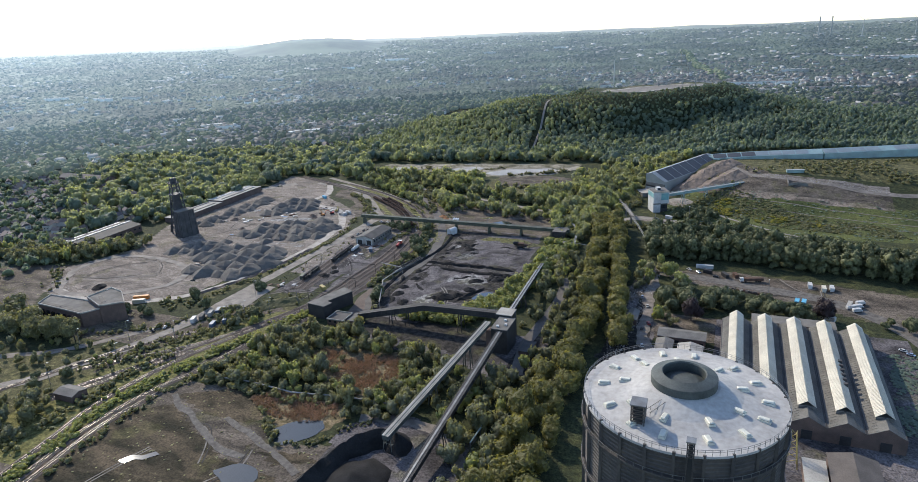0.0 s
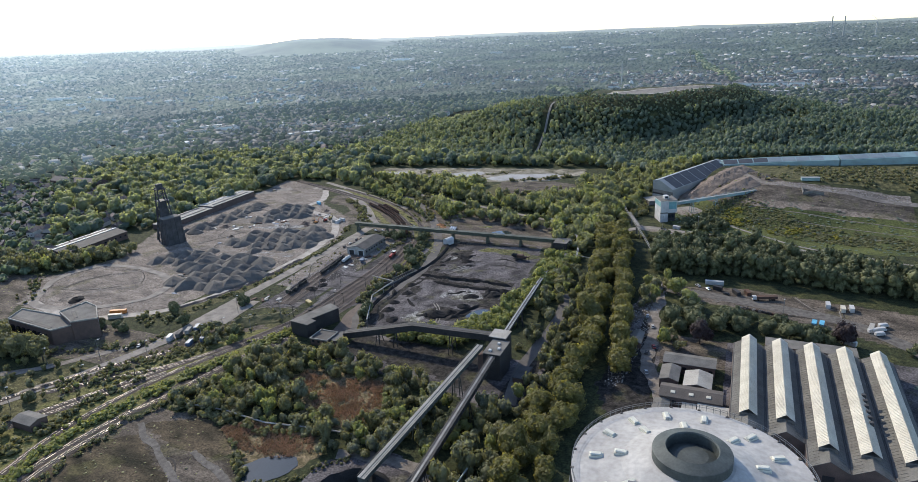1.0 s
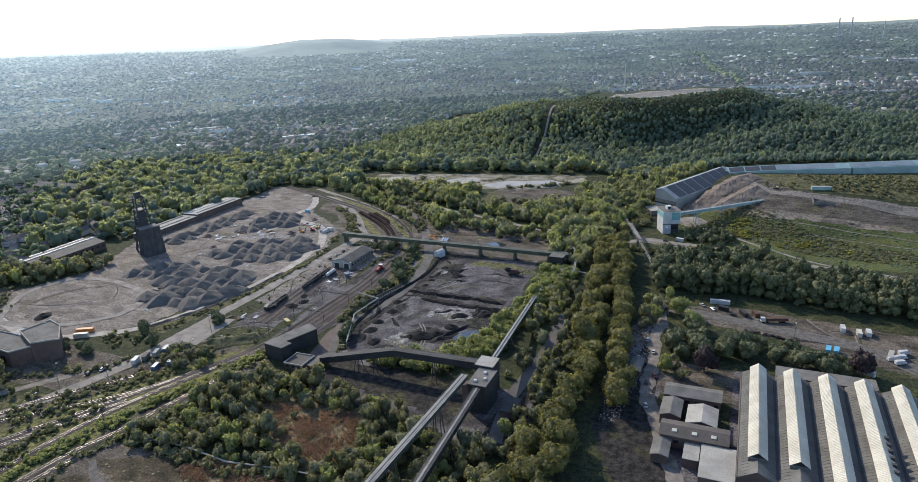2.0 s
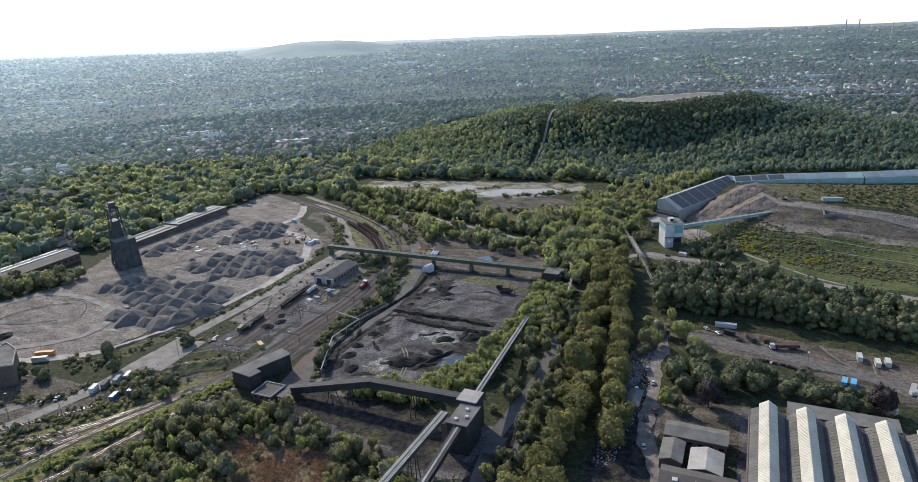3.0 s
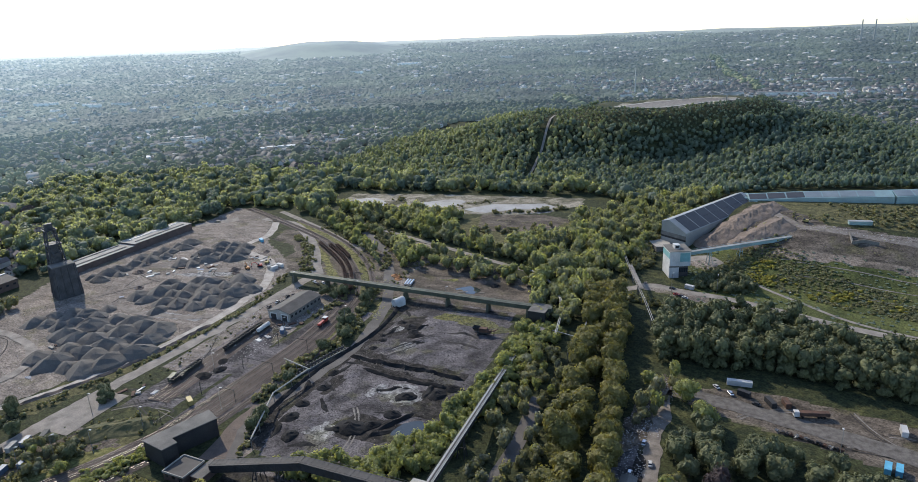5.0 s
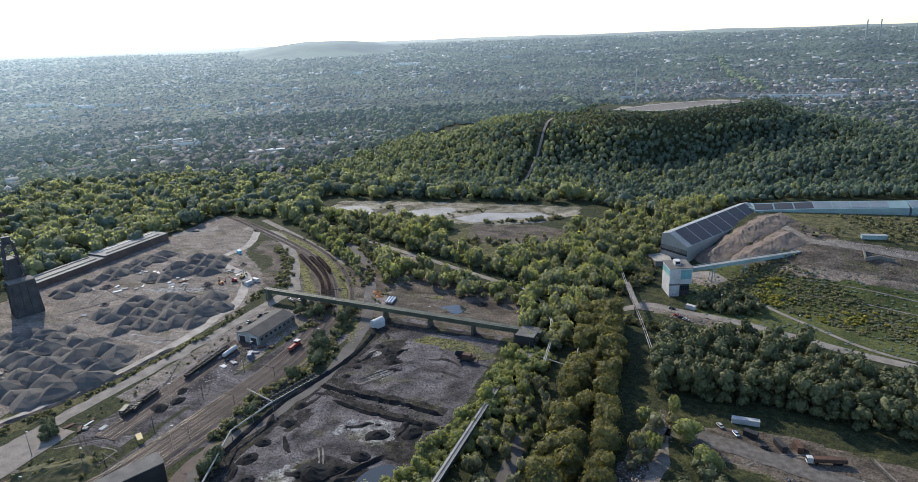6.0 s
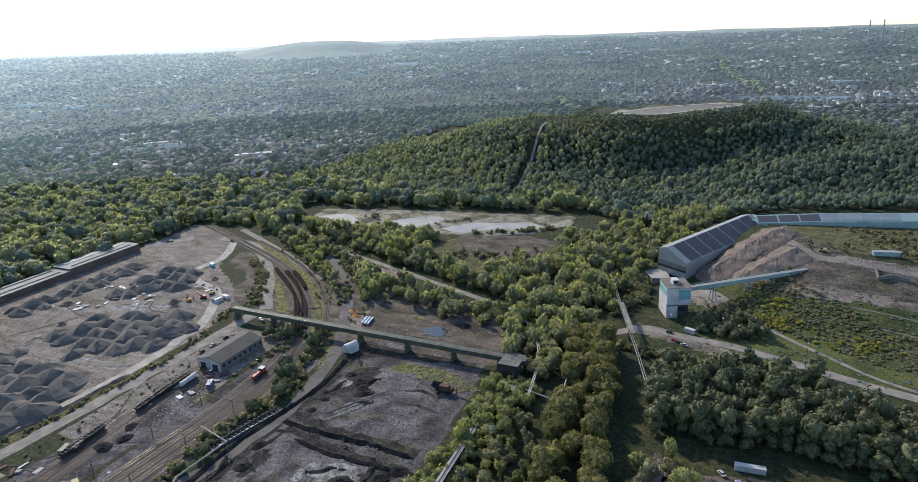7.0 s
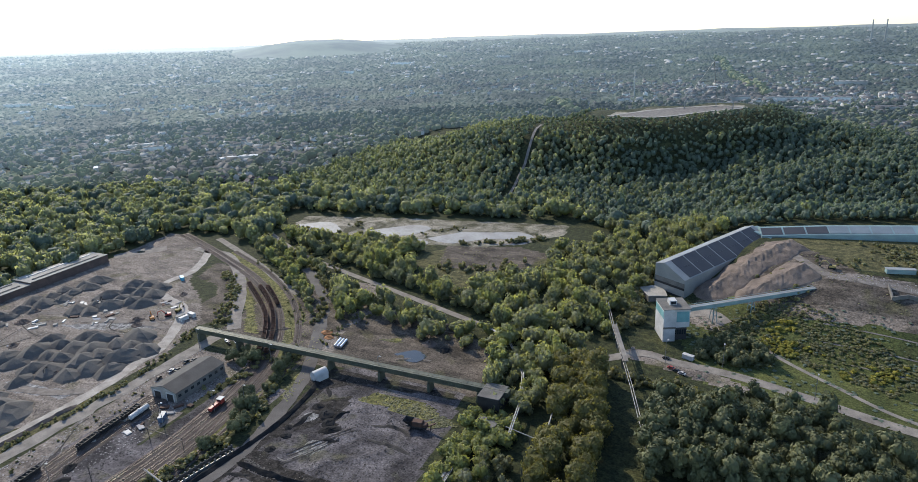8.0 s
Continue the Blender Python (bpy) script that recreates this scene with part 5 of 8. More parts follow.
strip("road", [(-392, 178), (-363, 209), (-355, 226), (-343, 249), (-336, 273), (-330, 300), (-330, 335), (-329, 366), (-325, 458), (-324, 540)], 9, M_TRACKDIRT, "pale dusty service road beside the tracks", "road", wob=0.3)
strip("haul_road", [(-485, 312), (-420, 303), (-365, 335), (-343, 400), (-339, 460), (-343, 490), (-346, 511), (-360, 536), (-380, 561), (-401, 569), (-424, 578), (-433, 594), (-431, 617), (-445, 645), (-460, 664)], 7, M_PALEDIRT, "pale dirt haul road round the rock piles", "road", wob=0.3)
strip("track_road", [(-475, 692), (-436, 673), (-387, 648), (-344, 623), (-318, 610)], 6, M_TRACKDIRT, "pale road beside the curving tracks", "road", wob=0.15)
strip("curved_road", [(-475, 664), (-455, 662), (-432, 658), (-398, 634), (-361, 597), (-335, 564), (-321, 548)], 9, M_TRACKDIRT, "pale concrete road curving to the bridge", "road", wob=0.1)
strip("yard_road", [(-215, 338), (-231, 375), (-228, 405), (-226, 430), (-224.5, 452), (-228, 475), (-241, 519), (-269, 570), (-294, 608), (-321, 635), (-345, 655)], 8, M_ROAD, "grey road between rail tracks and coal yard", "road", wob=0.35)
strip("woodland_road", [(-105, 440), (-101, 400), (-103, 356), (-104, 331), (-99, 297)], 7, M_ROAD, "shaded grey lane between trees", "road")
strip("lorry_road", [(-44, 470), (-14, 466), (26, 457), (62, 448), (92, 424), (112, 390), (130, 340)], 11, M_GREYTRACK, "pale worn yard road by the sheds", "road", wob=0.2)
strip("tower_apron", [(-55, 664), (-44, 666), (-33, 655)], 9, M_TRACKDIRT, "pale paved apron beside the white tower", "pavement", wob=0.1)
strip("parking_road", [(-112, 588), (-92, 593), (-73, 606), (-55, 602), (-24, 598), (9, 588), (52, 574), (140, 556)], 7, M_TRACKDIRT, "pale access road below the white tower", "road")
strip("heap_path", [(-14, 637), (-4, 626), (21, 605), (53, 582), (110, 566)], 2.6, M_TRACKDIRT, "narrow pale path along the heap's foot", "path")
strip("cycle_path", [(-530, 785), (-491, 758), (-440, 722), (-387, 690), (-332, 666), (-254, 638), (-208, 621), (-169, 607)], 5, M_TRACKDIRT, "pale path between trees", "path")
strip("hill_cut", [(-268, 893), (-278, 985), (-289, 1084)], 3.2, M_TRACKDIRT, "straight pale strip up the wooded heap", "path", lift=0.6)


def pond(name, ring, label, z=0.2, water=None):
    pts = [Vector((*p, 0)) for p in ring]
    line = curve_through(ring + ring[:1], 3.0)[:-1]
    bm = bmesh.new()
    vs = [bm.verts.new((p.x + noise.noise((p.x * .2, p.y * .2, 0)) * 1.5, p.y + noise.noise((p.x * .2, p.y * .2, 5)) * 1.5, z)) for p in line]
    bm.faces.new(vs)
    bmesh.ops.triangulate(bm, faces=bm.faces)
    ob = part(name, bm, water or M_WATER)
    return tagged(ob, label, "pond", kind="structure")


pond("marsh_pond", POND_A, "still dark pond edged by reeds")
pond("puddle", [(-250, 169), (-247.5, 174), (-243, 176), (-239, 180), (-235.5, 179), (-238, 175.5), (-239, 173), (-243.5, 172.5), (-246, 168)], "bright shallow puddle on bare ground")
pond("puddle_pond", [(-202, 178), (-194, 186), (-182, 184), (-180, 176), (-190, 172)], "small dark pond on bare ground")
pond("north_pond", [(-430, 752), (-405, 768), (-380, 752), (-378, 742), (-402, 732)], "still pale pond in sandy ground", water=M_MUDSKYWATER)
pond("long_pond", [(-352, 756), (-318, 784), (-298, 780), (-304, 760), (-325, 748)], "long shallow pond in sandy ground", water=M_MUDSKYWATER)
pond("long_pond", [(-288, 752), (-264, 778), (-240, 784), (-214, 793), (-198, 780), (-238, 764), (-262, 746)], "long shallow pond in sandy ground", water=M_MUDSKYWATER)
pond("dam_pond", [(-300, 742), (-294, 748), (-282, 744), (-280, 736), (-292, 733)], "small shallow pond behind a dam", water=M_MUDSKYWATER)


# ---- buildings ----
def gasholder():
    cx, cy, R, H = -6.3, 150.4, 24.1, 93.6
    g = thing("gasholder", "huge cylindrical gasholder with rusty ribbed walls and pale roof", "gasholder", at=pose(cx, cy, 0))
    SEG = 24
    for k in range(SEG):
        a0, a1 = 2 * math.pi * k / SEG, 2 * math.pi * (k + 1) / SEG
        bm = bmesh.new()
        rowsn = 88
        for i in range(rowsn):
            z0, z1 = H * i / rowsn, H * (i + 1) / rowsn
            zm = z0 + (z1 - z0) * 0.82
            for (za, zb, ra, rb) in ((z0, zm, R - 0.25, R - 0.05), (zm, z1, R - 0.05, R - 0.25)):
                q = [bm.verts.new((ra * math.cos(a0), ra * math.sin(a0), za)), bm.verts.new((ra * math.cos(a1), ra * math.sin(a1), za)),
                     bm.verts.new((rb * math.cos(a1), rb * math.sin(a1), zb)), bm.verts.new((rb * math.cos(a0), rb * math.sin(a0), zb))]
                bm.faces.new(q)
        part("wall_panel", bm, M_GASWALL, g)
        bm = beam(bmesh.new(), ((R + .1) * math.cos(a0), (R + .1) * math.sin(a0), 0), ((R + .1) * math.cos(a0), (R + .1) * math.sin(a0), H + 0.2), 0.7, 0.5)
        part("rib", bm, M_GASWALL, g)
    for z in (14, 30, 46, 60, 74, 87):
        bm = bmesh.new()
        ring(bm, R - 0.1, R + 0.8, z, z + 0.35, 72)
        w = part("walkway", bm, M_GASWALL, g)
        bm = bmesh.new()
        ring(bm, R + 0.7, R + 0.8, z + 1.2, z + 1.3, 72)
        for k in range(72):
            a = k * math.pi / 36
            box(bm, (R + 0.76) * math.cos(a) - .05, (R + 0.76) * math.cos(a) + .05, (R + 0.76) * math.sin(a) - .05, (R + 0.76) * math.sin(a) + .05, z + .3, z + 1.25)
        part("railing", bm, M_STEEL, w)
    bm = bmesh.new()
    prof = [(R + 0.3, H - 0.6), (R + 0.3, H), (R - 1, H + 0.1), (19, H + 0.5), (14, H + 1.5), (8.5, H + 3.5), (0.01, H + 4.2)]
    lathe(bm, prof, 96)
    part("roof", bm, M_GASROOF, g, "pale grey domed roof with dark stains")
    bm = bmesh.new()
    lathe(bm, [(7.9, H + 3.0), (7.9, H + 5.6), (7.7, H + 5.7), (5.3, H + 6.5), (5.1, H + 6.2), (5.1, H + 2.4)], 64)
    col = part("vent_collar", bm, M_DGREEN, g, "dark green round vent collar")
    bm = bmesh.new()
    lathe(bm, [(5.2, H + 3.9), (3.2, H + 4.6), (0.01, H + 4.8)], 48)
    part("inner_cap", bm, M_DGREEN, col)
    sky_kinds = []
    rr = random.Random(4)
    for radius, n, off in ((19.4, 14, 0.1), (14.2, 9, 0.3)):
        for k in range(n):
            a = 2 * math.pi * k / n + off + rr.uniform(-.06, .06)
            zr = H + (0.35 if radius > 17 else 1.3)
            bm = bmesh.new()
            box(bm, -0.8, 0.8, -1.5, 1.5, 0, 0.55)
            box(bm, -0.65, 0.65, -1.35, 1.35, 0.5, 0.95, bevel=0.25)
            s = part("skylight", bm, M_SKYLIGHT, g)
            s.matrix_basis = pose(radius * math.cos(a), radius * math.sin(a), zr, 0, 0, math.degrees(a) + 90 + rr.uniform(-8, 8))
    for ax, ay, w, top in ((-8.8, -15.6, 1.5, 5.6), (3.4, -24.8, 0.7, 4.2)):
        bm = boxes((ax - w * .7, ax + w * .7, ay - w * .8, ay + w * .8, 0 if w < 1 else H - 1, H + top - 0.6))
        t = part("lift_shaft", bm, M_DARKMETAL, g)
        bm = bmesh.new()
        for ex in (-1, 1):
            for ey in (-1, 1):
                beam(bm, (ax + ex * w, ay + ey * w * 1.1, 0 if w < 1 else H - 1), (ax + ex * w, ay + ey * w * 1.1, H + top), 0.22)
        for i in range(int(top) + 1):
            zz = H + 0.4 + i
            c = [(ax - w, ay - w * 1.1), (ax + w, ay - w * 1.1), (ax + w, ay + w * 1.1), (ax - w, ay + w * 1.1)]
            for e in range(4):
                beam(bm, (*c[e], zz), (*c[(e + 1) % 4], zz), 0.14)
                if zz + 1 < H + top:
                    beam(bm, (*c[e], zz), (*c[(e + 1) % 4], zz + 1), 0.08)
        part("lattice", bm, M_GASWALL, t)
        bm = boxes((ax - w - .3, ax + w + .3, ay - w * 1.1 - .3, ay + w * 1.1 + .3, H + top, H + top + 0.3))
        part("shaft_roof", bm, M_STEEL, t)
    for e in (-1, 1):
        bm = beam(bmesh.new(), (-7.2 + e * 0.8, -14.0, H + 2.3), (-3.0 + e * 0.7, -7.6, H + 3.2), 0.07)
        for u in (0.02, 0.35, 0.68, 0.98):
            px, py = -7.2 + 4.2 * u + e * 0.75, -14.0 + 6.4 * u
            box(bm, px - .05, px + .05, py - .05, py + .05, H + 0.7, H + 2.3 + .9 * u)
        part("walkway_rail", bm, M_DARKMETAL, g)
    bm = bmesh.new()
    for z, w in ((H + 1.0, 0.05), (H + 1.5, 0.05)):
        ring(bm, R + .1, R + .18, z, z + 0.06, 96)
    for k in range(96):
        a = k * math.pi / 48
        box(bm, (R + .14) * math.cos(a) - .05, (R + .14) * math.cos(a) + .05, (R + .14) * math.sin(a) - .05, (R + .14) * math.sin(a) + .05, H, H + 1.5)
    part("roof_railing", bm, M_STEEL, g)


def ring(bm, r0, r1, z0, z1, seg):
    lathe(bm, [(r0, z0), (r1, z0), (r1, z1), (r0, z1), (r0, z0)], seg)


def lathe(bm, prof, seg):
    cols = []
    for k in range(seg):
        a = 2 * math.pi * k / seg
        cols.append([bm.verts.new((r * math.cos(a), r * math.sin(a), z)) for r, z in prof])
    for k in range(seg):
        c, d = cols[k], cols[(k + 1) % seg]
        for i in range(len(prof) - 1):
            bm.faces.new((c[i], d[i], d[i + 1], c[i + 1]))


M_DGREEN = mat("dark_green_plate", (0.092, 0.1, 0.09), 0.6, 0.1, col2=(0.052, 0.058, 0.053), scale=0.3, fine=2.0, bump=0.05)
M_SKYLIGHT = mat("cream_skylight", (0.62, 0.60, 0.50), 0.4, col2=(0.5, 0.48, 0.4), scale=0.4, bump=0)
gasholder()


def sheds():
    s = thing("factory_hall", "five-bay factory hall with cream ridge skylights and grey roofs", "factory hall")
    x0, w, y0, y1 = 3.0, 15.2, 284.0, 386.0
    starts = (330, 326, 300, 296, 292)
    for k in range(5):
        a, b = x0 + k * w, x0 + (k + 1) * w
        bm = bmesh.new()
        z, rise = 7.0, 4.2
        m = (a + b) / 2
        prof = [(a, 0), (a, z), (m, z + rise), (b, z), (b, 0)]
        yb = y0 if k > 1 else 300
        lo = [bm.verts.new((px, yb, pz)) for px, pz in prof]
        hi = [bm.verts.new((px, y1, pz)) for px, pz in prof]
        bm.faces.new(lo), bm.faces.new(hi[::-1])
        for i in (0, 3):
            bm.faces.new((lo[i], lo[i + 1], hi[i + 1], hi[i]))
        part("wall", bm, M_BRICK, s)
        bm = bmesh.new()
        gable_roof(bm, a, b, yb, y1, z + .05, rise, over=0.0, thick=0.2)
        part("roof", bm, M_SHEDROOF, s)
        bm = bmesh.new()
        for i in range(int((y1 - yb) / 2.1)):
            yy = yb + 1 + i * 2.1
            beam(bm, (a + .3, yy, z + .32), (m - 3.4, yy, z + rise * (m - 3.4 - a) / (m - a) + .32), 0.22, 0.1)
            beam(bm, (b - .3, yy, z + .32), (m + 3.4, yy, z + rise * (m - 3.4 - a) / (m - a) + .32), 0.22, 0.1)
        part("roof_seam", bm, M_RIB, s)["kind"] = "stuff"
        bm = bmesh.new()
        for i in range(int((y1 - yb - 11) / 1.05)):
            yy = yb + 9.6 + i * 1.05
            for e in (-1, 1):
                beam(bm, (m + e * 3.7, yy, z + rise + 0.36), (m + e * 0.1, yy, z + rise + 3.0), 0.2, 0.08)
        part("skylight_seam", bm, M_CREAM, s)["kind"] = "stuff"
        for e in (-1, 1):
            part("valley_gutter", boxes((m + e * 7.2 - .25, m + e * 7.2 + .25, yb, y1, z + .25, z + .5)), M_DARKROOF, s)
        bm = bmesh.new()
        gable_roof(bm, m - 3.6, m + 3.6, yb + 9, y1 - 1, z + rise + 0.2, 2.6, over=0.2, thick=0.15)
        part("ridge_skylight", bm, M_CREAM, s, "cream corrugated ridge skylight")
        bm = boxes((m - 3.5, m + 3.5, yb + 9.1, y1 - 1.1, z + rise - 2.0, z + rise + 0.3))
        part("skylight_curb", bm, M_GREYROOF, s)
        if k == 3:
            for i in range(6):
                part("roof_vent", boxes((m + 2.0, m + 3.6, 315 + i * 4.6, 316.6 + i * 4.6, z + rise + 0.4, z + rise + 2.2)), M_DARKROOF, s)
        if k > 1:
            part("loading_door", boxes((m - 2.2, m + 2.2, yb - .12, yb + .05, 0, 4.6)), M_DARKMETAL, s)
    return s


sheds()


def flat_block(name, x0, x1, y0, y1, z1, wall, roof, label, category, parapet=0.5, windows=0, z0=0.0):
    t = thing(name, label, category)
    part("wall", boxes((x0, x1, y0, y1, z0 - 0.5, z1)), wall, t)
    part("roof", boxes((x0 - .2, x1 + .2, y0 - .2, y1 + .2, z1, z1 + 0.25)), roof, t)
    for i in range(windows):
        u = x0 + (x1 - x0) * (i + 0.5) / windows
        part("window", boxes((u - 0.9, u + 0.9, y0 - .06, y0 + .1, z1 * 0.5, z1 * 0.5 + 1.4)), M_GLASS, t)
    return t


def gable_block(name, x0, x1, y0, y1, z, rise, wall, roof, label, category, along="y", windows=0):
    t = thing(name, label, category)
    bm = boxes((x0, x1, y0, y1, -0.5, z))
    part("wall", bm, wall, t)
    for e in (0, 1):
        bm = bmesh.new()
        if along == "y":
            m, y = (x0 + x1) / 2, (y0, y1 - 0.3)[e]
            prism_tri(bm, [(x0, y, z), (x1, y, z), (m, y, z + rise)], (0, 0.3, 0))
        else:
            m, x = (y0 + y1) / 2, (x0, x1 - 0.3)[e]
            prism_tri(bm, [(x, y0, z), (x, y1, z), (x, m, z + rise)], (0.3, 0, 0))
        part("gable", bm, wall, t)
    part("roof", gable_roof(bmesh.new(), x0, x1, y0, y1, z, rise, along=along), roof, t)
    n = windows
    for i in range(n):
        if along == "y":
            u = y0 + (y1 - y0) * (i + 0.5) / n
            part("window", boxes((x1 - .05, x1 + .08, u - 1, u + 1, z * 0.45, z * 0.45 + 1.5)), M_GLASS, t)
        else:
            u = x0 + (x1 - x0) * (i + 0.5) / n
            part("window", boxes((u - 1, u + 1, y0 - .08, y0 + .05, z * 0.45, z * 0.45 + 1.5)), M_GLASS, t)
    return t


def prism_tri(bm, tri, d):
    a = [bm.verts.new(p) for p in tri]
    b = [bm.verts.new(Vector(p) + Vector(d)) for p in tri]
    bm.faces.new(a), bm.faces.new(b[::-1])
    for i in range(3):
        j = (i + 1) % 3
        bm.faces.new((a[i], a[j], b[j], b[i]))


gable_block("store_shed", -31, -5, 355, 366, 6, 1.6, M_BRICK, M_GREYROOF, "long grey-roofed store shed", "shed", along="x", windows=6)
gable_block("low_shed", -31, -22, 338, 353, 5, 1.5, M_BRICK, M_GREYROOF, "low shed with grey sheet roof", "shed")
gable_block("annex", -19, -6, 335, 350, 5, 1.8, M_BRICK, M_PALEROOF, "annex with pale sheet roof", "shed")
sb = gable_block("skylight_shed", -29, -0.5, 321, 333, 6, 1.8, M_BRICK, M_BROWNROOF, "brick shed with brown felt roof and three skylights", "shed", along="x", windows=6)
for sx in (-23, -14.5, -6.5):
    o = part("skylight", boxes((-1.1, 1.1, -0.9, 0.9, 0, 0.4), bevel=0.12), M_CREAM, sb)
    o.matrix_basis = pose(sx, 324, 7.05, 16.7, 0, 0)
flat_block("flat_annex", -11, 2.7, 298, 320.6, 5, M_BRICK, M_PALEROOF, "flat pale-roofed annex beside the hall", "building")
gable_block("lean_shed", -31, -24, 308, 320.5, 4, 1.0, M_BRICK, M_GREYROOF, "small shed with grey sheet roof beside the lane", "shed")
flat_block("store_hut", -18, -11.8, 309, 320.5, 4.2, M_BRICK, M_PALEROOF, "small pale-roofed store hut", "hut")
gable_block("lane_hut", -52, -46, 376, 391, 3.6, 1.2, M_BRICK, M_GREYROOF, "grey-roofed hut beside the works lane", "hut")
gable_block("brown_roof_building", 47, 65, 236, 266, 6.5, 2.2, M_BRICK, M_BROWNROOF, "building with brown felt roof and skylights", "building")
brb = bpy.data.objects["brown_roof_building"]
for sx in (52.5, 59.5):
    for sy in (243, 248, 254, 259):
        o = part("skylight", boxes((-0.9, 0.9, -0.9, 0.9, 0, 0.5), bevel=0.15), M_CREAM, brb)
        o.matrix_basis = pose(sx, sy, 7.55, 0, 13.7 if sx > 56 else -13.7, 0)
flat_block("low_annex", 37.5, 46, 240, 262, 5, M_BRICK, M_PALEROOF, "low annex with pale flat roof", "building")
flat_block("dock_building", 19.5, 64, 389.5, 400, 6.2, M_BRICK, M_GREYROOF, "long low brick building with grey roof", "building", windows=9)

# black L-shaped building
bb = thing("screening_house", "black-clad L-shaped screening house with pale flat roof", "building")
part("wall", prism(bmesh.new(), [(-256, 329), (-242, 327), (-240, 333.5), (-245, 335), (-237, 355), (-246, 359)], -0.5, 9.2), M_DARKMETAL, bb)
part("roof", prism(bmesh.new(), [(-256.3, 328.7), (-241.7, 326.7), (-239.7, 333.7), (-244.6, 335.2), (-236.6, 355.3), (-246.2, 359.4)], 9.2, 9.6), M_GREYROOF, bb)
ph = flat_block("pump_house", -236, -224, 321, 333, 3.8, M_BRICK, M_DARKROOF, "low flat-roofed pump house with a pale parapet", "building", windows=3)
for r in ((-236.3, -223.7, 320.7, 321.1, 3.8, 4.6), (-236.3, -223.7, 332.9, 333.3, 3.8, 4.6), (-236.3, -235.9, 321.1, 332.9, 3.8, 4.6), (-224.1, -223.7, 321.1, 332.9, 3.8, 4.6)):
    part("parapet", boxes(r), M_PALEROOF, ph)
flat_block("pump_annex", -223, -217, 324, 336, 3.2, M_BRICK, M_GREYROOF, "small grey annex beside the pump house", "building")

ws = gable_block("workshop", -304, -286, 470, 504, 5.6, 2.4, M_GREYROOF, M_DARKROOF, "grey workshop with pale gable front and two big doors", "workshop", windows=8)
bm = bmesh.new()
vs = [bm.verts.new(v) for v in ((-304, 469.86, 0), (-286, 469.86, 0), (-286, 469.86, 5.6), (-295, 469.86, 7.9), (-304, 469.86, 5.6))]
bm.faces.new(vs)
bmesh.ops.recalc_face_normals(bm, faces=bm.faces)
part("gable_front", bm, M_PALEROOF, ws)
for dx in (-299.5, -290.5):
    part("door_surround", boxes((dx - 2.9, dx + 2.9, 469.7, 469.85, 0, 5.0)), M_WHITE, ws)
    part("workshop_door", boxes((dx - 2.2, dx + 2.2, 469.6, 469.75, 0, 4.3)), M_DARKMETAL, ws)

# conveyors
def conveyor(name, a, b, w, h, label, wall, roof, legs=(), mid=None, share=0.15):
    """A covered conveyor bridge from a to b (heights of its floor), on trestles."""
    t = thing(name, label, "conveyor")
    a, b = Vector(a), Vector(b)
    up = Vector((0, 0, h / 2))
    part("gallery", beam(bmesh.new(), a + up, b + up, w, h), wall, t)
    part("roof", beam(bmesh.new(), a + up * 2.08, b + up * 2.08, w + 0.3, 0.18), roof, t)
    d = (b - a).normalized()
    s = Vector((-d.y, d.x, 0)).normalized() * w / 2
    n = max(2, int((b - a).length / 4))
    for sg in (-1, 1):
        bm = bmesh.new()
        for i in range(n + 1):
            p = a + (b - a) * i / n + s * sg * 1.03
            beam(bm, p, p + Vector((0, 0, h)), 0.16)
            if i < n:
                q = a + (b - a) * (i + 1) / n + s * sg * 1.03
                beam(bm, p, q + Vector((0, 0, h)), 0.12)
        part("truss", bm, wall, t)["kind"] = "stuff"
    bm = bmesh.new()
    m = max(2, int((b - a).length / 2.5))
    for i in range(m + 1):
        p = a + (b - a) * i / m + up * 2.2
        beam(bm, p - s * 1.1, p + s * 1.1, 0.1, 0.06)
    if mid:
        part("belt_cover", beam(bmesh.new(), a + up * 2.26, b + up * 2.26, w * share, 0.14), mid, t)
    o = part("roof_rib", bm, roof, t)
    o["kind"] = "stuff"
    for sg in (-1, 1):
        part("handrail", beam(bmesh.new(), a + up * 2.1 + s * sg * 1.1 + Vector((0, 0, 0.9)), b + up * 2.1 + s * sg * 1.1 + Vector((0, 0, 0.9)), 0.12), wall, t)
    for u in legs:
        p = a + (b - a) * u
        g = ground_z(p.x, p.y)
        bm = bmesh.new()
        for sg in (-1, 1):
            for e in (-1, 1):
                beam(bm, (*(p + s * sg * 1.5 + d * e * 1.5).xy, g - .3), p + s * sg + d * e * 0.5, 0.4)
            beam(bm, (*(p + s * sg * 1.3 - d).xy, (g + p.z) / 2), (*(p + s * sg * 1.3 + d).xy, (g + p.z) / 2), 0.25)
        beam(bm, (*(p + s * 1.25).xy, (g + p.z) / 2), (*(p - s * 1.25).xy, (g + p.z) / 2), 0.25)
        part("trestle", bm, wall, t)
    return t


conveyor("green_conveyor_bridge", (-331.5, 529, 5.8), (-124, 529, 5.8), 3.6, 2.7, "long dull green covered conveyor bridge over the tracks", M_GREEN, M_GREEN)
gbr = bpy.data.objects["green_conveyor_bridge"]
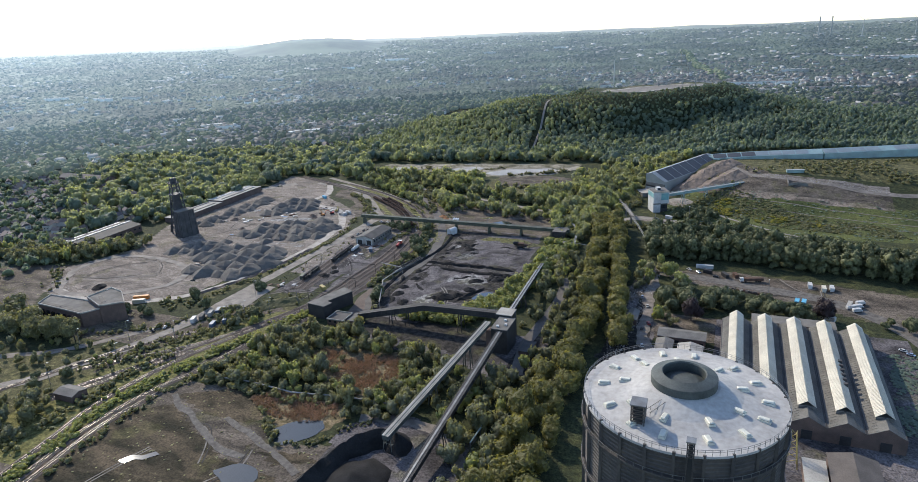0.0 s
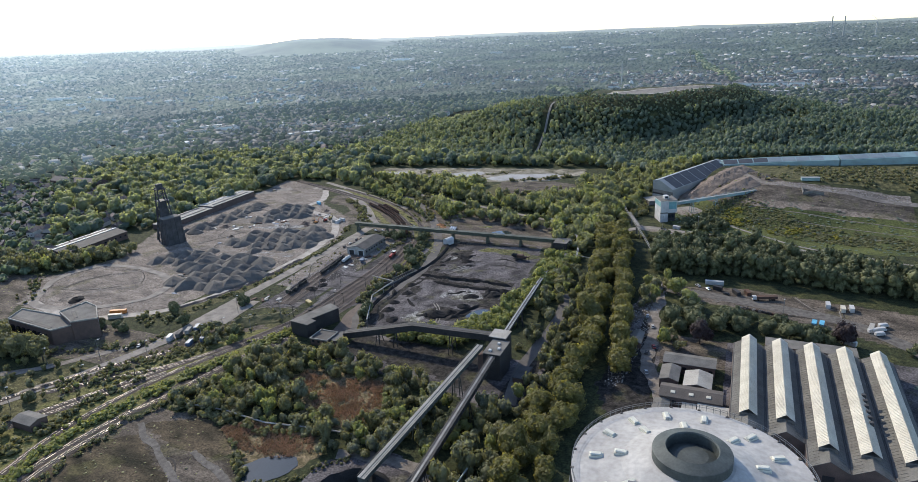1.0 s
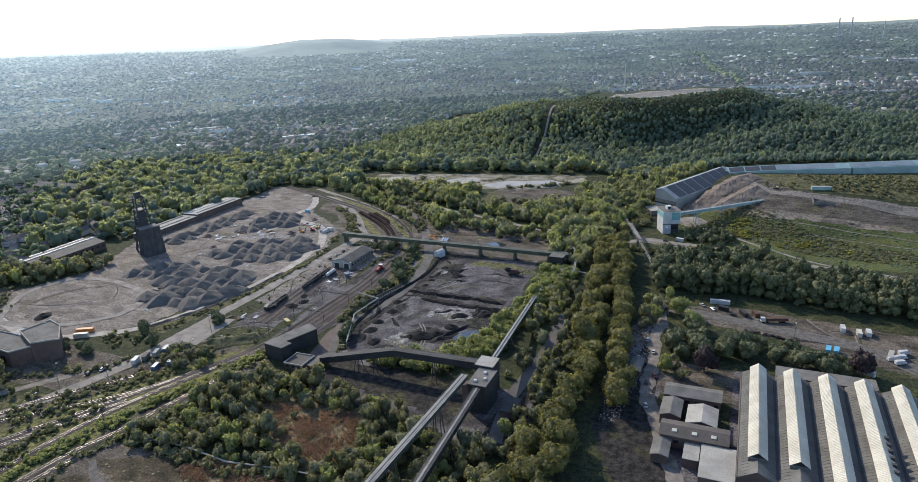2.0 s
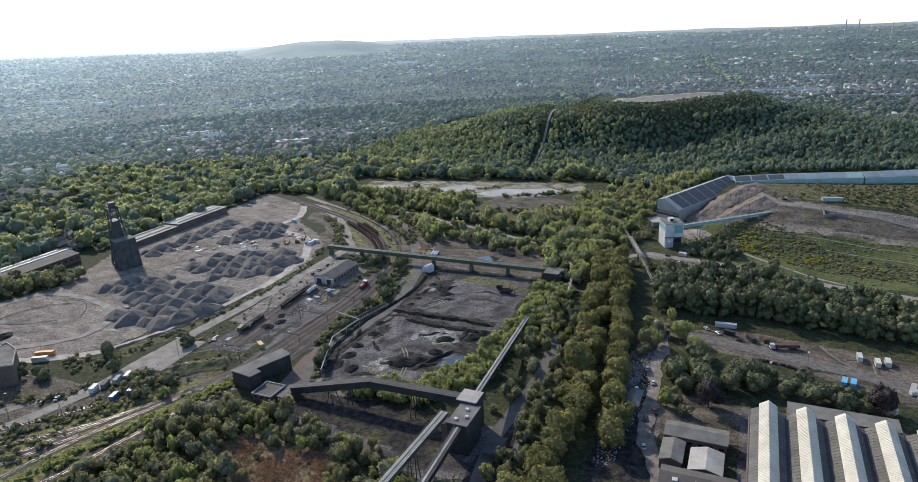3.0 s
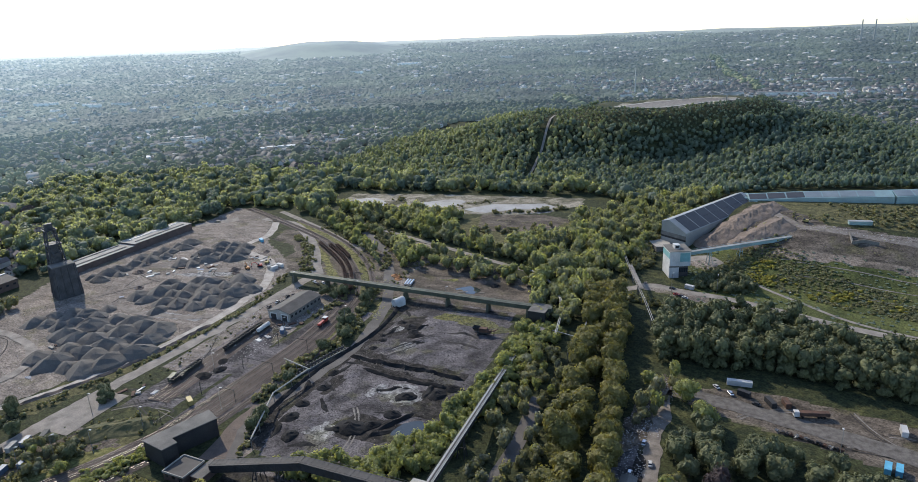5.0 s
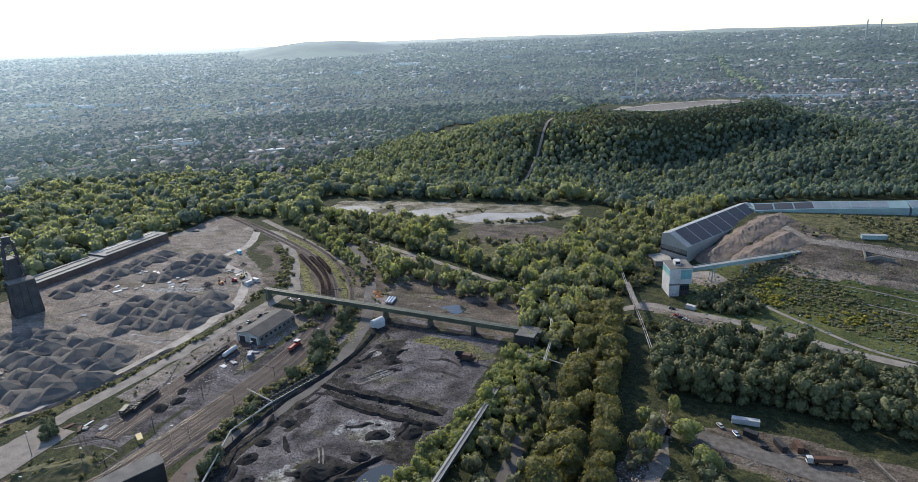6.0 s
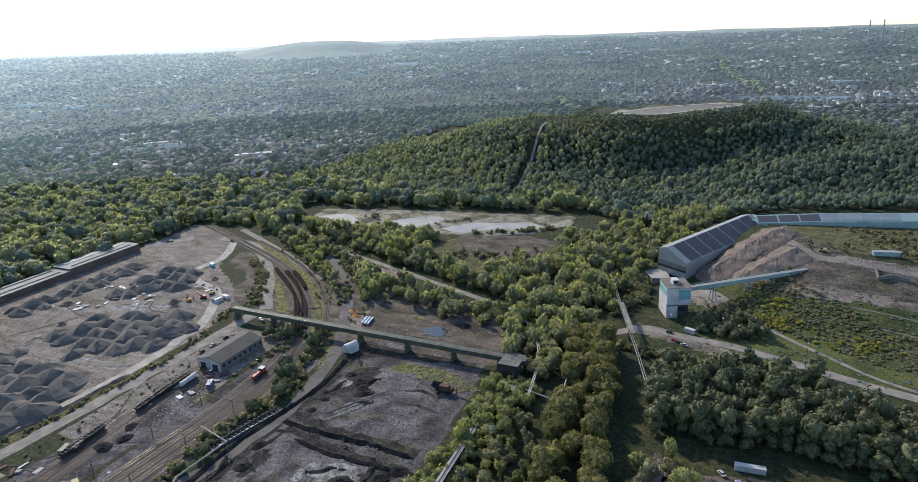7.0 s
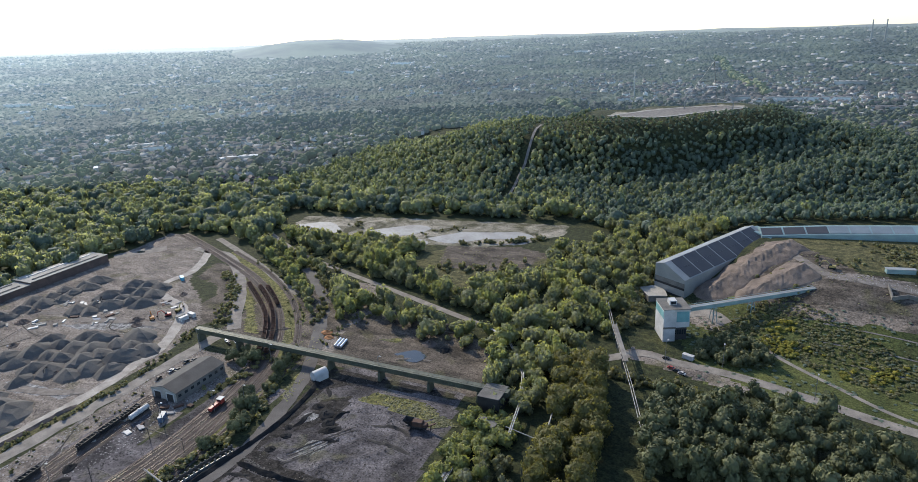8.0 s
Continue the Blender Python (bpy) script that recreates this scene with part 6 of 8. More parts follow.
for px in (-329, -298, -262, -231, -198, -168, -140):
    bm = bmesh.new()
    lo = [bm.verts.new(v) for v in ((px - 0.9, 526.2, -.3), (px + 0.9, 526.2, -.3), (px + 0.9, 531.8, -.3), (px - 0.9, 531.8, -.3))]
    hi = [bm.verts.new(v) for v in ((px - 0.5, 526.9, 5.6), (px + 0.5, 526.9, 5.6), (px + 0.5, 531.1, 5.6), (px - 0.5, 531.1, 5.6))]
    bm.faces.new(lo[::-1]), bm.faces.new(hi)
    for i in range(4):
        j = (i + 1) % 4
        bm.faces.new((lo[i], lo[j], hi[j], hi[i]))
    part("pier", bm, M_GREEN, gbr)
flat_block("drive_house", -137, -126, 520, 533, 8.5, M_DARKMETAL, M_GREYROOF, "dark drive house at the bridge's end", "building")
flat_block("belt_shed", -131, -122, 503, 510, 4.5, M_DARKMETAL, M_GREYROOF, "small dark shed among trees", "shed")
conveyor("boom_conveyor", (-134, 214, 7), (-123.5, 322, 15), 3.2, 2.2, "pale green steel conveyor boom sloping to the stockpile", M_DGREEN, M_PALEROOF, (0.02, 0.4, 0.75), M_DGREEN, 0.14)
conveyor("stockpile_conveyor", (-113, 190, 4), (-114.5, 316.5, 12), 3.2, 2.6, "dark grey covered stockpile conveyor", M_DARKMETAL, M_DARKROOF, (0.3, 0.7), M_STEEL, 0.3)
conveyor("lane_conveyor", (-117, 343.5, 13), (-129, 472, 1.5), 2.4, 2.0, "grey covered conveyor running down between trees", M_DARKMETAL, M_PALEMETAL, (0.3, 0.6, 0.85), M_DARKROOF, 0.3)
conveyor("dark_conveyor", (-122.6, 338, 12.8), (-173, 339, 11), 4.4, 3.6, "black covered conveyor gallery", M_DARKMETAL, M_DARKROOF, (0.5,))
conveyor("dark_conveyor", (-173, 339, 11), (-218, 332, 2), 4.4, 3.6, "black covered conveyor gallery sloping to the pump house", M_DARKMETAL, M_DARKROOF, (0.25, 0.5))
xt = thing("transfer_tower", "dark square conveyor transfer tower with flat roof", "tower")
part("wall", boxes((-120, -110.5, 317, 333, -.5, 15.5)), M_DARKMETAL, xt)
part("roof", boxes((-120.3, -110.2, 316.7, 333.2, 15.5, 15.9)), M_GREYROOF, xt)
part("roof_house", boxes((-122.5, -113, 333.4, 343, -.5, 16.8)), M_DARKMETAL, xt)
part("upper_roof", boxes((-122.8, -112.7, 333.3, 343.3, 16.8, 17.2)), M_PALEROOF, xt)
part("stair_tower", boxes((-124, -120.1, 319, 324, -.5, 13)), M_BRICK, xt, "brick stair tower")
for dx, dy in ((-117, 320), (-113, 323), (-115, 328.5)):
    part("roof_vent", boxes((dx - .7, dx + .7, dy - .7, dy + .7, 15.9, 16.8)), M_WHITE, xt)
flat_block("belt_kiosk", -104, -97, 318, 331, 3.2, M_BRICK, M_DARKROOF, "low brick kiosk beside the conveyor tower", "building")

# headframe
M_TOWER = mat("weathered_grey_steel", (0.085, 0.083, 0.085), 0.7, 0.2, col2=(0.05, 0.05, 0.052), scale=0.2, fine=1.5, bump=0.1)


def headframe():
    h = thing("winding_tower", "tall dark steel pit winding tower beside its pit house", "winding tower", at=pose(-487, 453, 0, 0, 0, -19.5))
    bm = bmesh.new()
    prism_taper(bm, 6.2, 8.8, 5.2, 7.8, -0.5, 25)
    house = part("pit_house", bm, M_TOWER, h)
    house.matrix_basis = pose(4.4, 0, 0)
    for k in range(4):
        u = -0.85 + k * 0.57
        for sy in (-1, 1):
            part("pilaster", beam(bmesh.new(), (4.4 + u * 6.2, sy * 8.95, -0.5), (4.4 + u * 5.2, sy * 7.95, 24.6), 0.7, 0.5), M_TOWER, h)
        part("pilaster", beam(bmesh.new(), (10.75, u * 8.8, -0.5), (9.75, u * 7.8, 24.6), 0.5, 0.7), M_TOWER, h)
    part("house_roof", boxes((-1.2, 10.0, -8.0, 8.0, 25, 25.6)), M_GREYROOF, h)
    bm = bmesh.new()
    prism_taper(bm, 4.2, 5.0, 2.2, 2.6, -0.5, 40)
    core = part("shaft_casing", bm, M_TOWER, h)
    core.matrix_basis = pose(-5.6, 0, 0)

    def side(z):
        return 6.2 - 3.6 * z / 52

    for sx in (-1, 1):
        for sy in (-1, 1):
            part("leg", beam(bmesh.new(), (-5.6 + sx * side(0), sy * side(0) * 1.15, -0.5), (-5.6 + sx * side(52), sy * side(52) * 1.15, 52), 0.9), M_TOWER, h)
    corners = ((-1, -1), (1, -1), (1, 1), (-1, 1))
    for z in (6.5, 13, 19.5, 26, 32.5, 39, 45.5, 52):
        for (sx, sy), (tx, ty) in zip(corners, corners[1:] + corners[:1]):
            e, f = side(z), side(z - 6.5)
            part("girder", beam(bmesh.new(), (-5.6 + sx * e, sy * e * 1.15, z), (-5.6 + tx * e, ty * e * 1.15, z), 0.5), M_TOWER, h)
            part("cross_brace", beam(bmesh.new(), (-5.6 + sx * e, sy * e * 1.15, z), (-5.6 + tx * f, ty * f * 1.15, z - 6.5), 0.35), M_TOWER, h)
    for z, e in ((39.5, 5.2), (50.5, 4.4)):
        part("platform", boxes((-5.6 - e, -5.6 + e, -e, e, z, z + 0.6)), M_TOWER, h)
    part("wheel_house", boxes((-7.4, -3.8, -2.5, 2.5, 51, 55.5)), M_TOWER, h)
    for sy in (-1, 1):
        part("strut", beam(bmesh.new(), (-20, sy * 5, 0), (-9, sy * 3, 34), 1.1), M_TOWER, h)
    part("strut_tie", beam(bmesh.new(), (-16.5, -4.4, 11), (-16.5, 4.4, 11), 0.6), M_TOWER, h)
    for k in (-1, 1):
        bm = bmesh.new()
        lathe(bm, [(2.6, -0.2), (3.0, -0.2), (3.0, 0.2), (2.6, 0.2), (2.6, -0.2)], 24)
        w = part("sheave_wheel", bm, M_STEEL, h)
        w.matrix_basis = pose(-5.6, k * 1.5, 47, 90, 0, 0)


def prism_taper(bm, a, b, c, d, z0, z1):
    lo = [bm.verts.new((x * a, y * b, z0)) for x, y in ((-1, -1), (1, -1), (1, 1), (-1, 1))]
    hi = [bm.verts.new((x * c, y * d, z1)) for x, y in ((-1, -1), (1, -1), (1, 1), (-1, 1))]
    bm.faces.new(lo[::-1]), bm.faces.new(hi)
    for i in range(4):
        j = (i + 1) % 4
        bm.faces.new((lo[i], lo[j], hi[j], hi[i]))


headframe()
ph = gable_block("pit_hall", -570, -541, 384, 450, 7, 2.2, M_BRICK, M_DARKROOF, "long dark-roofed pit hall with two light roof strips", "hall", windows=12)
for sx, sz in ((-555.5, 9.3), (-569.6, 7.1)):
    part("roof_strip", boxes((sx - 0.9, sx + 0.9, 384, 450, sz, sz + 0.5)), M_WHITE, ph, "pale glazed roof strip")
gable_block("long_block", -845, -756, 590, 606, 9, 4, M_BRICK, M_HOUSEROOF, "long dark-roofed brick block in the town", "building", along="x", windows=16)
flat_block("car_shed", -541, -522, 480, 545, 5, M_BRICK, M_PALEROOF, "long flat pale-roofed brick hall", "hall")
flat_block("car_shed", -543, -522, 545, 612, 6.5, M_BRICK, M_PALEROOF, "long flat pale-roofed brick hall", "hall")
for y0, y1, z in ((482, 543, 5.0), (547, 610, 6.5)):
    rl = thing("roof_light", "row of pale roof lights on the long hall", "roof light", "roof lights", at=pose(0, 0, 0))
    for x in (-537, -527):
        part("glazing_strip", boxes((x - 0.8, x + 0.8, y0 + 3, y1 - 3, z + 0.2, z + 0.75), bevel=0.1), M_WHITE if z > 6 and x < -530 else M_GREYROOF, rl)
lb = thing("engine_house", "brick engine house with stepped flat grey roofs and parapets", "building")
LOW = [(-449, 285), (-443, 271), (-396, 267.5), (-389, 279), (-394, 286)]
HIGH = [(-412, 286), (-409, 304), (-395, 300.5), (-377, 287), (-389, 277)]
for ring_, z in ((LOW, 10), (HIGH, 12.5)):
    part("wall", prism(bmesh.new(), ring_, -0.5, z), M_BRICK, lb)
    part("roof", prism(bmesh.new(), ring_, z, z + 0.35), M_GREYROOF, lb)
    for a, b in zip(ring_, ring_[1:] + ring_[:1]):
        part("parapet", beam(bmesh.new(), (*a, z + 0.7), (*b, z + 0.7), 0.5, 0.8), M_PALEROOF, lb)
# dark strips laid on top of the roofs in place of recesses
for a, b, z in (((-441, 274), (-422, 272.6), 10.35), ((-419, 272.4), (-400, 270.5), 10.35), ((-404, 290), (-392, 283), 12.85)):
    part("roof_recess", beam(bmesh.new(), (*a, z + 0.06), (*b, z + 0.06), 2.6, 0.16), M_DARKROOF, lb)
for k in range(7):
    part("window", boxes((-440 + k * 6, -437.4 + k * 6, 269.6 - k * 0.45, 270.8 - k * 0.45, 3, 7)), M_GLASS, lb)
gable_block("track_hut", -330, -316, 197, 206, 4, 1.2, M_BRICK, M_GREYROOF, "small trackside hut with grey roof", "hut", along="x")

# ski hall and tower
def ski_hall():
    h = thing("ski_hall", "long pale indoor ski hall with dark solar panels on its roof", "hall")
    a, b = Vector((-71, 690, 0)), Vector((-20, 776, 0))
    d = (b - a).normalized()
    s = Vector((d.y, -d.x, 0))
    W = 12.0

    def at(p, off, z):
        return (p.x + s.x * off, p.y + s.y * off, z)
    lo, hi = [], []
    prof = [(-W, 0, 0), (-W, 21.5, 26), (-5, 23.5, 28.5), (W, 15.5, 20.5), (W, 0, 0)]
    bm = bmesh.new()
    lo = [bm.verts.new(at(a, o, z - (2 if z == 0 else 0))) for o, z, _ in prof]
    hi = [bm.verts.new(at(b, o, z2 - (2 if z2 == 0 else 0))) for o, _, z2 in prof]
    bm.faces.new(lo), bm.faces.new(hi[::-1])
    for i in range(4):
        bm.faces.new((lo[i], lo[i + 1], hi[i + 1], hi[i]))
    part("body", bm, M_PALEMETAL, h)
    for z0, z1, m in ((0, 4.0, M_DARKMETAL), (4.0, 8.4, M_PALEMETAL), (8.4, 10.0, M_DARKMETAL), (10.0, 13.2, M_GREYROOF)):
        bm = bmesh.new()
        f = a - d * 0.25
        prism(bm, [at(f, -W, 0)[:2], at(f, W, 0)[:2], at(f + d * 0.3, W, 0)[:2], at(f + d * 0.3, -W, 0)[:2]], z0 - (2 if z0 == 0 else 0), z1 - 0.05)
        part("facade_band", bm, m, h)
    for i in range(7):
        u0, u1 = 0.06 + i * 0.13, 0.06 + (i + 1) * 0.13 - 0.012
        for j in range(2):
            v0, v1 = 0.03 + j * 0.47, 0.03 + (j + 1) * 0.47 - 0.01
            bm = bmesh.new()
            q = []
            for u, v in ((u0, v0), (u1, v0), (u1, v1), (u0, v1)):
                p = a + (b - a) * u
                off = -5 + (W + 5) * v
                zr, ze = 23.5 + 5 * u, 15.5 + 5 * u
                q.append(at(p, off, zr + (ze - zr) * v + 0.12))
            slab(bm, q, 0.12)
            part("solar_panel", bm, M_SOLAR, h)
    c = [Vector((-20, 777, 0)), Vector((24, 786, 0)), Vector((90, 797, 0)), Vector((200, 830, 0)), Vector((330, 860, 0))]
    for i in range(len(c) - 1):
        p, q = c[i], c[i + 1]
        dd = (q - p).normalized()
        ss = Vector((dd.y, -dd.x, 0))
        bm = bmesh.new()
        pr = [(-11, -4), (-11, 4.2), (0, 7.4), (11, 4.2), (11, -4)]
        g0, g1 = 20.5 + i * 2.6, 20.5 + (i + 1) * 2.6
        l1 = [bm.verts.new((p.x + ss.x * o, p.y + ss.y * o, g0 + z)) for o, z in pr]
        l2 = [bm.verts.new((q.x + ss.x * o, q.y + ss.y * o, g1 + z)) for o, z in pr]
        bm.faces.new(l1), bm.faces.new(l2[::-1])
        for k in range(4):
            bm.faces.new((l1[k], l1[k + 1], l2[k + 1], l2[k]))
        part("upper_section", bm, M_TEALPALE, h)
        n = max(1, int((q - p).length / 13))
        for k in range(n):
            if i and k % 5 == 4:
                continue
            quad = []
            for u, v in (((k + .04) / n, .12), ((k + .96) / n, .12), ((k + .96) / n, .9), ((k + .04) / n, .9)):
                e = p + (q - p) * u
                quad.append((e.x + ss.x * 11 * v, e.y + ss.y * 11 * v, g0 + (g1 - g0) * u + 7.4 - 3.2 * v + 0.12))
            bm = bmesh.new()
            slab(bm, quad, 0.12)
            part("solar_panel", bm, M_SOLARPALE if i else M_SOLAR, h)
    for p, z in ((b + Vector((6, -3, 0)), 27.4), (b + Vector((17, 1, 0)), 26.4)):
        bm = bmesh.new()
        lo = [bm.verts.new((p.x + d.x * e + s.x * o, p.y + d.y * e + s.y * o, z - 12)) for e, o in ((-7, -13), (7, -13), (9, 13), (-5, 13))]
        hi = [bm.verts.new((p.x + d.x * e + s.x * o, p.y + d.y * e + s.y * o, z2)) for e, o, z2 in ((-7, -13, z), (7, -13, z - 1), (9, 13, z - 6), (-5, 13, z - 5))]
        bm.faces.new(hi)
        for k in range(4):
            bm.faces.new((lo[k], lo[(k + 1) % 4], hi[(k + 1) % 4], hi[k]))
        part("bend_section", bm, M_TEALPALE, h)
    return h


M_SOLARPALE = mat("grey_roof_panel", (0.23, 0.26, 0.262), 0.4, 0.1, col2=(0.17, 0.195, 0.2), scale=0.1, bump=0, spec=0.4)
M_TEALPALE = mat("pale_teal_sheet", (0.26, 0.37, 0.36), 0.5, 0.1, col2=(0.21, 0.27, 0.265), scale=0.1, bump=0.05)
ski_hall()
en = thing("entrance_block", "low entrance block with tan flat roof before the ski hall", "building")
part("wall", prism(bmesh.new(), [(-90, 690), (-82, 677), (-71, 681), (-73, 688), (-78, 699)], -1, 4.6), M_GREYROOF, en)
part("roof", prism(bmesh.new(), [(-90.4, 690), (-82.1, 676.6), (-70.6, 680.8), (-72.8, 688.2), (-77.8, 699.5)], 4.6, 5.0), M_PALEROOF, en)
hw = thing("retaining_wall", "pale concrete retaining wall on top of the heap", "wall")
for a, b in (((54, 688), (62, 692)), ((62, 692), (71, 690)), ((54, 688), (53, 700))):
    part("panel", beam(bmesh.new(), (*a, ground_z(*a) + 1.0), (*b, ground_z(*b) + 1.0), 0.8, 2.6), M_GREYROOF, hw)
hb = thing("site_cabin", "low pale teal cabin on top of the heap", "cabin", at=pose(61, 719, ground_z(61, 719), 0, 0, 12))
part("body", boxes((-8, 8, -1.8, 1.8, -1, 2.6)), M_TEALPALE, hb)
part("roof", boxes((-8.3, 8.3, -2.1, 2.1, 2.6, 2.8)), M_PALEMETAL, hb)
wt = thing("white_tower", "white concrete tower with teal bands below the ski hall", "tower", at=pose(-65, 624, 0, 0, 0, 25))
part("shaft", boxes((0, 7.0, 0, 16, -1, 20)), M_WHITE, wt)
part("upper_block", boxes((7.0, 15.2, 0.6, 15.4, 8.5, 20)), M_WHITE, wt)
part("base_block", boxes((7.0, 14.2, 2, 14.5, -1, 8.5)), M_DARKROOF, wt, "dark recessed base with windows")
for k in range(5):
    part("window", boxes((7.4 + k * 1.35, 8.4 + k * 1.35, 1.9, 2.05, 3.5, 6.5)), M_GLASS, wt)
part("roof", boxes((-0.3, 15.5, -0.3, 16.3, 20, 20.4)), M_GREYROOF, wt)
part("teal_band", boxes((-0.12, 0.02, 0.3, 15.7, 14.5, 18.8)), M_TEAL, wt, "teal glazed band")
part("teal_band", boxes((7.6, 14.6, 0.5, 0.62, 12.0, 18.5)), M_TEAL, wt, "teal glazed band")
part("grey_band", boxes((-0.1, 7.1, -0.1, 0.0, 8.0, 9.2)), M_GREYROOF, wt)
part("roof_box", boxes((5, 9.0, 6, 11, 20.4, 23.0)), M_WHITE, wt)
part("roof_opening", boxes((5.6, 8.4, 5.9, 6.02, 20.8, 22.6)), M_GLASS, wt)
conveyor("teal_gallery", (-54, 648, 11.0), (14, 692, 15.6), 2.8, 2.4, "pale teal enclosed walkway climbing the heap", M_TEALPALE, M_PALEMETAL, (0.2, 0.5))



def stones(name, polys, n, r0, r1, material, label, flat=0.6, seed=1):
    """Small angular lumps strewn over an area, joined."""
    g = np.random.default_rng(seed)
    rows = []
    for p in polys:
        px, py = [q[0] for q in p], [q[1] for q in p]
        x, y = g.uniform(min(px), max(px), n), g.uniform(min(py), max(py), n)
        k = inside(p, x, y) & (waves(x, y, 9.0, 0.3 * seed) + g.uniform(-.8, .8, n) > 0.1)
        rows.append(rows_at(x[k], y[k], r0, r1, g, (flat * 0.6, flat * 1.3)))
    return stuff(name, T_OCT, np.concatenate(rows), material, label, "rubble")


stones("rubble", ZONES["gravel"][:1] + ZONES["gravel"][2:4] + ZONES["dirt"][4:5], 3600, 0.15, 0.45, M_STONE, "broken pale rock strewn over the yard", 0.7, 1)
stones("dark_rubble", ZONES["gravel"][:1] + ZONES["coal"][:3], 2600, 0.15, 0.45, M_COAL, "dark lumps strewn over yard and sidings", 0.6, 2)
stones("coal_lump", ZONES["coal"][:1], 7000, 0.12, 0.4, M_SOOT, "black lumps of coal churned up in the yard", 0.6, 6)
stones("slate_lump", ZONES["coal"][:1], 4000, 0.12, 0.4, M_PILE, "grey lumps of slate churned up in the coal yard", 0.5, 7)
stones("pale_litter", ZONES["gravel"][:1] + ZONES["dirt"][4:5], 1300, 0.15, 0.5, M_PALEROOF, "pale broken concrete strewn over the yards", 0.4, 9)
stones("bank_rubble", [[(-222, 449), (-200, 444), (-146, 440), (-146, 433), (-190, 438), (-216, 442)]], 2600, 0.25, 0.7, M_PILE, "grey rubble between two coal banks", 0.6, 12)
stones("weed_tuft", ZONES["verge"] + ZONES["dirt"][6:10] + ZONES["turf"][:5] + ZONES["dirt"][11:], 1100, 0.25, 0.8, M_LEAF, "tufts of weeds on bare ground", 0.6, 3)
stones("grass_tuft", ZONES["slope"] + ZONES["turf"][6:7], 5000, 0.5, 1.6, M_WOOD, "tussocks of rough grass on the heap", 0.5, 4)

# ---- railway ----
def offset_line(points, off, step=3.0):
    line = curve_through(points, step)
    out = []
    for i, p in enumerate(line):
        d = (line[min(i + 1, len(line) - 1)] - line[max(i - 1, 0)]).normalized()
        out.append((p + Vector((-d.y, d.x, 0)) * off, d))
    return out


def track(points, off, label="rail track on dark ballast with dull rails", steel=None):
    """One track: a ballast bed, sleepers and two rails."""
    line = offset_line(points, off)
    t = thing("rail_track", label, "rail track", "rail tracks of the works")
    bm = bmesh.new()
    prev = None
    for p, d in line:
        s = Vector((-d.y, d.x, 0))
        row = [bm.verts.new(p + s * w + Vector((0, 0, z))) for w, z in ((-2.4, 0.05), (-1.6, 0.32), (1.6, 0.32), (2.4, 0.05))]
        if prev:
            for k in range(3):
                bm.faces.new((prev[k], prev[k + 1], row[k + 1], row[k]))
        prev = row
    part("ballast_bed", bm, M_BALLAST, t)
    for g in (-0.75, 0.75):
        bm = bmesh.new()
        prev = None
        for p, d in line:
            s = Vector((-d.y, d.x, 0))
            row = [bm.verts.new(p + s * (g + w) + Vector((0, 0, z))) for w, z in ((-0.08, 0.40), (-0.05, 0.58), (0.05, 0.58), (0.08, 0.40))]
            if prev:
                for k in range(3):
                    bm.faces.new((prev[k], prev[k + 1], row[k + 1], row[k]))
            prev = row
        part("rail", bm, steel or M_RAIL, t)
    V, F = [], []
    acc = 0.0
    for (p, d), (q, _) in zip(line, line[1:]):
        n = max(1, int((q - p).length / 0.75))
        for i in range(n):
            c = p + (q - p) * i / n
            s = Vector((-d.y, d.x, 0))
            k = len(V)
            for a, b in ((-1.3, -.13), (1.3, -.13), (1.3, .13), (-1.3, .13)):
                V.append((*(c + s * a + d * b).xy, 0.42))
            for a, b in ((-1.3, -.16), (1.3, -.16), (1.3, .16), (-1.3, .16)):
                V.append((*(c + s * a + d * b).xy, 0.3))
            F += [(k, k + 1, k + 2, k + 3), (k, k + 4, k + 5, k + 1), (k + 2, k + 6, k + 7, k + 3)]
    o = new("sleeper_course", mesh_from("sleeper_course", V, F, M_SLEEPER))
    o.parent = t
    o["kind"] = "stuff"
    return line


LINE_A = [(-291, 120), (-294, 143), (-298, 170), (-303, 198), (-302, 225), (-297, 252), (-290, 275), (-279, 302), (-268, 329), (-262, 350), (-260, 391), (-259, 455), (-272, 517), (-308, 571), (-365, 617), (-440, 655), (-520, 690)]
LINE_C = [(-281, 120), (-284, 148), (-287, 167), (-288.5, 184), (-287.5, 201), (-284, 222), (-277, 243), (-273, 263), (-271, 274), (-267, 292), (-261, 307), (-253, 327)]
LINE_B = [(-372, 192), (-357, 222), (-341, 253), (-328, 268), (-316, 284), (-306, 296)]
LINE_E = [(-292, 366), (-294, 390), (-298, 428), (-301, 470)]
LINE_D = [(-338, 196), (-328, 215), (-321, 229), (-314, 241), (-307.5, 255), (-301, 267), (-293, 283), (-285.5, 299), (-278.5, 314), (-272, 331), (-266.5, 350), (-264.6, 380), (-264, 420)]
WORN = "rail track on dark ballast with bright worn rails"
track(LINE_A[:10], 0, WORN, M_RAILWORN)
a_line = track(LINE_A[9:], 0)
a2_line = track(LINE_A[9:], -4.6)
track(LINE_A[9:13], -9.2)
track(LINE_A[9:16], -15.5)
a5_line = track(LINE_A[9:15], 4.8)
track(LINE_C, 0, WORN, M_RAILWORN), track(LINE_C[:6], -5.6, WORN, M_RAILWORN)
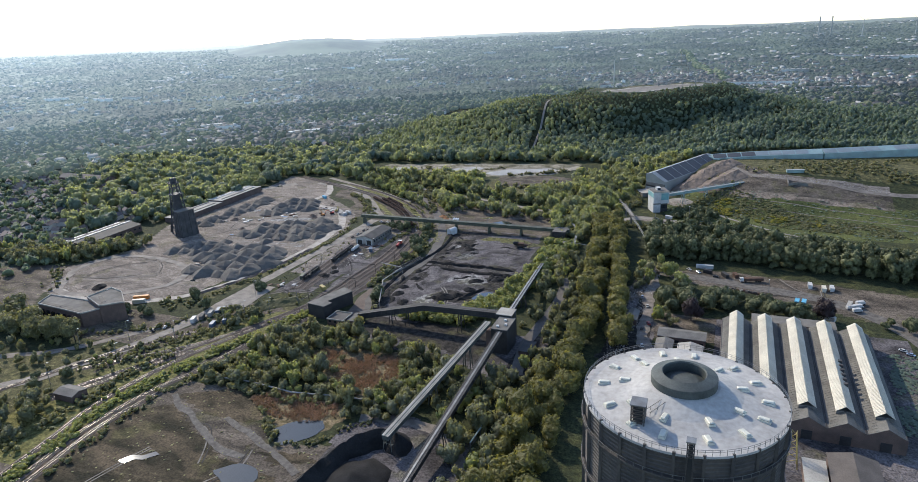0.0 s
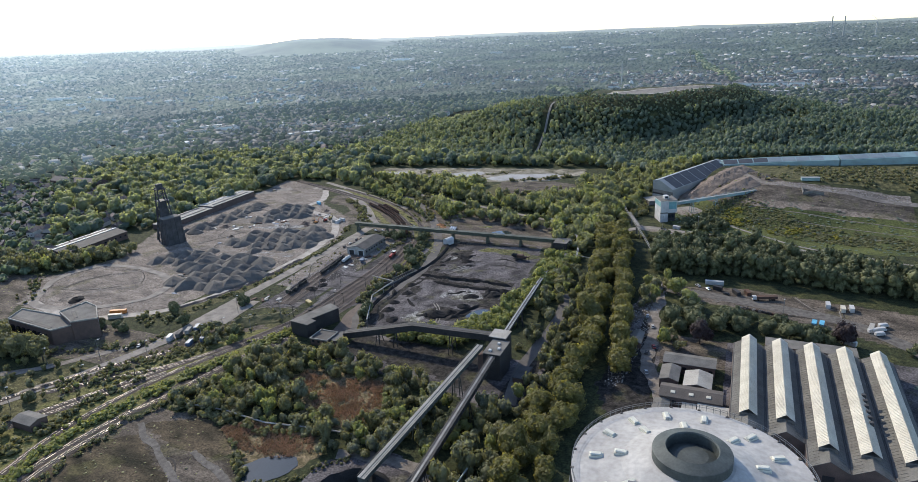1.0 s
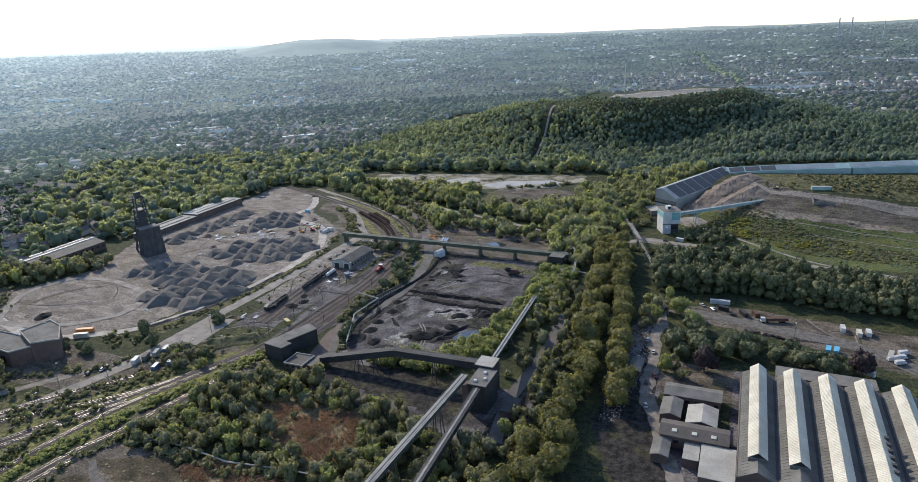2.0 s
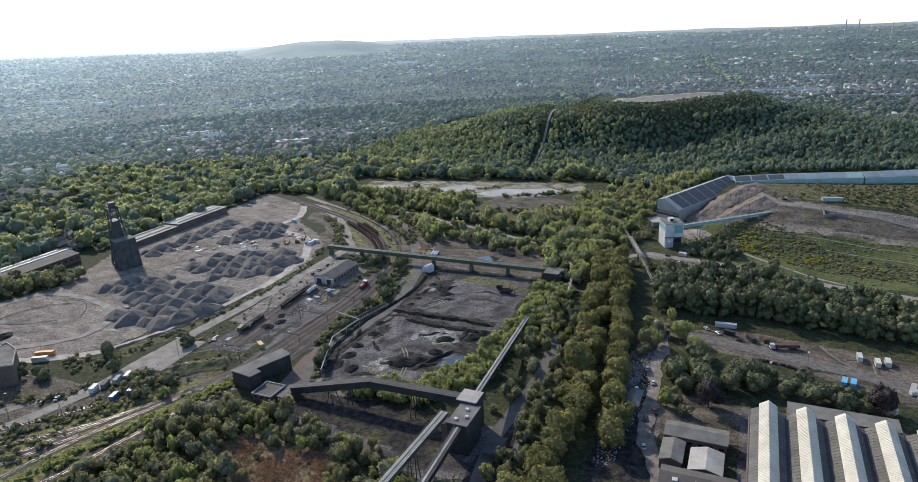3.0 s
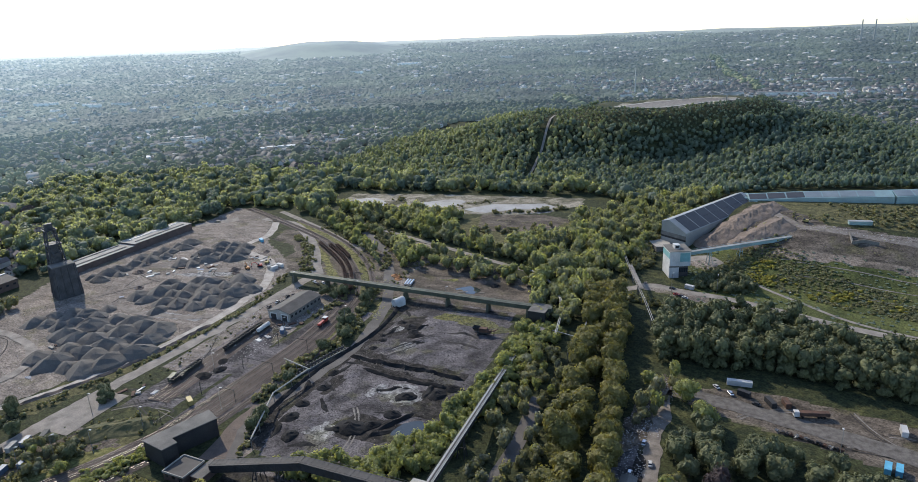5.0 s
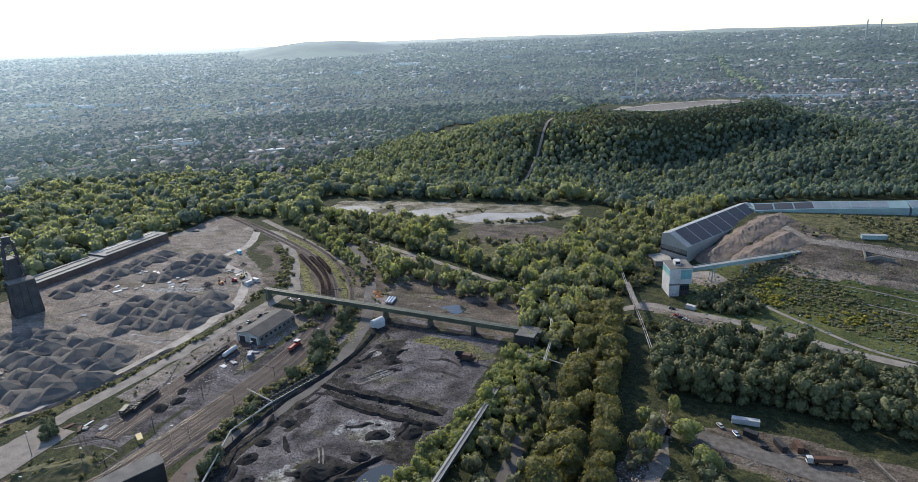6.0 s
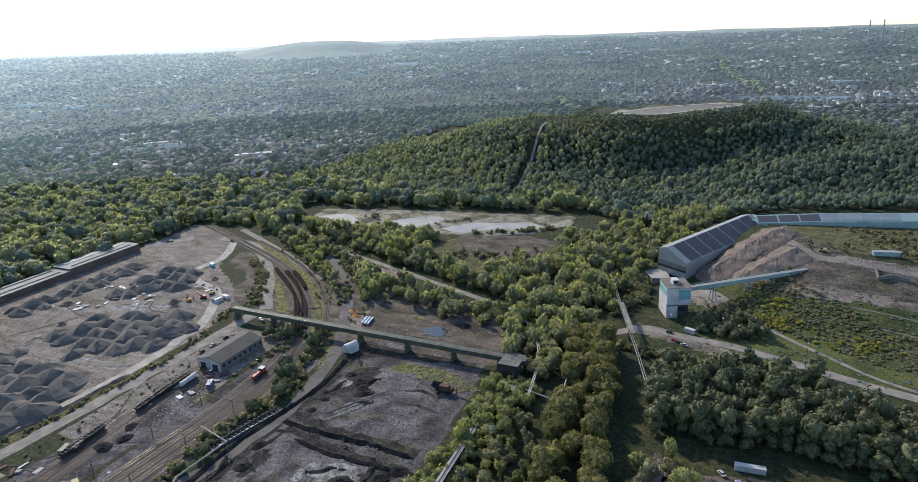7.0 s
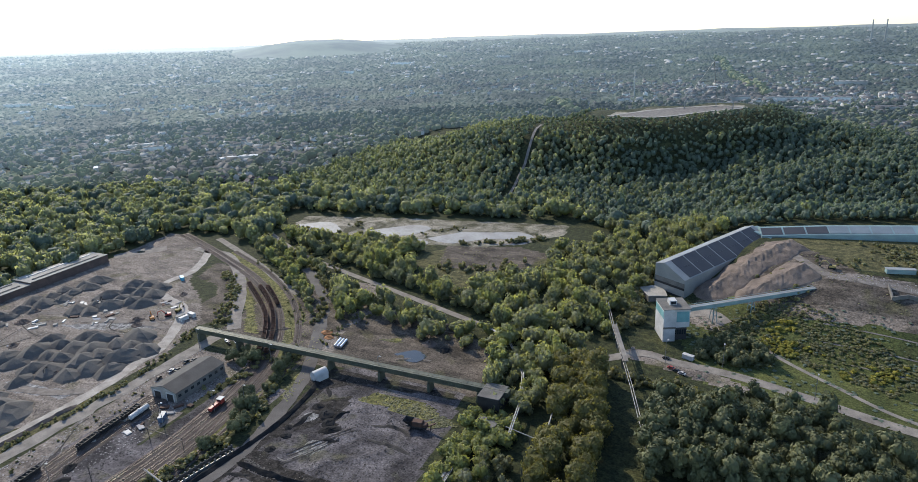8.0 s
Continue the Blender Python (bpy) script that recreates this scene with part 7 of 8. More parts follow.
track(LINE_B, 0, WORN, M_RAILWORN)
b_line = track(LINE_E, 0)
b2_line = track(LINE_E, 4.6)
b3_line = track(LINE_E, -5.0)
track(LINE_D[:8], 0, WORN, M_RAILWORN), track(LINE_D[7:], 0), track(LINE_D[:6], -5.0, WORN, M_RAILWORN)
track([(-348, 224), (-338, 234), (-326.5, 245), (-309, 263), (-300, 273.5), (-292, 287)], 0, WORN, M_RAILWORN)


def wagon_kind(name, label, colour, load, hop=True):
    w = thing(name, label, "wagon", "goods wagons")
    part("frame", boxes((-1.3, 1.3, -6, 6, 1.0, 1.35)), M_DARKMETAL, w)
    bm = bmesh.new()
    if hop:
        lo = [bm.verts.new(v) for v in ((-1.1, -5.2, 1.35), (1.1, -5.2, 1.35), (1.1, 5.2, 1.35), (-1.1, 5.2, 1.35))]
        hi = [bm.verts.new(v) for v in ((-1.45, -5.8, 3.2), (1.45, -5.8, 3.2), (1.45, 5.8, 3.2), (-1.45, 5.8, 3.2))]
        it = [bm.verts.new(v) for v in ((-1.3, -5.6, 3.2), (1.3, -5.6, 3.2), (1.3, 5.6, 3.2), (-1.3, 5.6, 3.2))]
        ib = [bm.verts.new(v) for v in ((-1.0, -5.1, 2.4), (1.0, -5.1, 2.4), (1.0, 5.1, 2.4), (-1.0, 5.1, 2.4))]
        for i in range(4):
            j = (i + 1) % 4
            bm.faces.new((lo[i], lo[j], hi[j], hi[i])), bm.faces.new((hi[i], hi[j], it[j], it[i])), bm.faces.new((it[i], it[j], ib[j], ib[i]))
        bm.faces.new(ib)
    else:
        tube(bm, (0, -5.6, 2.5), (0, 5.6, 2.5), 1.35, 16)
    part("body", bm, colour, w)
    if hop:
        for k in (-4, -2, 0, 2, 4):
            part("stake", boxes((-1.5, 1.5, k - .1, k + .1, 1.6, 3.22)), colour, w)
    else:
        part("dome", tube(bmesh.new(), (0, 0, 3.6), (0, 0, 4.1), 0.5, 12), colour, w)
    for y in (-4.6, -2.8, 2.8, 4.6):
        bm = bmesh.new()
        for x in (-0.75, 0.75):
            tube(bm, (x - .07, y, 0.98), (x + .07, y, 0.98), 0.42, 12)
        tube(bm, (-0.7, y, 0.98), (0.7, y, 0.98), 0.08, 6)
        part("wheelset", bm, M_DARKMETAL, w)
    return w


def set_on(kind, line, start, count, gap=12.6):
    """Stand vehicles one behind another on a line, from the first place past start metres on."""
    run, need, made = 0.0, start, 0
    for (p, d), (q, _) in zip(line, line[1:]):
        seg = (q - p).length
        while run + seg >= need and made < count:
            c = p + (q - p) * ((need - run) / seg)
            copy_thing(kind, pose(c.x, c.y, 0.02, 0, 0, math.degrees(math.atan2(d.y, d.x)) - 90))
            made, need = made + 1, need + gap
        run += seg


M_RUST = mat("rusty_brown_steel", (0.14, 0.075, 0.05), 0.85, 0.1, col2=(0.07, 0.045, 0.035), scale=0.4, bump=0.1)
M_BLUE = mat("blue_paint", (0.10, 0.15, 0.22), 0.5, col2=(0.07, 0.10, 0.15), scale=0.4, bump=0)
M_LIGHTBLUE = mat("light_blue_paint", (0.13, 0.42, 0.58), 0.45, col2=(0.10, 0.33, 0.47), scale=0.4, bump=0)
M_RED = mat("red_paint", (0.42, 0.07, 0.05), 0.45, col2=(0.3, 0.05, 0.04), scale=0.4, bump=0)
M_ORANGE = mat("orange_paint", (0.55, 0.22, 0.06), 0.6, col2=(0.42, 0.17, 0.05), scale=0.4, bump=0)
M_YELLOW = mat("yellow_paint", (0.4, 0.31, 0.11), 0.6, col2=(0.3, 0.23, 0.08), scale=0.4, bump=0)
M_RUBBER = mat("tyre_rubber", (0.02, 0.02, 0.02), 0.9)
M_SILVER = mat("bare_silver_steel", (0.6, 0.62, 0.65), 0.3, 0.8, col2=(0.45, 0.46, 0.48), scale=0.4, bump=0)
M_SPOIL = mat("bare_spoil", (0.215, 0.165, 0.13), 0.95, col2=(0.11, 0.086, 0.069), scale=0.18, fine=1.8, bump=0.8)
M_DRYGRASS = mat("dry_grass", (0.135, 0.118, 0.055), 0.95, col2=(0.05, 0.055, 0.024), scale=0.25, fine=2.5, bump=0.8)
M_ORANGESAND = mat("orange_sand", (0.42, 0.2, 0.085), 0.95, col2=(0.3, 0.14, 0.06), scale=0.3, fine=2.0, bump=0.4)
M_EARTH = mat("brown_earth", (0.16, 0.12, 0.095), 0.95, col2=(0.10, 0.078, 0.065), scale=0.15, fine=1.5, bump=0.6)

hopper = wagon_kind("hopper_wagon", "rusty brown open hopper wagon standing in a siding", M_RUST, None)
black = wagon_kind("open_wagon", "black open goods wagon standing in a siding", M_DARKMETAL, None)
tanker = wagon_kind("tank_wagon", "white tank wagon beside the workshop", M_WHITE, None, False)
set_on(hopper, a5_line, 180, 10)
set_on(hopper, a_line, 186, 9)
set_on(hopper, a2_line, 262, 3)
set_on(black, b_line, 62, 3)
set_on(black, b2_line, 22, 2)
set_on(tanker, b3_line, 88, 1)
for k in (hopper, black, tanker):
    for o in (*k.children_recursive, k):
        bpy.data.objects.remove(o)
loco = thing("shunting_locomotive", "red shunting locomotive with a pale cab roof", "locomotive", at=pose(-262.4, 474, 0.02, 0, 0, 6))
part("frame", boxes((-1.4, 1.4, -6, 6, 1.0, 1.5)), M_DARKMETAL, loco)
part("hood", boxes((-1.0, 1.0, -5.6, 1.6, 1.5, 3.1), bevel=0.15), M_RED, loco)
part("cab", boxes((-1.45, 1.45, 1.7, 4.6, 1.5, 4.0), bevel=0.1), M_RED, loco)
part("cab_roof", boxes((-1.6, 1.6, 1.5, 4.8, 4.0, 4.2)), M_WHITE, loco)
part("windscreen", boxes((-1.2, 1.2, 1.62, 1.72, 2.9, 3.7)), M_GLASS, loco)
for y in (-4, -1.4, 1.4, 4):
    part("wheelset", tube(bmesh.new(), (-0.8, y, 1.0), (0.8, y, 1.0), 0.45, 14), M_DARKMETAL, loco)


# ---- piles and banks ----
def pile_mesh(seed, r, h, ridge=0.0, steps=16, rings=7, power=1.0, rough=0.12):
    """A dumped pile: straight flanks at the angle of repose, a blunt top, lumpy feet."""
    rng = random.Random(seed)
    V, F = [(0, 0, h)], []
    o = rng.uniform(0, 100)
    for i in range(1, rings + 1):
        u = i / rings
        for k in range(steps):
            a = 2 * math.pi * k / steps
            nz = noise.noise((math.cos(a) * 1.6 + o, math.sin(a) * 1.6, u * 2))
            rr = r * u * (1 + 0.3 * nz)
            z = h * (1 - u ** 1.03) ** power * (1 + rough * noise.noise((math.cos(a) * 3 + o, math.sin(a) * 3, u * 4)))
            V.append((rr * math.cos(a) + ridge * r * math.cos(a) * abs(math.cos(a)) * 0.6, rr * math.sin(a), z if i < rings else -0.4))
    for k in range(steps):
        F.append((0, 1 + k, 1 + (k + 1) % steps))
    for i in range(rings - 1):
        for k in range(steps):
            a, b = 1 + i * steps + k, 1 + i * steps + (k + 1) % steps
            F.append((a, a + steps, b + steps, b))
    return V, F


PILES = [mesh_from("rock_mound", *pile_mesh(k, 8.8, 6.4, ridge=0.3, steps=8, rings=4, rough=0.08), M_PILE) for k in range(6)]
prng = np.random.default_rng(21)
pr = random.Random(5)
for poly, sp, s0, s1 in (([(-402, 368), (-424, 412), (-400, 440), (-352, 440), (-343, 410), (-350, 372), (-376, 360)], 14.0, 0.95, 1.3),
                         ([(-432, 458), (-424, 505), (-368, 522), (-350, 514), (-350, 472), (-390, 452)], 13.6, 0.9, 1.2),
                         ([(-458, 520), (-456, 585), (-424, 598), (-405, 560)], 12.5, 0.8, 1.05),
                         ([(-455, 398), (-462, 428), (-430, 446), (-412, 432), (-425, 400)], 11, 0.7, 1.1),
                         ([(-500, 470), (-505, 560), (-490, 600), (-475, 560), (-480, 480)], 12.0, 0.6, 1.0)):
    x, y = scatter(poly, sp, prng, 0.15)
    for px, py in zip(x, y):
        ob = new("rock_mound", pr.choice(PILES))
        s = pr.uniform(s0 * 0.85, s1)
        ob.matrix_basis = pose(px, py, 0, 0, 0, pr.uniform(0, 360)) @ Matrix.Diagonal((s * 1.2, s * 1.08, s * 0.84, 1))
        tagged(ob, "grey pile of crushed rock dumped on the yard", "rock pile", "rock piles")
COALS = [mesh_from("coal_mound", *pile_mesh(40 + k, 5.0, 2.2, rough=0.3, steps=14, rings=5), M_COAL) for k in range(4)]
for px, py, s in ((-451, 325, 1.6), (-206, 489, 1.3), (-196, 479, 1.3), (-201, 484, 1.0), (-214, 494, .9), (-213.5, 468, .7), (-213, 457, .8), (-217, 474, .6), (-168, 416, 1.4), (-154, 424, 1.5), (-149, 432, 1.2), (-167, 400, 1.2), (-180, 383, 2.0), (-172, 388, 1.2), (-215, 409, 1.0), (-214, 379, 1.3), (-204, 367, 1.2), (-216, 392, 1.0), (-219, 424, .9), (-180, 570, .9), (-288, 395, 1.2), (-284, 404, 1.0), (-290, 412, .9)):
    ob = new("coal_mound", pr.choice(COALS))
    ob.matrix_basis = pose(px, py, 0, 0, 0, pr.uniform(0, 360)) @ Matrix.Diagonal((s * 0.95, s * 0.75, s * 0.75, 1))
    tagged(ob, "low black heap of spilled coal", "coal pile", "coal piles")
SANDS = [mesh_from("sand_mound", *pile_mesh(70 + k, 3.6, 2.0, rough=0.3, steps=14), M_ORANGESAND) for k in range(2)]
for px, py, s in ((-260, 565, 1.0), (-255, 560, 0.8)):
    ob = new("sand_mound", pr.choice(SANDS))
    ob.matrix_basis = pose(px, py, 0, 0, 0, pr.uniform(0, 360)) @ Matrix.Diagonal((s * 1.2, s, s, 1))
    tagged(ob, "small heap of orange sand beside the yard road", "sand heap", "sand heaps")
EARTHS = [mesh_from("earth_pile", *pile_mesh(60 + k, 4.0, 2.0, rough=0.8, steps=14), M_EARTH) for k in range(3)]
for px, py, s in ((-278, 586, .7), (-385, 470, 1.1), (-378, 466, 1.0), (-392, 474, .8), (-400, 580, .9), (-440, 480, .9), (-470, 505, 1.2), (-480, 520, 1.0), (-192, 574, 1.1), (-395, 535, 1.2), (-389, 530, .9), (-290, 560, .6)):
    ob = new("earth_pile", pr.choice(EARTHS))
    ob.matrix_basis = pose(px, py, 0, 0, 0, pr.uniform(0, 360)) @ Matrix.Diagonal((s * 1.2, s, s, 1))
    tagged(ob, "small mound of brown earth and rubble", "earth mound", "earth mounds")


def bank(name, points, width, h, material, label, rough=0.5):
    """A long ridge with uneven crest and feet."""
    line = offset_line(points, 0, 1.6)
    V, F = [], []
    n = 14
    for i, (p, d) in enumerate(line):
        s = Vector((-d.y, d.x, 0))
        end = smooth01(min(1, i / 4.5, (len(line) - 1 - i) / 4.5))
        wide = width * (0.35 + 0.65 * end)
        for k in range(n + 1):
            u = k / n * 2 - 1
            q = p + s * u * wide / 2 * (1 + 0.4 * noise.noise((p.x * .1, p.y * .1, u)))
            z = h * (1 - abs(u)) ** 0.9 * end * (1 + rough * (noise.noise((q.x * .18, q.y * .18, 1)) + 0.6 * noise.noise((q.x * .5, q.y * .5, 4))))
            V.append((q.x, q.y, ground_z(q.x, q.y) + (z if abs(u) < 1 else -0.3)))
        if i:
            for k in range(n):
                a = (i - 1) * (n + 1) + k
                F.append((a, a + 1, a + n + 2, a + n + 1))
    return tagged(new(name, mesh_from(name, V, F, material)), label, "bank")


bank("coal_bank", [(-222, 444), (-195, 442.5), (-170, 443), (-146, 442)], 3.6, 1.6, M_COAL, "black coal bank across the yard")
bank("coal_bank", [(-206, 434), (-185, 431), (-165, 431), (-147, 431)], 3.2, 1.4, M_COAL, "black coal bank across the yard")
bank("coal_bank", [(-168, 384), (-162, 395), (-156, 406)], 4.0, 1.3, M_COAL, "black coal bank beside the puddle")
bank("grass_mound", [(-304, 326), (-292, 338), (-276, 350)], 17, 3.2, M_DRYGRASS, "low mound overgrown with dry grass", 0.4)
cr = random.Random(17)
for x, y, a, ln, w, h in ((-212, 362, 1.7, 16, 5, 1.2), (-222, 398, 1.5, 18, 5, 1.3), (-217, 422, 1.9, 14, 5, 1.2), (-221, 436, 0.3, 12, 5, 1.4), (-192, 378, 0.3, 20, 6, 1.6), (-170, 376, 0.7, 18, 6, 1.5), (-198, 390, 2.2, 14, 5, 1.2), (-176, 398, 0.2, 16, 4, 0.9), (-216, 474, 1.2, 15, 5, 1.4),
                            (-203, 484, 0.6, 14, 5, 1.3), (-213, 502, 2.6, 14, 4, 1.1), (-196, 472, 0.1, 10, 4, 0.9), (-160, 418, 1.3, 16, 6, 1.5), (-150, 432, 0.2, 10, 6, 1.6), (-186, 416, 0.5, 18, 4, 0.7), (-206, 408, 2.4, 14, 4, 0.8), (-180, 490, 0.15, 24, 3, 0.6), (-176, 480, 0.12, 26, 3, 0.6), (-200, 360, 0.4, 14, 5, 1.0)):
    pts = []
    for k in range(4):
        pts.append((x, y))
        a += cr.uniform(-.5, .5)
        x, y = x + math.cos(a) * ln / 3, y + math.sin(a) * ln / 3
    bank("coal_ridge", pts, w * 0.9, h * 0.7, M_COAL if h > 0.65 else M_SOOT, "black ridge of pushed-up coal in the yard", 1.3)
bank("yard_bank", [(-217, 348), (-227, 375), (-230, 420), (-224, 468), (-226, 500), (-232, 520)], 4, 1.5, M_COAL, "dark bank along the edge of the coal yard")
bank("coal_stockpile", [(-158, 165), (-155, 192), (-151, 210), (-144, 220), (-134, 222), (-126, 214)], 13, 6.5, M_COAL, "steep black coal stockpile under the conveyor boom", 0.15)
V, F = pile_mesh(77, 17, 5.0)
ob = new("coal_cone", mesh_from("coal_cone", V, F, M_COAL, True))
ob.matrix_basis = pose(-138, 192, 0)
tagged(ob, "dull black cone of stockpiled coal", "coal pile")
bank("spoil_mound", [(-50, 684), (-38, 700), (-24, 718), (-6, 742), (4, 756)], 28, 4.5, M_SPOIL, "bare brown spoil mound beside the ski hall", 0.35)
bank("spoil_mound", [(-28, 680), (-12, 692), (4, 708), (12, 716)], 26, 4.0, M_SPOIL, "bare grey-brown spoil mound on the heap", 0.25)
bank("gravel_berm", [(-362, 335), (-347, 370), (-339, 405), (-336, 450)], 4, 1.2, M_EARTH, "low earth berm along the haul road")

WETSPOTS = [(-431, 315, 2.2, 1.5), (-406, 381, 2.4, 1.2), (-386, 357, 1.8, 1.6), (-432, 447, 2.6, 1.8), (-441, 479, 2.2, 1.4), (-424, 527, 2.4, 1.6), (-438, 462, 1.8, 1.2), (-516, 640, 3.0, 1.5)]
# oval test track and tracks in the dirt
strip("oval_track", [(-485, 318), (-507, 350), (-495, 386), (-440, 388), (-405, 370), (-400, 342), (-430, 316), (-470, 308), (-485, 318)], 6, M_TRACKDIRT, "pale oval dirt track in the yard", "path", lift=0.26, wob=0.5)
strip("dirt_track", [(-269, 222), (-258, 214), (-249, 211), (-232, 202), (-212, 192), (-196, 190)], 3.6, M_GREYTRACK, "pale dirt track over bare ground", "path", wob=0.5)
strip("dirt_track", [(-226, 213), (-215, 209), (-203, 205), (-191, 200), (-177, 194), (-165, 188)], 3.4, M_GREYTRACK, "pale dirt track by the pond", "path", wob=0.5)
strip("dirt_track", [(-430, 450), (-400, 446), (-360, 452), (-345, 460)], 6, M_DIRTTRACK, "pale haul track between rock piles", "path", wob=0.5)
strip("dirt_track", [(-440, 520), (-400, 532), (-365, 535)], 6, M_DIRTTRACK, "pale haul track between rock piles", "path", wob=0.5)
strip("dirt_track", [(-160, 234), (-146, 238), (-117, 236), (-103, 222), (-93, 208)], 7, M_DIRTTRACK, "dusty track under the conveyors", "path", wob=0.4)
strip("heap_road", [(-10, 752), (2, 735), (14, 716), (26, 706), (50, 702), (90, 696), (140, 690), (240, 700)], 6, M_DIRTTRACK, "pale dirt road on top of the heap", "path", wob=0.3)
for y0 in (628, 645, 660):
    strip("terrace_path", [(18 if y0 > 640 else 30, y0), (70, y0 - 6), (140, y0 - 14), (260, y0 - 20)], 1.0, M_DIRTTRACK, "narrow terrace line on the slope", "path", wob=0.5)
strip("concrete_pad", [(-319, 326), (-320, 342), (-321, 364)], 20, M_TRACKDIRT, "pale concrete pad beside the road", "pavement", lift=0.2, wob=0.1)
strip("yard_pad", [(-225, 339), (-230, 360), (-233, 384)], 15, M_EARTH, "brown trodden yard beside the screening house", "pavement", lift=0.12, wob=0.2)
strip("works_lane", [(-46, 470), (-44, 430), (-42, 400), (-40, 360), (-30, 330), (-20, 300), (-14, 270)], 7, M_DIRTTRACK, "worn dusty works lane between buildings", "road", wob=0.7)
for px, py, pr_, st in WETSPOTS:
    pond("wet_patch", [(px - pr_ * st, py - pr_ * .4), (px - pr_ * .2, py - pr_), (px + pr_ * st, py - pr_ * .1), (px + pr_ * .5, py + pr_ * .8), (px - pr_ * .6, py + pr_ * .7)], "shallow bright puddle on trodden gravel", z=ground_z(px, py) + 0.25)
pond("yard_puddle", [(-152, 380), (-144, 387), (-146, 398), (-151, 400), (-158, 395), (-159, 384)], "shallow puddle in the coal yard")
pond("yard_puddle", [(-206, 556), (-196, 564), (-186, 558), (-192, 550)], "shallow blue puddle in the coal yard")


# wheel tracks pressed into the yards
wr = random.Random(44)
for x0, x1, y0, y1, n, ln in ((-212, -152, 366, 425, 1, 34), (-210, -155, 456, 505, 2, 34), (-228, -185, 545, 592, 2, 26), (-500, -410, 325, 380, 5, 50), (-470, -350, 445, 456, 4, 60), (-480, -370, 522, 560, 7, 45), (-470, -440, 440, 510, 4, 40), (-315, -280, 350, 450, 6, 40), (-268, -180, 140, 200, 7, 40), (-20, 60, 452, 474, 6, 40)):
    for k in range(n):
        x, y, a = wr.uniform(x0, x1), wr.uniform(y0, y1), wr.uniform(0, 6.28)
        bend = wr.uniform(-0.03, 0.03)
        pts = []
        for i in range(6):
            pts.append((min(max(x, x0 - 4), x1 + 4), min(max(y, y0 - 4), y1 + 4)))
            x, y, a = x + math.cos(a) * ln / 5, y + math.sin(a) * ln / 5, a + bend * ln / 5
        pts = [p for i, p in enumerate(pts) if i == 0 or math.dist(p, pts[i - 1]) > 2]
        if len(pts) < 3:
            continue
        for off in (-0.95, 0.95):
            side = [(p.x, p.y) for p, _ in offset_line(pts, off, 3.0)]
            strip("wheel_track", side, 0.75, M_SILT if wr.random() < 0.6 else M_SOOT, "wheel rut pressed into the dusty yard", "path", lift=0.12, step=3.0, wob=0.6)


# ---- pipes, fences, masts ----
def pipe_run(name, points, z, r, material, label, category="pipeline", posts=0, n=1, gap=0.9):
    t = thing(name, label, category)
    pts = [Vector((*p, z)) for p in points]
    for i in range(n):
        bm = bmesh.new()
        for a, b in zip(pts, pts[1:]):
            s = Vector((-(b - a).y, (b - a).x, 0)).normalized() * (i - (n - 1) / 2) * gap
            tube(bm, a + s, b + s, r, 8)
        part("pipe", bm, material, t)
    for a, b in zip(pts, pts[1:]):
        if posts:
            k = max(1, int((b - a).length / posts))
            for j in range(k):
                c = a + (b - a) * j / k
                part("support", boxes((c.x - .15, c.x + .15, c.y - .15, c.y + .15, ground_z(c.x, c.y) - .3, c.z)), M_STEEL, t)
    return t


pipe_run("marsh_pipeline", [(-262, 241), (-234, 243), (-206, 241), (-176, 246), (-146, 248)], 2.2, 0.4, M_PALEROOF, "white insulated pipeline crossing the marsh", posts=9)
pipe_run("lane_pipeline", [(-98, 227), (-97, 250), (-83, 249)], 5, 0.4, M_PALEGREEN, "pale pipe bridge among trees", posts=10)
pipe_run("wood_pipeline", [(-107, 662), (-92, 617), (-70, 556), (-53, 505)], 8, 0.2, M_STEEL, "pair of grey pipes on tall supports over the wood", posts=16, n=2, gap=1.1)
pb = thing("pipe_bridge", "pale steel pipe bridge over the access road", "pipe bridge")
part("deck", beam(bmesh.new(), (-92, 619, 9), (-77, 578, 9), 2.4, 0.4), M_TRACKDIRT, pb)
for s in (-0.95, 0.95):
    part("rail", beam(bmesh.new(), (-92 + s, 619, 10.3), (-77 + s, 578, 10.3), 0.1), M_STEEL, pb)
for c in ((-88, 608), (-80, 586)):
    part("support", boxes((c[0] - .6, c[0] + .6, c[1] - .4, c[1] + .4, -.3, 8.9)), M_STEEL, pb)
pipe_run("belt_pipeline", [(-162, 597), (-147, 587), (-134, 569), (-125, 552), (-117.5, 526), (-113, 498)], 5, 0.3, M_PALEMETAL, "pale narrow pipe run in the trees", posts=12, n=2)
pipe_run("wood_pipeline", [(-100, 480), (-97, 500), (-101, 530)], 6, 0.35, M_PALEMETAL, "short pale pipe between trees", posts=14)
pipe_run("cross_pipe", [(-117, 506), (-92, 500)], 5, 0.25, M_PALEMETAL, "thin pale pipe crossing the wood", posts=12)
pipe_run("yard_pipe_bridge", [(-214, 352), (-231, 388), (-229, 415), (-250, 420)], 5.5, 0.4, M_PALEROOF, "pale overhead pipe along the coal yard", posts=10)


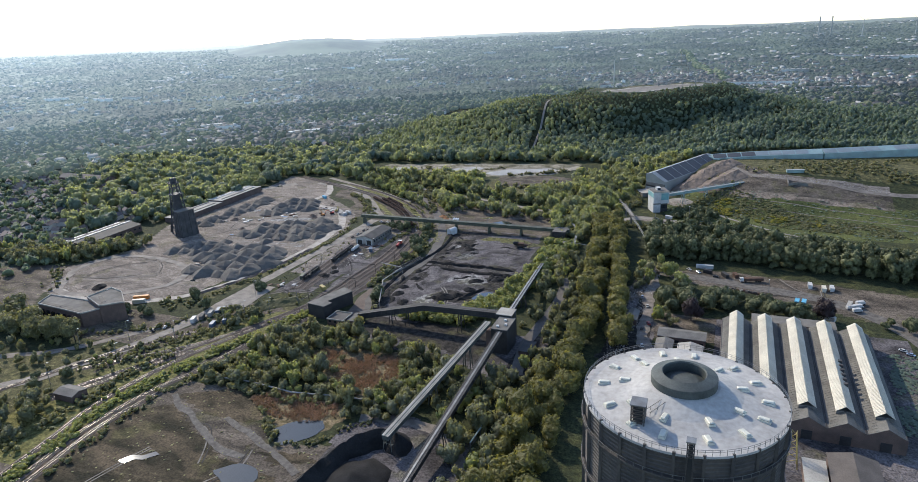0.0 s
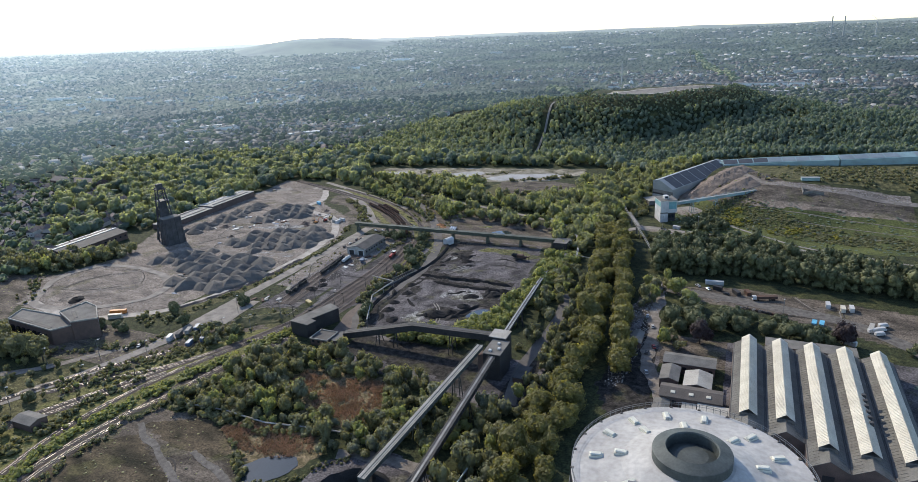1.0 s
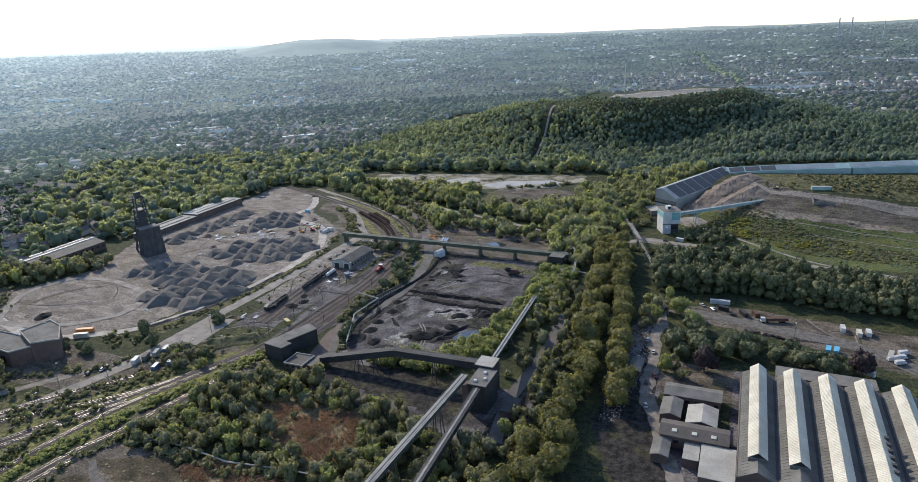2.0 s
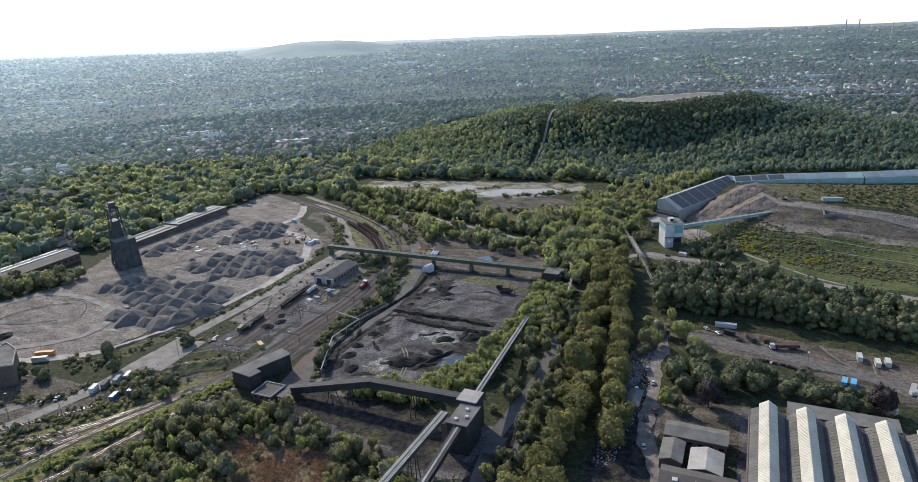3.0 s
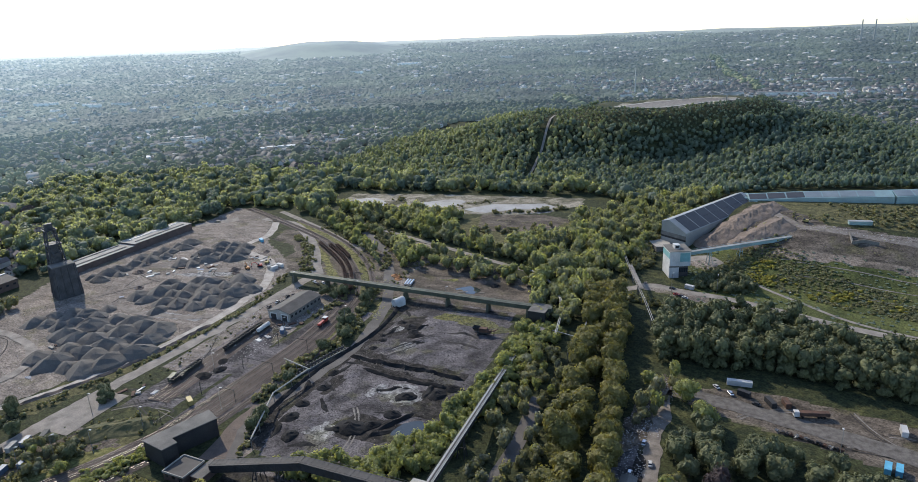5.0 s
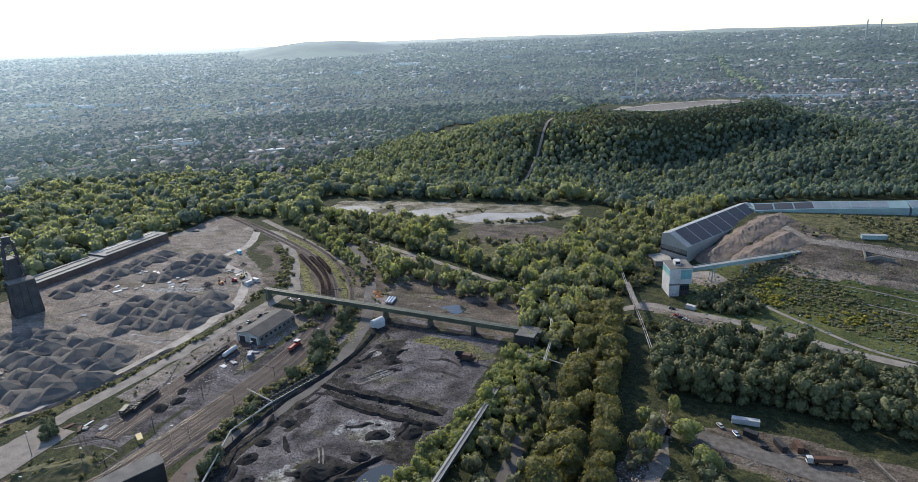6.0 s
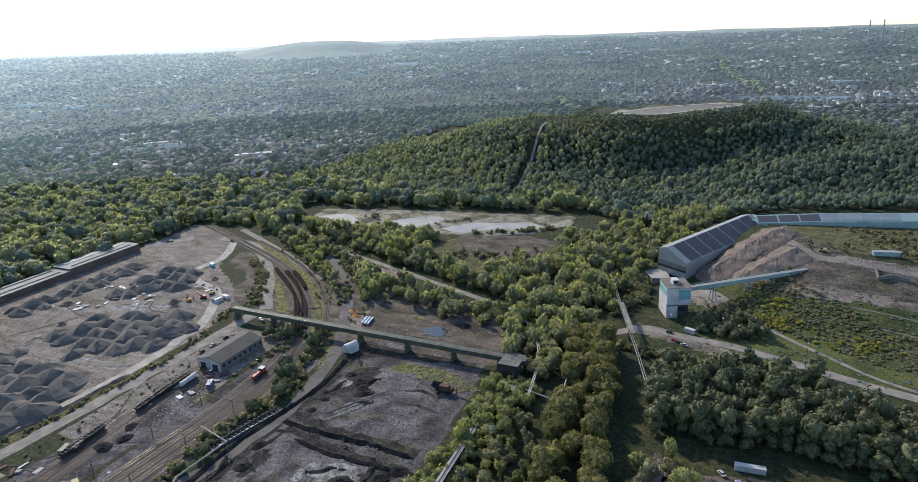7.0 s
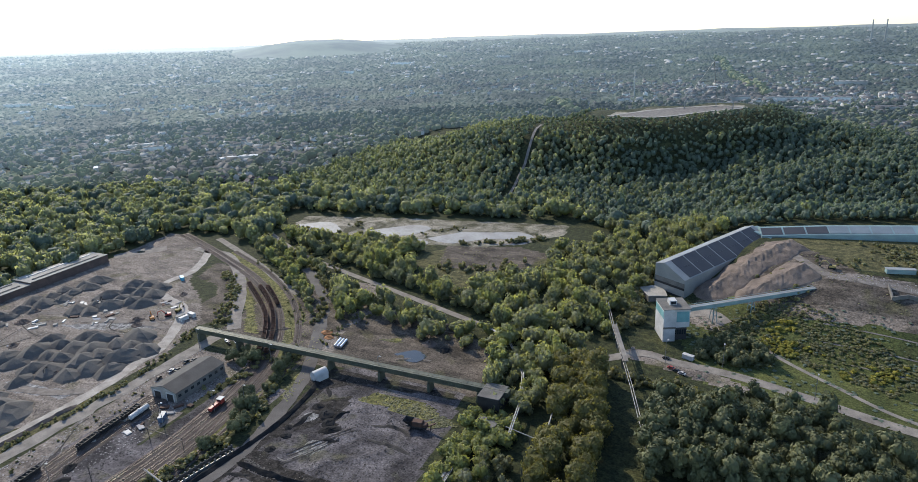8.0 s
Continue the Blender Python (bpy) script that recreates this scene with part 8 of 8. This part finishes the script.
def wall_run(name, points, h, w, material, label, category):
    t = thing(name, label, category)
    for a, b in zip(points, points[1:]):
        za, zb = ground_z(*a), ground_z(*b)
        part("panel", beam(bmesh.new(), (*a, za + h / 2), (*b, zb + h / 2), w, h), material, t)
    return t


wall_run("retaining_wall", [(-239.8, 414), (-236.8, 424), (-234.3, 436), (-230.6, 451)], 1.6, 0.4, M_DARKROOF, "dark concrete retaining wall beside the tracks", "wall")
wall_run("retaining_wall", [(-236.4, 412), (-233.6, 423), (-231.2, 435), (-227.7, 449)], 1.2, 0.4, M_STEEL, "grey concrete retaining wall beside the road", "wall")


for line in ([(-240, 414), (-237, 424), (-234.5, 436), (-230.8, 451)], [(-236.6, 412), (-233.8, 423), (-231.4, 435), (-227.9, 449)]):
    run = curve_through(line, 2.2)
    t = thing("post_row", "row of pale concrete posts along a dark retaining wall", "post row", "post rows")
    for p in run:
        part("post", boxes((p.x - .35, p.x + .3, p.y - .3, p.y + .3, 0, 2.1)), M_GREYROOF, t)


def lamp_kind():
    t = thing("yard_lamp", "tall thin grey lamp mast with a white lamp head", "lamp mast", "lamp masts")
    bm = bmesh.new()
    bmesh.ops.create_cone(bm, cap_ends=True, segments=8, radius1=0.18, radius2=0.09, depth=13, matrix=Matrix.Translation((0, 0, 6.5)))
    part("pole", bm, M_STEEL, t)
    part("arm", beam(bmesh.new(), (0, 0, 12.9), (1.4, 0, 13.2), 0.14), M_STEEL, t)
    part("lamp_head", boxes((0.9, 2.1, -.35, .35, 13.1, 13.4), bevel=0.08), M_WHITE, t)
    return t


lk = lamp_kind()
for x, y, a in ((-349, 208, 20), (-350, 264, 40), (-320, 273, 10), (-303, 300, 30), (-313, 344, 0), (-296, 312, 60), (-283, 322, 10), (-330, 238, 60), (-277, 345, 0), (-260, 470, 20), (-284, 400, 0), (-276, 452, 10), (-249, 480, 0),
                (-31, 605, 90), (12, 588, 80), (-322, 520, 0), (-252, 372, 30), (-266, 520, 0), (-200, 530, 0), (30, 440, 90), (-60, 600, 60), (-410, 300, 0), (-372, 246, 0)):
    copy_thing(lk, pose(x, y, ground_z(x, y), 0, 0, a))
for o in (*lk.children_recursive, lk):
    bpy.data.objects.remove(o)


def gantry(x, y, a, w):
    t = thing("signal_gantry", "thin grey overhead-line gantry across the tracks", "gantry", "line gantries", at=pose(x, y, 0, 0, 0, a))
    for s in (-w / 2, w / 2):
        part("mast", boxes((s - .12, s + .12, -.12, .12, -.2, 8)), M_DARKMETAL, t)
    part("beam", boxes((-w / 2, w / 2, -.08, .08, 7.4, 7.7)), M_DARKMETAL, t)


for g in ((-262, 380, 0, 24), (-261, 410, 0, 22), (-260, 440, 0, 22), (-262, 350, -8, 20), (-283, 545, 35, 18), (-300, 250, -20, 14)):
    gantry(*g)


# ---- vehicles and loose things ----
def car_kind(colour, cname):
    t = thing("car", f"parked {cname} car on the service road", "car", "parked cars")
    bm = boxes((-0.9, 0.9, -2.1, 2.1, 0.35, 0.95), bevel=0.12)
    part("body", bm, colour, t)
    bm = bmesh.new()
    prism_taper(bm, 0.82, 1.35, 0.65, 0.85, 0.95, 1.45)
    part("cabin", bm, M_GLASS, t)
    part("roof", boxes((-0.64, 0.64, -0.84, 0.84, 1.45, 1.5)), colour, t)
    for x in (-0.8, 0.8):
        for y in (-1.35, 1.35):
            part("wheel", tube(bmesh.new(), (x - .12, y, 0.33), (x + .12, y, 0.33), 0.33, 12), M_RUBBER, t)
    return t


cars = [car_kind(m, n) for m, n in ((M_DARKMETAL, "dark grey"), (M_WHITE, "white"), (M_SILVER, "silver"), (M_RED, "red"), (M_BLUE, "blue"))]
for x, y, a, k in ((-316, 484, 10, 0), (-316, 493, 6, 1), (-313, 495, 8, 0), (-316, 504, 4, 0), (-313, 507, 0, 0), (-313, 533, 60, 2), (-309, 531, 60, 0), (-306, 534, 60, 1), (-43, 406, 10, 1), (-50, 397, 0, 2), (-47, 390, 5, 4), (-53, 592, 70, 0),
                   (-50, 590, 70, 1), (-56, 594, 70, 3), (-60, 604, 80, 0), (96, 385, 60, 1), (99, 381, 60, 2), (-42, 372, 0, 0), (-39, 380, 20, 3), (-22, 480, 40, 1), (-15, 476, 30, 2), (-3, 470, 70, 0), (-340, 284, 30, 1), (-344, 278, 40, 0),
                   (-39, 350, 15, 1), (-48, 420, 0, 2)):
    copy_thing(cars[k], pose(x, y, ground_z(x, y) + 0.15, 0, 0, a))
for k in cars:
    for o in (*k.children_recursive, k):
        bpy.data.objects.remove(o)


def container(x, y, a, colour, label, l=6.1, w=2.45, h=2.6):
    t = thing("container", label, "container", at=pose(x, y, ground_z(x, y) + 0.15, 0, 0, a))
    bm = boxes((-w / 2, w / 2, -l / 2, l / 2, 0, h))
    part("box_body", bm, colour, t)
    bm = bmesh.new()
    n = int(l / 0.6)
    for i in range(n):
        y0 = -l / 2 + (i + 0.3) * l / n
        box(bm, -w / 2 - .05, w / 2 + .05, y0, y0 + 0.25, 0.15, h - .15)
    o = part("corrugation", bm, colour, t)
    o["kind"] = "stuff"
    part("lid", boxes((-w / 2 - .06, w / 2 + .06, -l / 2 - .06, l / 2 + .06, h, h + 0.1)), colour, t)
    part("container_door", boxes((-w / 2 + .1, w / 2 - .1, -l / 2 - .08, -l / 2, 0.1, h - .1)), colour, t)
    return t


for x, y, a, c, lab in ((47, 437, -10, M_LIGHTBLUE, "light blue shipping container in the yard"), (51, 437, -10, M_LIGHTBLUE, "light blue shipping container in the yard"),
                        (57, 468, 0, M_WHITE, "white container at the yard's edge"), (65, 464, 0, M_CREAM, "cream container at the yard's edge"), (70, 466, 0, M_WHITE, "white container at the yard's edge"),
                        (-328.5, 298, 25, M_WHITE, "white site container beside the road"), (-326.2, 303.5, 25, M_GREYROOF, "grey site container beside the road"), (-324, 309.5, 25, M_PALEROOF, "pale site container beside the road"), (-322, 315, 25, M_BLUE, "blue site container beside the road"),
                        (-318, 322, 30, M_GREYROOF, "grey site container beside the pad"), (-363, 553, 80, M_WHITE, "white site cabin in the rock yard"), (-368, 548, 170, M_PALEROOF, "pale site cabin in the rock yard"), (-364, 547, 170, M_WHITE, "white site cabin in the rock yard"), (-425, 602, 60, M_LIGHTBLUE, "light blue container in the rock yard"),
                        (-273, 371, 60, M_YELLOW, "yellow skip beside the tracks"), (-281, 456, 30, M_BLUE, "blue container beside the workshop"),
                        (-302, 386, 20, M_GREEN, "green container beside the sidings"), (-298, 390, 20, M_DARKMETAL, "dark container beside the sidings"), (-49, 608, 70, M_WHITE, "white container below the tower"), (-310, 296, 20, M_BLUE, "blue container among bushes"), (-306, 304, 20, M_BLUE, "blue container among bushes")):
    container(x, y, a, c, lab)

for x, y, a, ln, c, lab in ((-397, 317, 118, 11, M_ORANGE, "long orange container in the dirt yard"), (-393, 311, 118, 9, M_CREAM, "cream trailer body in the dirt yard"), (-11.5, 486.5, 95, 12, M_WHITE, "long white trailer parked at the wood's edge"), (3, 473, 30, 7, M_DARKMETAL, "dark skip at the wood's edge"), (-9, 477, 70, 6, M_DARKMETAL, "dark skip at the wood's edge"), (10, 474.5, 20, 6, M_RUST, "rusty skip at the wood's edge"), (77, 440, -15, 9, M_PALEROOF, "pale long container at the yard's end"), (63, 417, 60, 8, M_WHITE, "white flat container beside the dock")):
    container(x, y, a, c, lab, l=ln)
lorry = thing("lorry", "white articulated lorry with a long dark trailer", "lorry", at=pose(14, 466, 0.15, 0, 0, -73))
part("cab", boxes((-1.25, 1.25, -1.2, 1.2, 0.6, 3.2), bevel=0.15), M_WHITE, lorry)
part("windscreen", boxes((-1.1, 1.1, -1.25, -1.15, 1.8, 2.8)), M_GLASS, lorry)
part("trailer", boxes((-1.25, 1.25, 1.6, 14.5, 1.1, 2.9), bevel=0.06), M_RUST, lorry)
for y in (-0.4, 2.6, 9.6, 11.0, 12.4):
    part("axle_wheel", tube(bmesh.new(), (-1.2, y, 0.5), (1.2, y, 0.5), 0.5, 12), M_RUBBER, lorry)
rr = random.Random(2)
for i in range(14):
    u = i / 13
    x, y = 6 + 25 * u, 450.5 - 6 * u
    t = thing("scrap_bundle", "dark bundle of scrap metal lying in a row", "scrap", "scrap bundles", at=pose(x, y, 0.1, 0, 0, rr.uniform(0, 90)))
    bm = bmesh.new()
    for k in range(7):
        beam(bm, (rr.uniform(-1, 1), rr.uniform(-1, 1), rr.uniform(0, 1.2)), (rr.uniform(-1, 1), rr.uniform(-1, 1), rr.uniform(0, 1.4)), rr.uniform(0.25, 0.6))
    part("scrap_metal", bm, rr.choice((M_DARKMETAL, M_STEEL, M_RUST)), t)["kind"] = "stuff"
for x, y in ((77.5, 437), (80.5, 433.5), (84, 446), (82, 440)):
    t = thing("van", "white van parked in the yard", "van", "parked vans", at=pose(x, y, 0.15, 0, 0, -60))
    part("body", boxes((-1.1, 1.1, -3, 2.2, 0.5, 2.6), bevel=0.2), M_WHITE, t)
    part("bonnet", boxes((-1.0, 1.0, 2.2, 3.1, 0.5, 1.4), bevel=0.15), M_WHITE, t)
    part("windscreen", boxes((-0.95, 0.95, 2.17, 2.26, 1.5, 2.3)), M_GLASS, t)
    for wx in (-0.9, 0.9):
        for wy in (-1.9, 2.0):
            part("wheel", tube(bmesh.new(), (wx - .15, wy, 0.4), (wx + .15, wy, 0.4), 0.4, 12), M_RUBBER, t)


def digger(x, y, a, colour, label):
    t = thing("excavator", label, "excavator", at=pose(x, y, ground_z(x, y) + 0.1, 0, 0, a))
    for s in (-1.2, 1.2):
        part("crawler", boxes((s - .35, s + .35, -2.1, 2.1, 0, 0.9), bevel=0.25), M_RUBBER, t)
    part("house", boxes((-1.4, 1.4, -2.2, 1.4, 1.0, 2.3), bevel=0.15), colour, t)
    part("cab", boxes((-1.3, -0.3, 0.0, 1.5, 1.6, 3.1), bevel=0.1), M_GLASS, t)
    part("boom", beams([((0.3, 1.0, 1.8), (0.3, 3.6, 4.6), 0.5), ((0.3, 3.6, 4.6), (0.3, 6.0, 3.8), 0.45)]), colour, t)
    part("stick", beam(bmesh.new(), (0.3, 6.0, 3.8), (0.3, 6.8, 1.4), 0.35), colour, t)
    part("bucket", boxes((-0.4, 1.0, 6.2, 7.3, 0.4, 1.4), bevel=0.2), M_DARKMETAL, t)


for x, y, a, c, lab in ((-386, 540, 60, M_ORANGE, "orange excavator among broken rock"), (-380, 548, 130, M_RED, "red excavator among broken rock"), (-379, 556, 20, M_YELLOW, "yellow excavator in the rock yard"), (-384, 468, 200, M_DARKMETAL, "dark excavator beside the rock piles"),
                        (24, 716, 80, M_YELLOW, "pale excavator on the heap"), (-445, 545, 40, M_DARKMETAL, "dark excavator in the rock yard")):
    digger(x, y, a, c, lab)
for i in range(3):
    t = thing("steel_pipe", "bright silver steel pipe lying on the ground", "pipe", "loose steel pipes", at=pose(-245 + i * 2.2, 555, 0.15, 0, 0, 12))
    part("tube", tube(bmesh.new(), (0, -5, 0.8), (0, 5, 0.8), 0.8, 16), M_SILVER, t)
wbx = thing("crusher_cabin", "white cabin with a curved roof on the coal yard road", "cabin", at=pose(-230, 517, 0, 0, 0, -20))
part("body", boxes((-2.6, 2.6, -4, 4, 0, 3.6)), M_WHITE, wbx)
bm = bmesh.new()
tube(bm, (0, -4.2, 3.3), (0, 4.2, 3.3), 2.6, 20)
part("curved_roof", bm, M_WHITE, wbx)
part("dark_door", boxes((-1.4, 1.4, -4.1, -3.95, 0, 3.0)), M_DARKMETAL, wbx)

# far landmarks
def tetrahedron():
    t = thing("steel_tetrahedron", "tall thin steel tetrahedron lookout on the heap's plateau", "lookout")
    zb = ground_z(-75, 1190) + 9
    base = [Vector((-124, 1180, zb)), Vector((-64, 1172, zb)), Vector((-88, 1225, zb))]
    top = Vector((-92, 1192, zb + 50))
    for p in base:
        part("pillar", beam(bmesh.new(), (p.x, p.y, zb - 12), p, 1.2), M_PALEMETAL, t)
        part("edge_beam", beam(bmesh.new(), p, top, 0.55), M_PALEMETAL, t)
        m = p.lerp(top, 0.5)
        for q in base:
            if q is not p:
                part("brace", beam(bmesh.new(), m, q.lerp(top, 0.5), 0.4), M_PALEMETAL, t)
    for a, b in zip(base, base[1:] + base[:1]):
        part("base_beam", beam(bmesh.new(), a, b, 0.55), M_PALEMETAL, t)
        part("brace", beam(bmesh.new(), a.lerp(b, .5), a.lerp(top, .5), 0.4), M_PALEMETAL, t)
    part("platform", boxes((-98, -86, 1186, 1198, zb + 18, zb + 18.6)), M_PALEMETAL, t)


tetrahedron()
RIM = [(-206, 1099), (-172, 1096), (-140, 1101), (-96, 1150), (-52, 1193), (-60, 1203), (-88, 1205), (-128, 1187), (-168, 1150), (-206, 1099)]
strip("plateau_rim", RIM, 6, M_PALEROOF, "pale concrete rim round the bare plateau", "path", lift=0.6)
pond("plateau_floor", RIM[:-1], "bare grey-brown floor of the sunken plateau", z=60.8, water=M_SILT)


def far_mast(name, az, r, h, w, label, category, blades=False):
    x, y = r * math.cos(radians(az)), r * math.sin(radians(az))
    z = ground_z(x, y)
    t = thing(name, label, category, at=pose(x, y, z))
    bm = bmesh.new()
    bmesh.ops.create_cone(bm, cap_ends=True, segments=10, radius1=w, radius2=w * 0.6, depth=h, matrix=Matrix.Translation((0, 0, h / 2)))
    part("shaft", bm, M_DISTPALE, t)
    if blades:
        for k in range(3):
            a = radians(20 + 120 * k)
            part("blade", beam(bmesh.new(), (0, -2, h), (h * 0.45 * math.cos(a), -2, h + h * 0.45 * math.sin(a)), w * 0.7, 0.4), M_DISTPALE, t)
        part("nacelle", boxes((-1.5, 1.5, -3, 4, h - 1.5, h + 1.5)), M_WHITE, t)


far_mast("radio_mast", 99.6, 1850, 62, 1.5, "thin pale radio mast above the far town", "mast")
for az in (83.9, 84.7):
    far_mast("far_chimney", az, 3500, 88, 4, "tall pale power station chimney on the skyline", "chimney")
far_mast("wind_turbine", 81.9, 3500, 70, 2.4, "distant white wind turbine", "wind turbine", True)
far_mast("wind_turbine", 78.7, 3500, 70, 2.4, "distant white wind turbine", "wind turbine", True)
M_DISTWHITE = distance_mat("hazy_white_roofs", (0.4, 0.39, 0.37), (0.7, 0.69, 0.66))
fr = random.Random(11)


def far_hall(x, y, w, l, a, h, roof):
    t = thing("far_hall", "pale flat-roofed hall in the distant town", "hall", "far halls", at=pose(x, y, ground_z(x, y), 0, 0, a))
    part("wall", boxes((-w / 2, w / 2, -l / 2, l / 2, -2, h)), M_DISTWALL, t)
    part("roof", boxes((-w / 2 - .4, w / 2 + .4, -l / 2 - .4, l / 2 + .4, h, h + .6)), roof, t)
    for k in range(int(w / 14)):
        part("roof_light", boxes((-w / 2 + 6 + 14 * k, -w / 2 + 10 + 14 * k, -l / 2 + 3, l / 2 - 3, h + .6, h + 1.3)), M_DISTROOF, t)


for az, r, w, l in ((80.5, 2500, 90, 30), (79.5, 2560, 120, 30), (82.8, 2650, 60, 24), (118, 3200, 90, 30), (122, 2900, 60, 20), (141, 2350, 80, 24), (139, 2300, 60, 20), (144, 2500, 70, 22), (128, 2600, 60, 22), (132, 2900, 80, 24), (110, 3300, 60, 20), (104, 3400, 70, 24), (86, 2100, 70, 18)):
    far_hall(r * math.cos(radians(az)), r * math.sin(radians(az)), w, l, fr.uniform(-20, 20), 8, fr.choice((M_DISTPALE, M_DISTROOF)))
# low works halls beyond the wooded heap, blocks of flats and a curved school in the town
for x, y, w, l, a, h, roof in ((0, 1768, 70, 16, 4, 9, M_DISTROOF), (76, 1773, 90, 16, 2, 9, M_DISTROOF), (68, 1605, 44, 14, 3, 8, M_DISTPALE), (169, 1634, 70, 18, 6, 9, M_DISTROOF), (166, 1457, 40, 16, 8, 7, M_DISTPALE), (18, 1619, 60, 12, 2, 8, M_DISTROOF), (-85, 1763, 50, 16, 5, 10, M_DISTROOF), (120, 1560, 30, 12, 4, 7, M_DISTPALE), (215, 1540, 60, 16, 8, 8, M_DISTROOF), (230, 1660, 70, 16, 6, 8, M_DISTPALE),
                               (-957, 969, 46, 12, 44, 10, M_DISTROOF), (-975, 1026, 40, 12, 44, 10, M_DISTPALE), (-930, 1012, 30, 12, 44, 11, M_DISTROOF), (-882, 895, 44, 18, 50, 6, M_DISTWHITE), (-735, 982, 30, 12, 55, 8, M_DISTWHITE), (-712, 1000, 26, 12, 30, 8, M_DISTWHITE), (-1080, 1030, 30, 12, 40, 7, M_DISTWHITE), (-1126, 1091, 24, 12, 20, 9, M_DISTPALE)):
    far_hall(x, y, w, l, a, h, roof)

def mobile_screen(x, y, a):
    """A crawler-mounted screening machine: feed hopper, screen box and discharge belt."""
    t = thing("mobile_screen", "rusty mobile screening machine standing in the coal yard", "machine", at=pose(x, y, ground_z(x, y) + 0.1, 0, 0, a))
    for s in (-1.3, 1.3):
        part("crawler", boxes((s - .4, s + .4, -2.6, 2.6, 0, 1.0), bevel=0.25), M_RUBBER, t)
    part("chassis", boxes((-1.5, 1.5, -5.2, 5.0, 1.0, 1.7), bevel=0.1), M_DARKMETAL, t)
    part("screen_box", boxes((-1.6, 1.6, -2.2, 3.0, 1.7, 4.2), bevel=0.15), M_RUST, t)
    part("engine_cover", boxes((-1.4, 1.4, 3.1, 5.2, 1.7, 3.2), bevel=0.2), M_RUST, t)
    bm = bmesh.new()
    lo = [bm.verts.new(v) for v in ((-1.1, -5.2, 2.2), (1.1, -5.2, 2.2), (1.1, -2.3, 2.2), (-1.1, -2.3, 2.2))]
    hi = [bm.verts.new(v) for v in ((-2.1, -6.4, 4.4), (2.1, -6.4, 4.4), (2.1, -2.2, 4.4), (-2.1, -2.2, 4.4))]
    bm.faces.new(lo[::-1])
    for i in range(4):
        j = (i + 1) % 4
        bm.faces.new((lo[i], lo[j], hi[j], hi[i]))
    part("feed_hopper", bm, M_DARKMETAL, t)
    part("discharge_belt", beam(bmesh.new(), (0, 4.6, 1.6), (0, 9.5, 4.2), 1.0, 0.4), M_RUST, t)
    part("strut", beams([((-.5, 6.8, 0), (-.5, 7.2, 2.9), .2), ((.5, 6.8, 0), (.5, 7.2, 2.9), .2)]), M_DARKMETAL, t)


mobile_screen(-158, 496, -84)

# yellow mast crane by the sheds
ym = thing("crane_mast", "yellow lattice crane mast beside the hall", "crane", at=pose(33.5, 262, 0))
for sx in (-1, 1):
    for sy in (-1, 1):
        part("leg", beam(bmesh.new(), (sx * 2.5, sy * 2, 0), (sx * 1, sy * 1, 16), 0.35), M_YELLOW, ym)
for z in (3, 6, 9, 12, 15):
    e = 2.4 - z * 0.09
    part("brace", beams([((-e, -e, z), (e, -e, z + 2), .2), ((e, -e, z), (e, e, z + 2), .2), ((e, e, z), (-e, e, z + 2), .2), ((-e, e, z), (-e, -e, z + 2), .2)]), M_YELLOW, ym)


# pale slabs and rubble in the rock yard
strip("concrete_pad", [(-528, 622), (-516, 640), (-502, 656)], 15, M_TRACKDIRT, "pale concrete slab at the yard's end", "pavement", lift=0.18, wob=0.4)
sr = random.Random(31)
for cx, cy, n in ((-470, 540, 9), (-452, 508, 8), (-430, 540, 8), (-405, 398, 6), (-440, 575, 7), (-488, 500, 7), (-395, 560, 6), (-415, 524, 6), (-308, 372, 6), (-296, 442, 5), (-278, 468, 5)):
    for k in range(n):
        x, y = cx + sr.gauss(0, 6), cy + sr.gauss(0, 6)
        t = thing("concrete_slab", "pale broken concrete slab lying in the yard", "concrete slab", "concrete slabs", at=pose(x, y, 0.1, sr.uniform(-4, 4), sr.uniform(-4, 4), sr.uniform(0, 180)))
        a, b, h = sr.uniform(0.5, 1.4), sr.uniform(1.0, 3.2), sr.uniform(0.3, 0.9)
        part("slab", boxes((-a, a, -b, b, 0, h), bevel=0.08), sr.choice((M_STONE, M_WHITE, M_PALEROOF, M_RUST)), t)
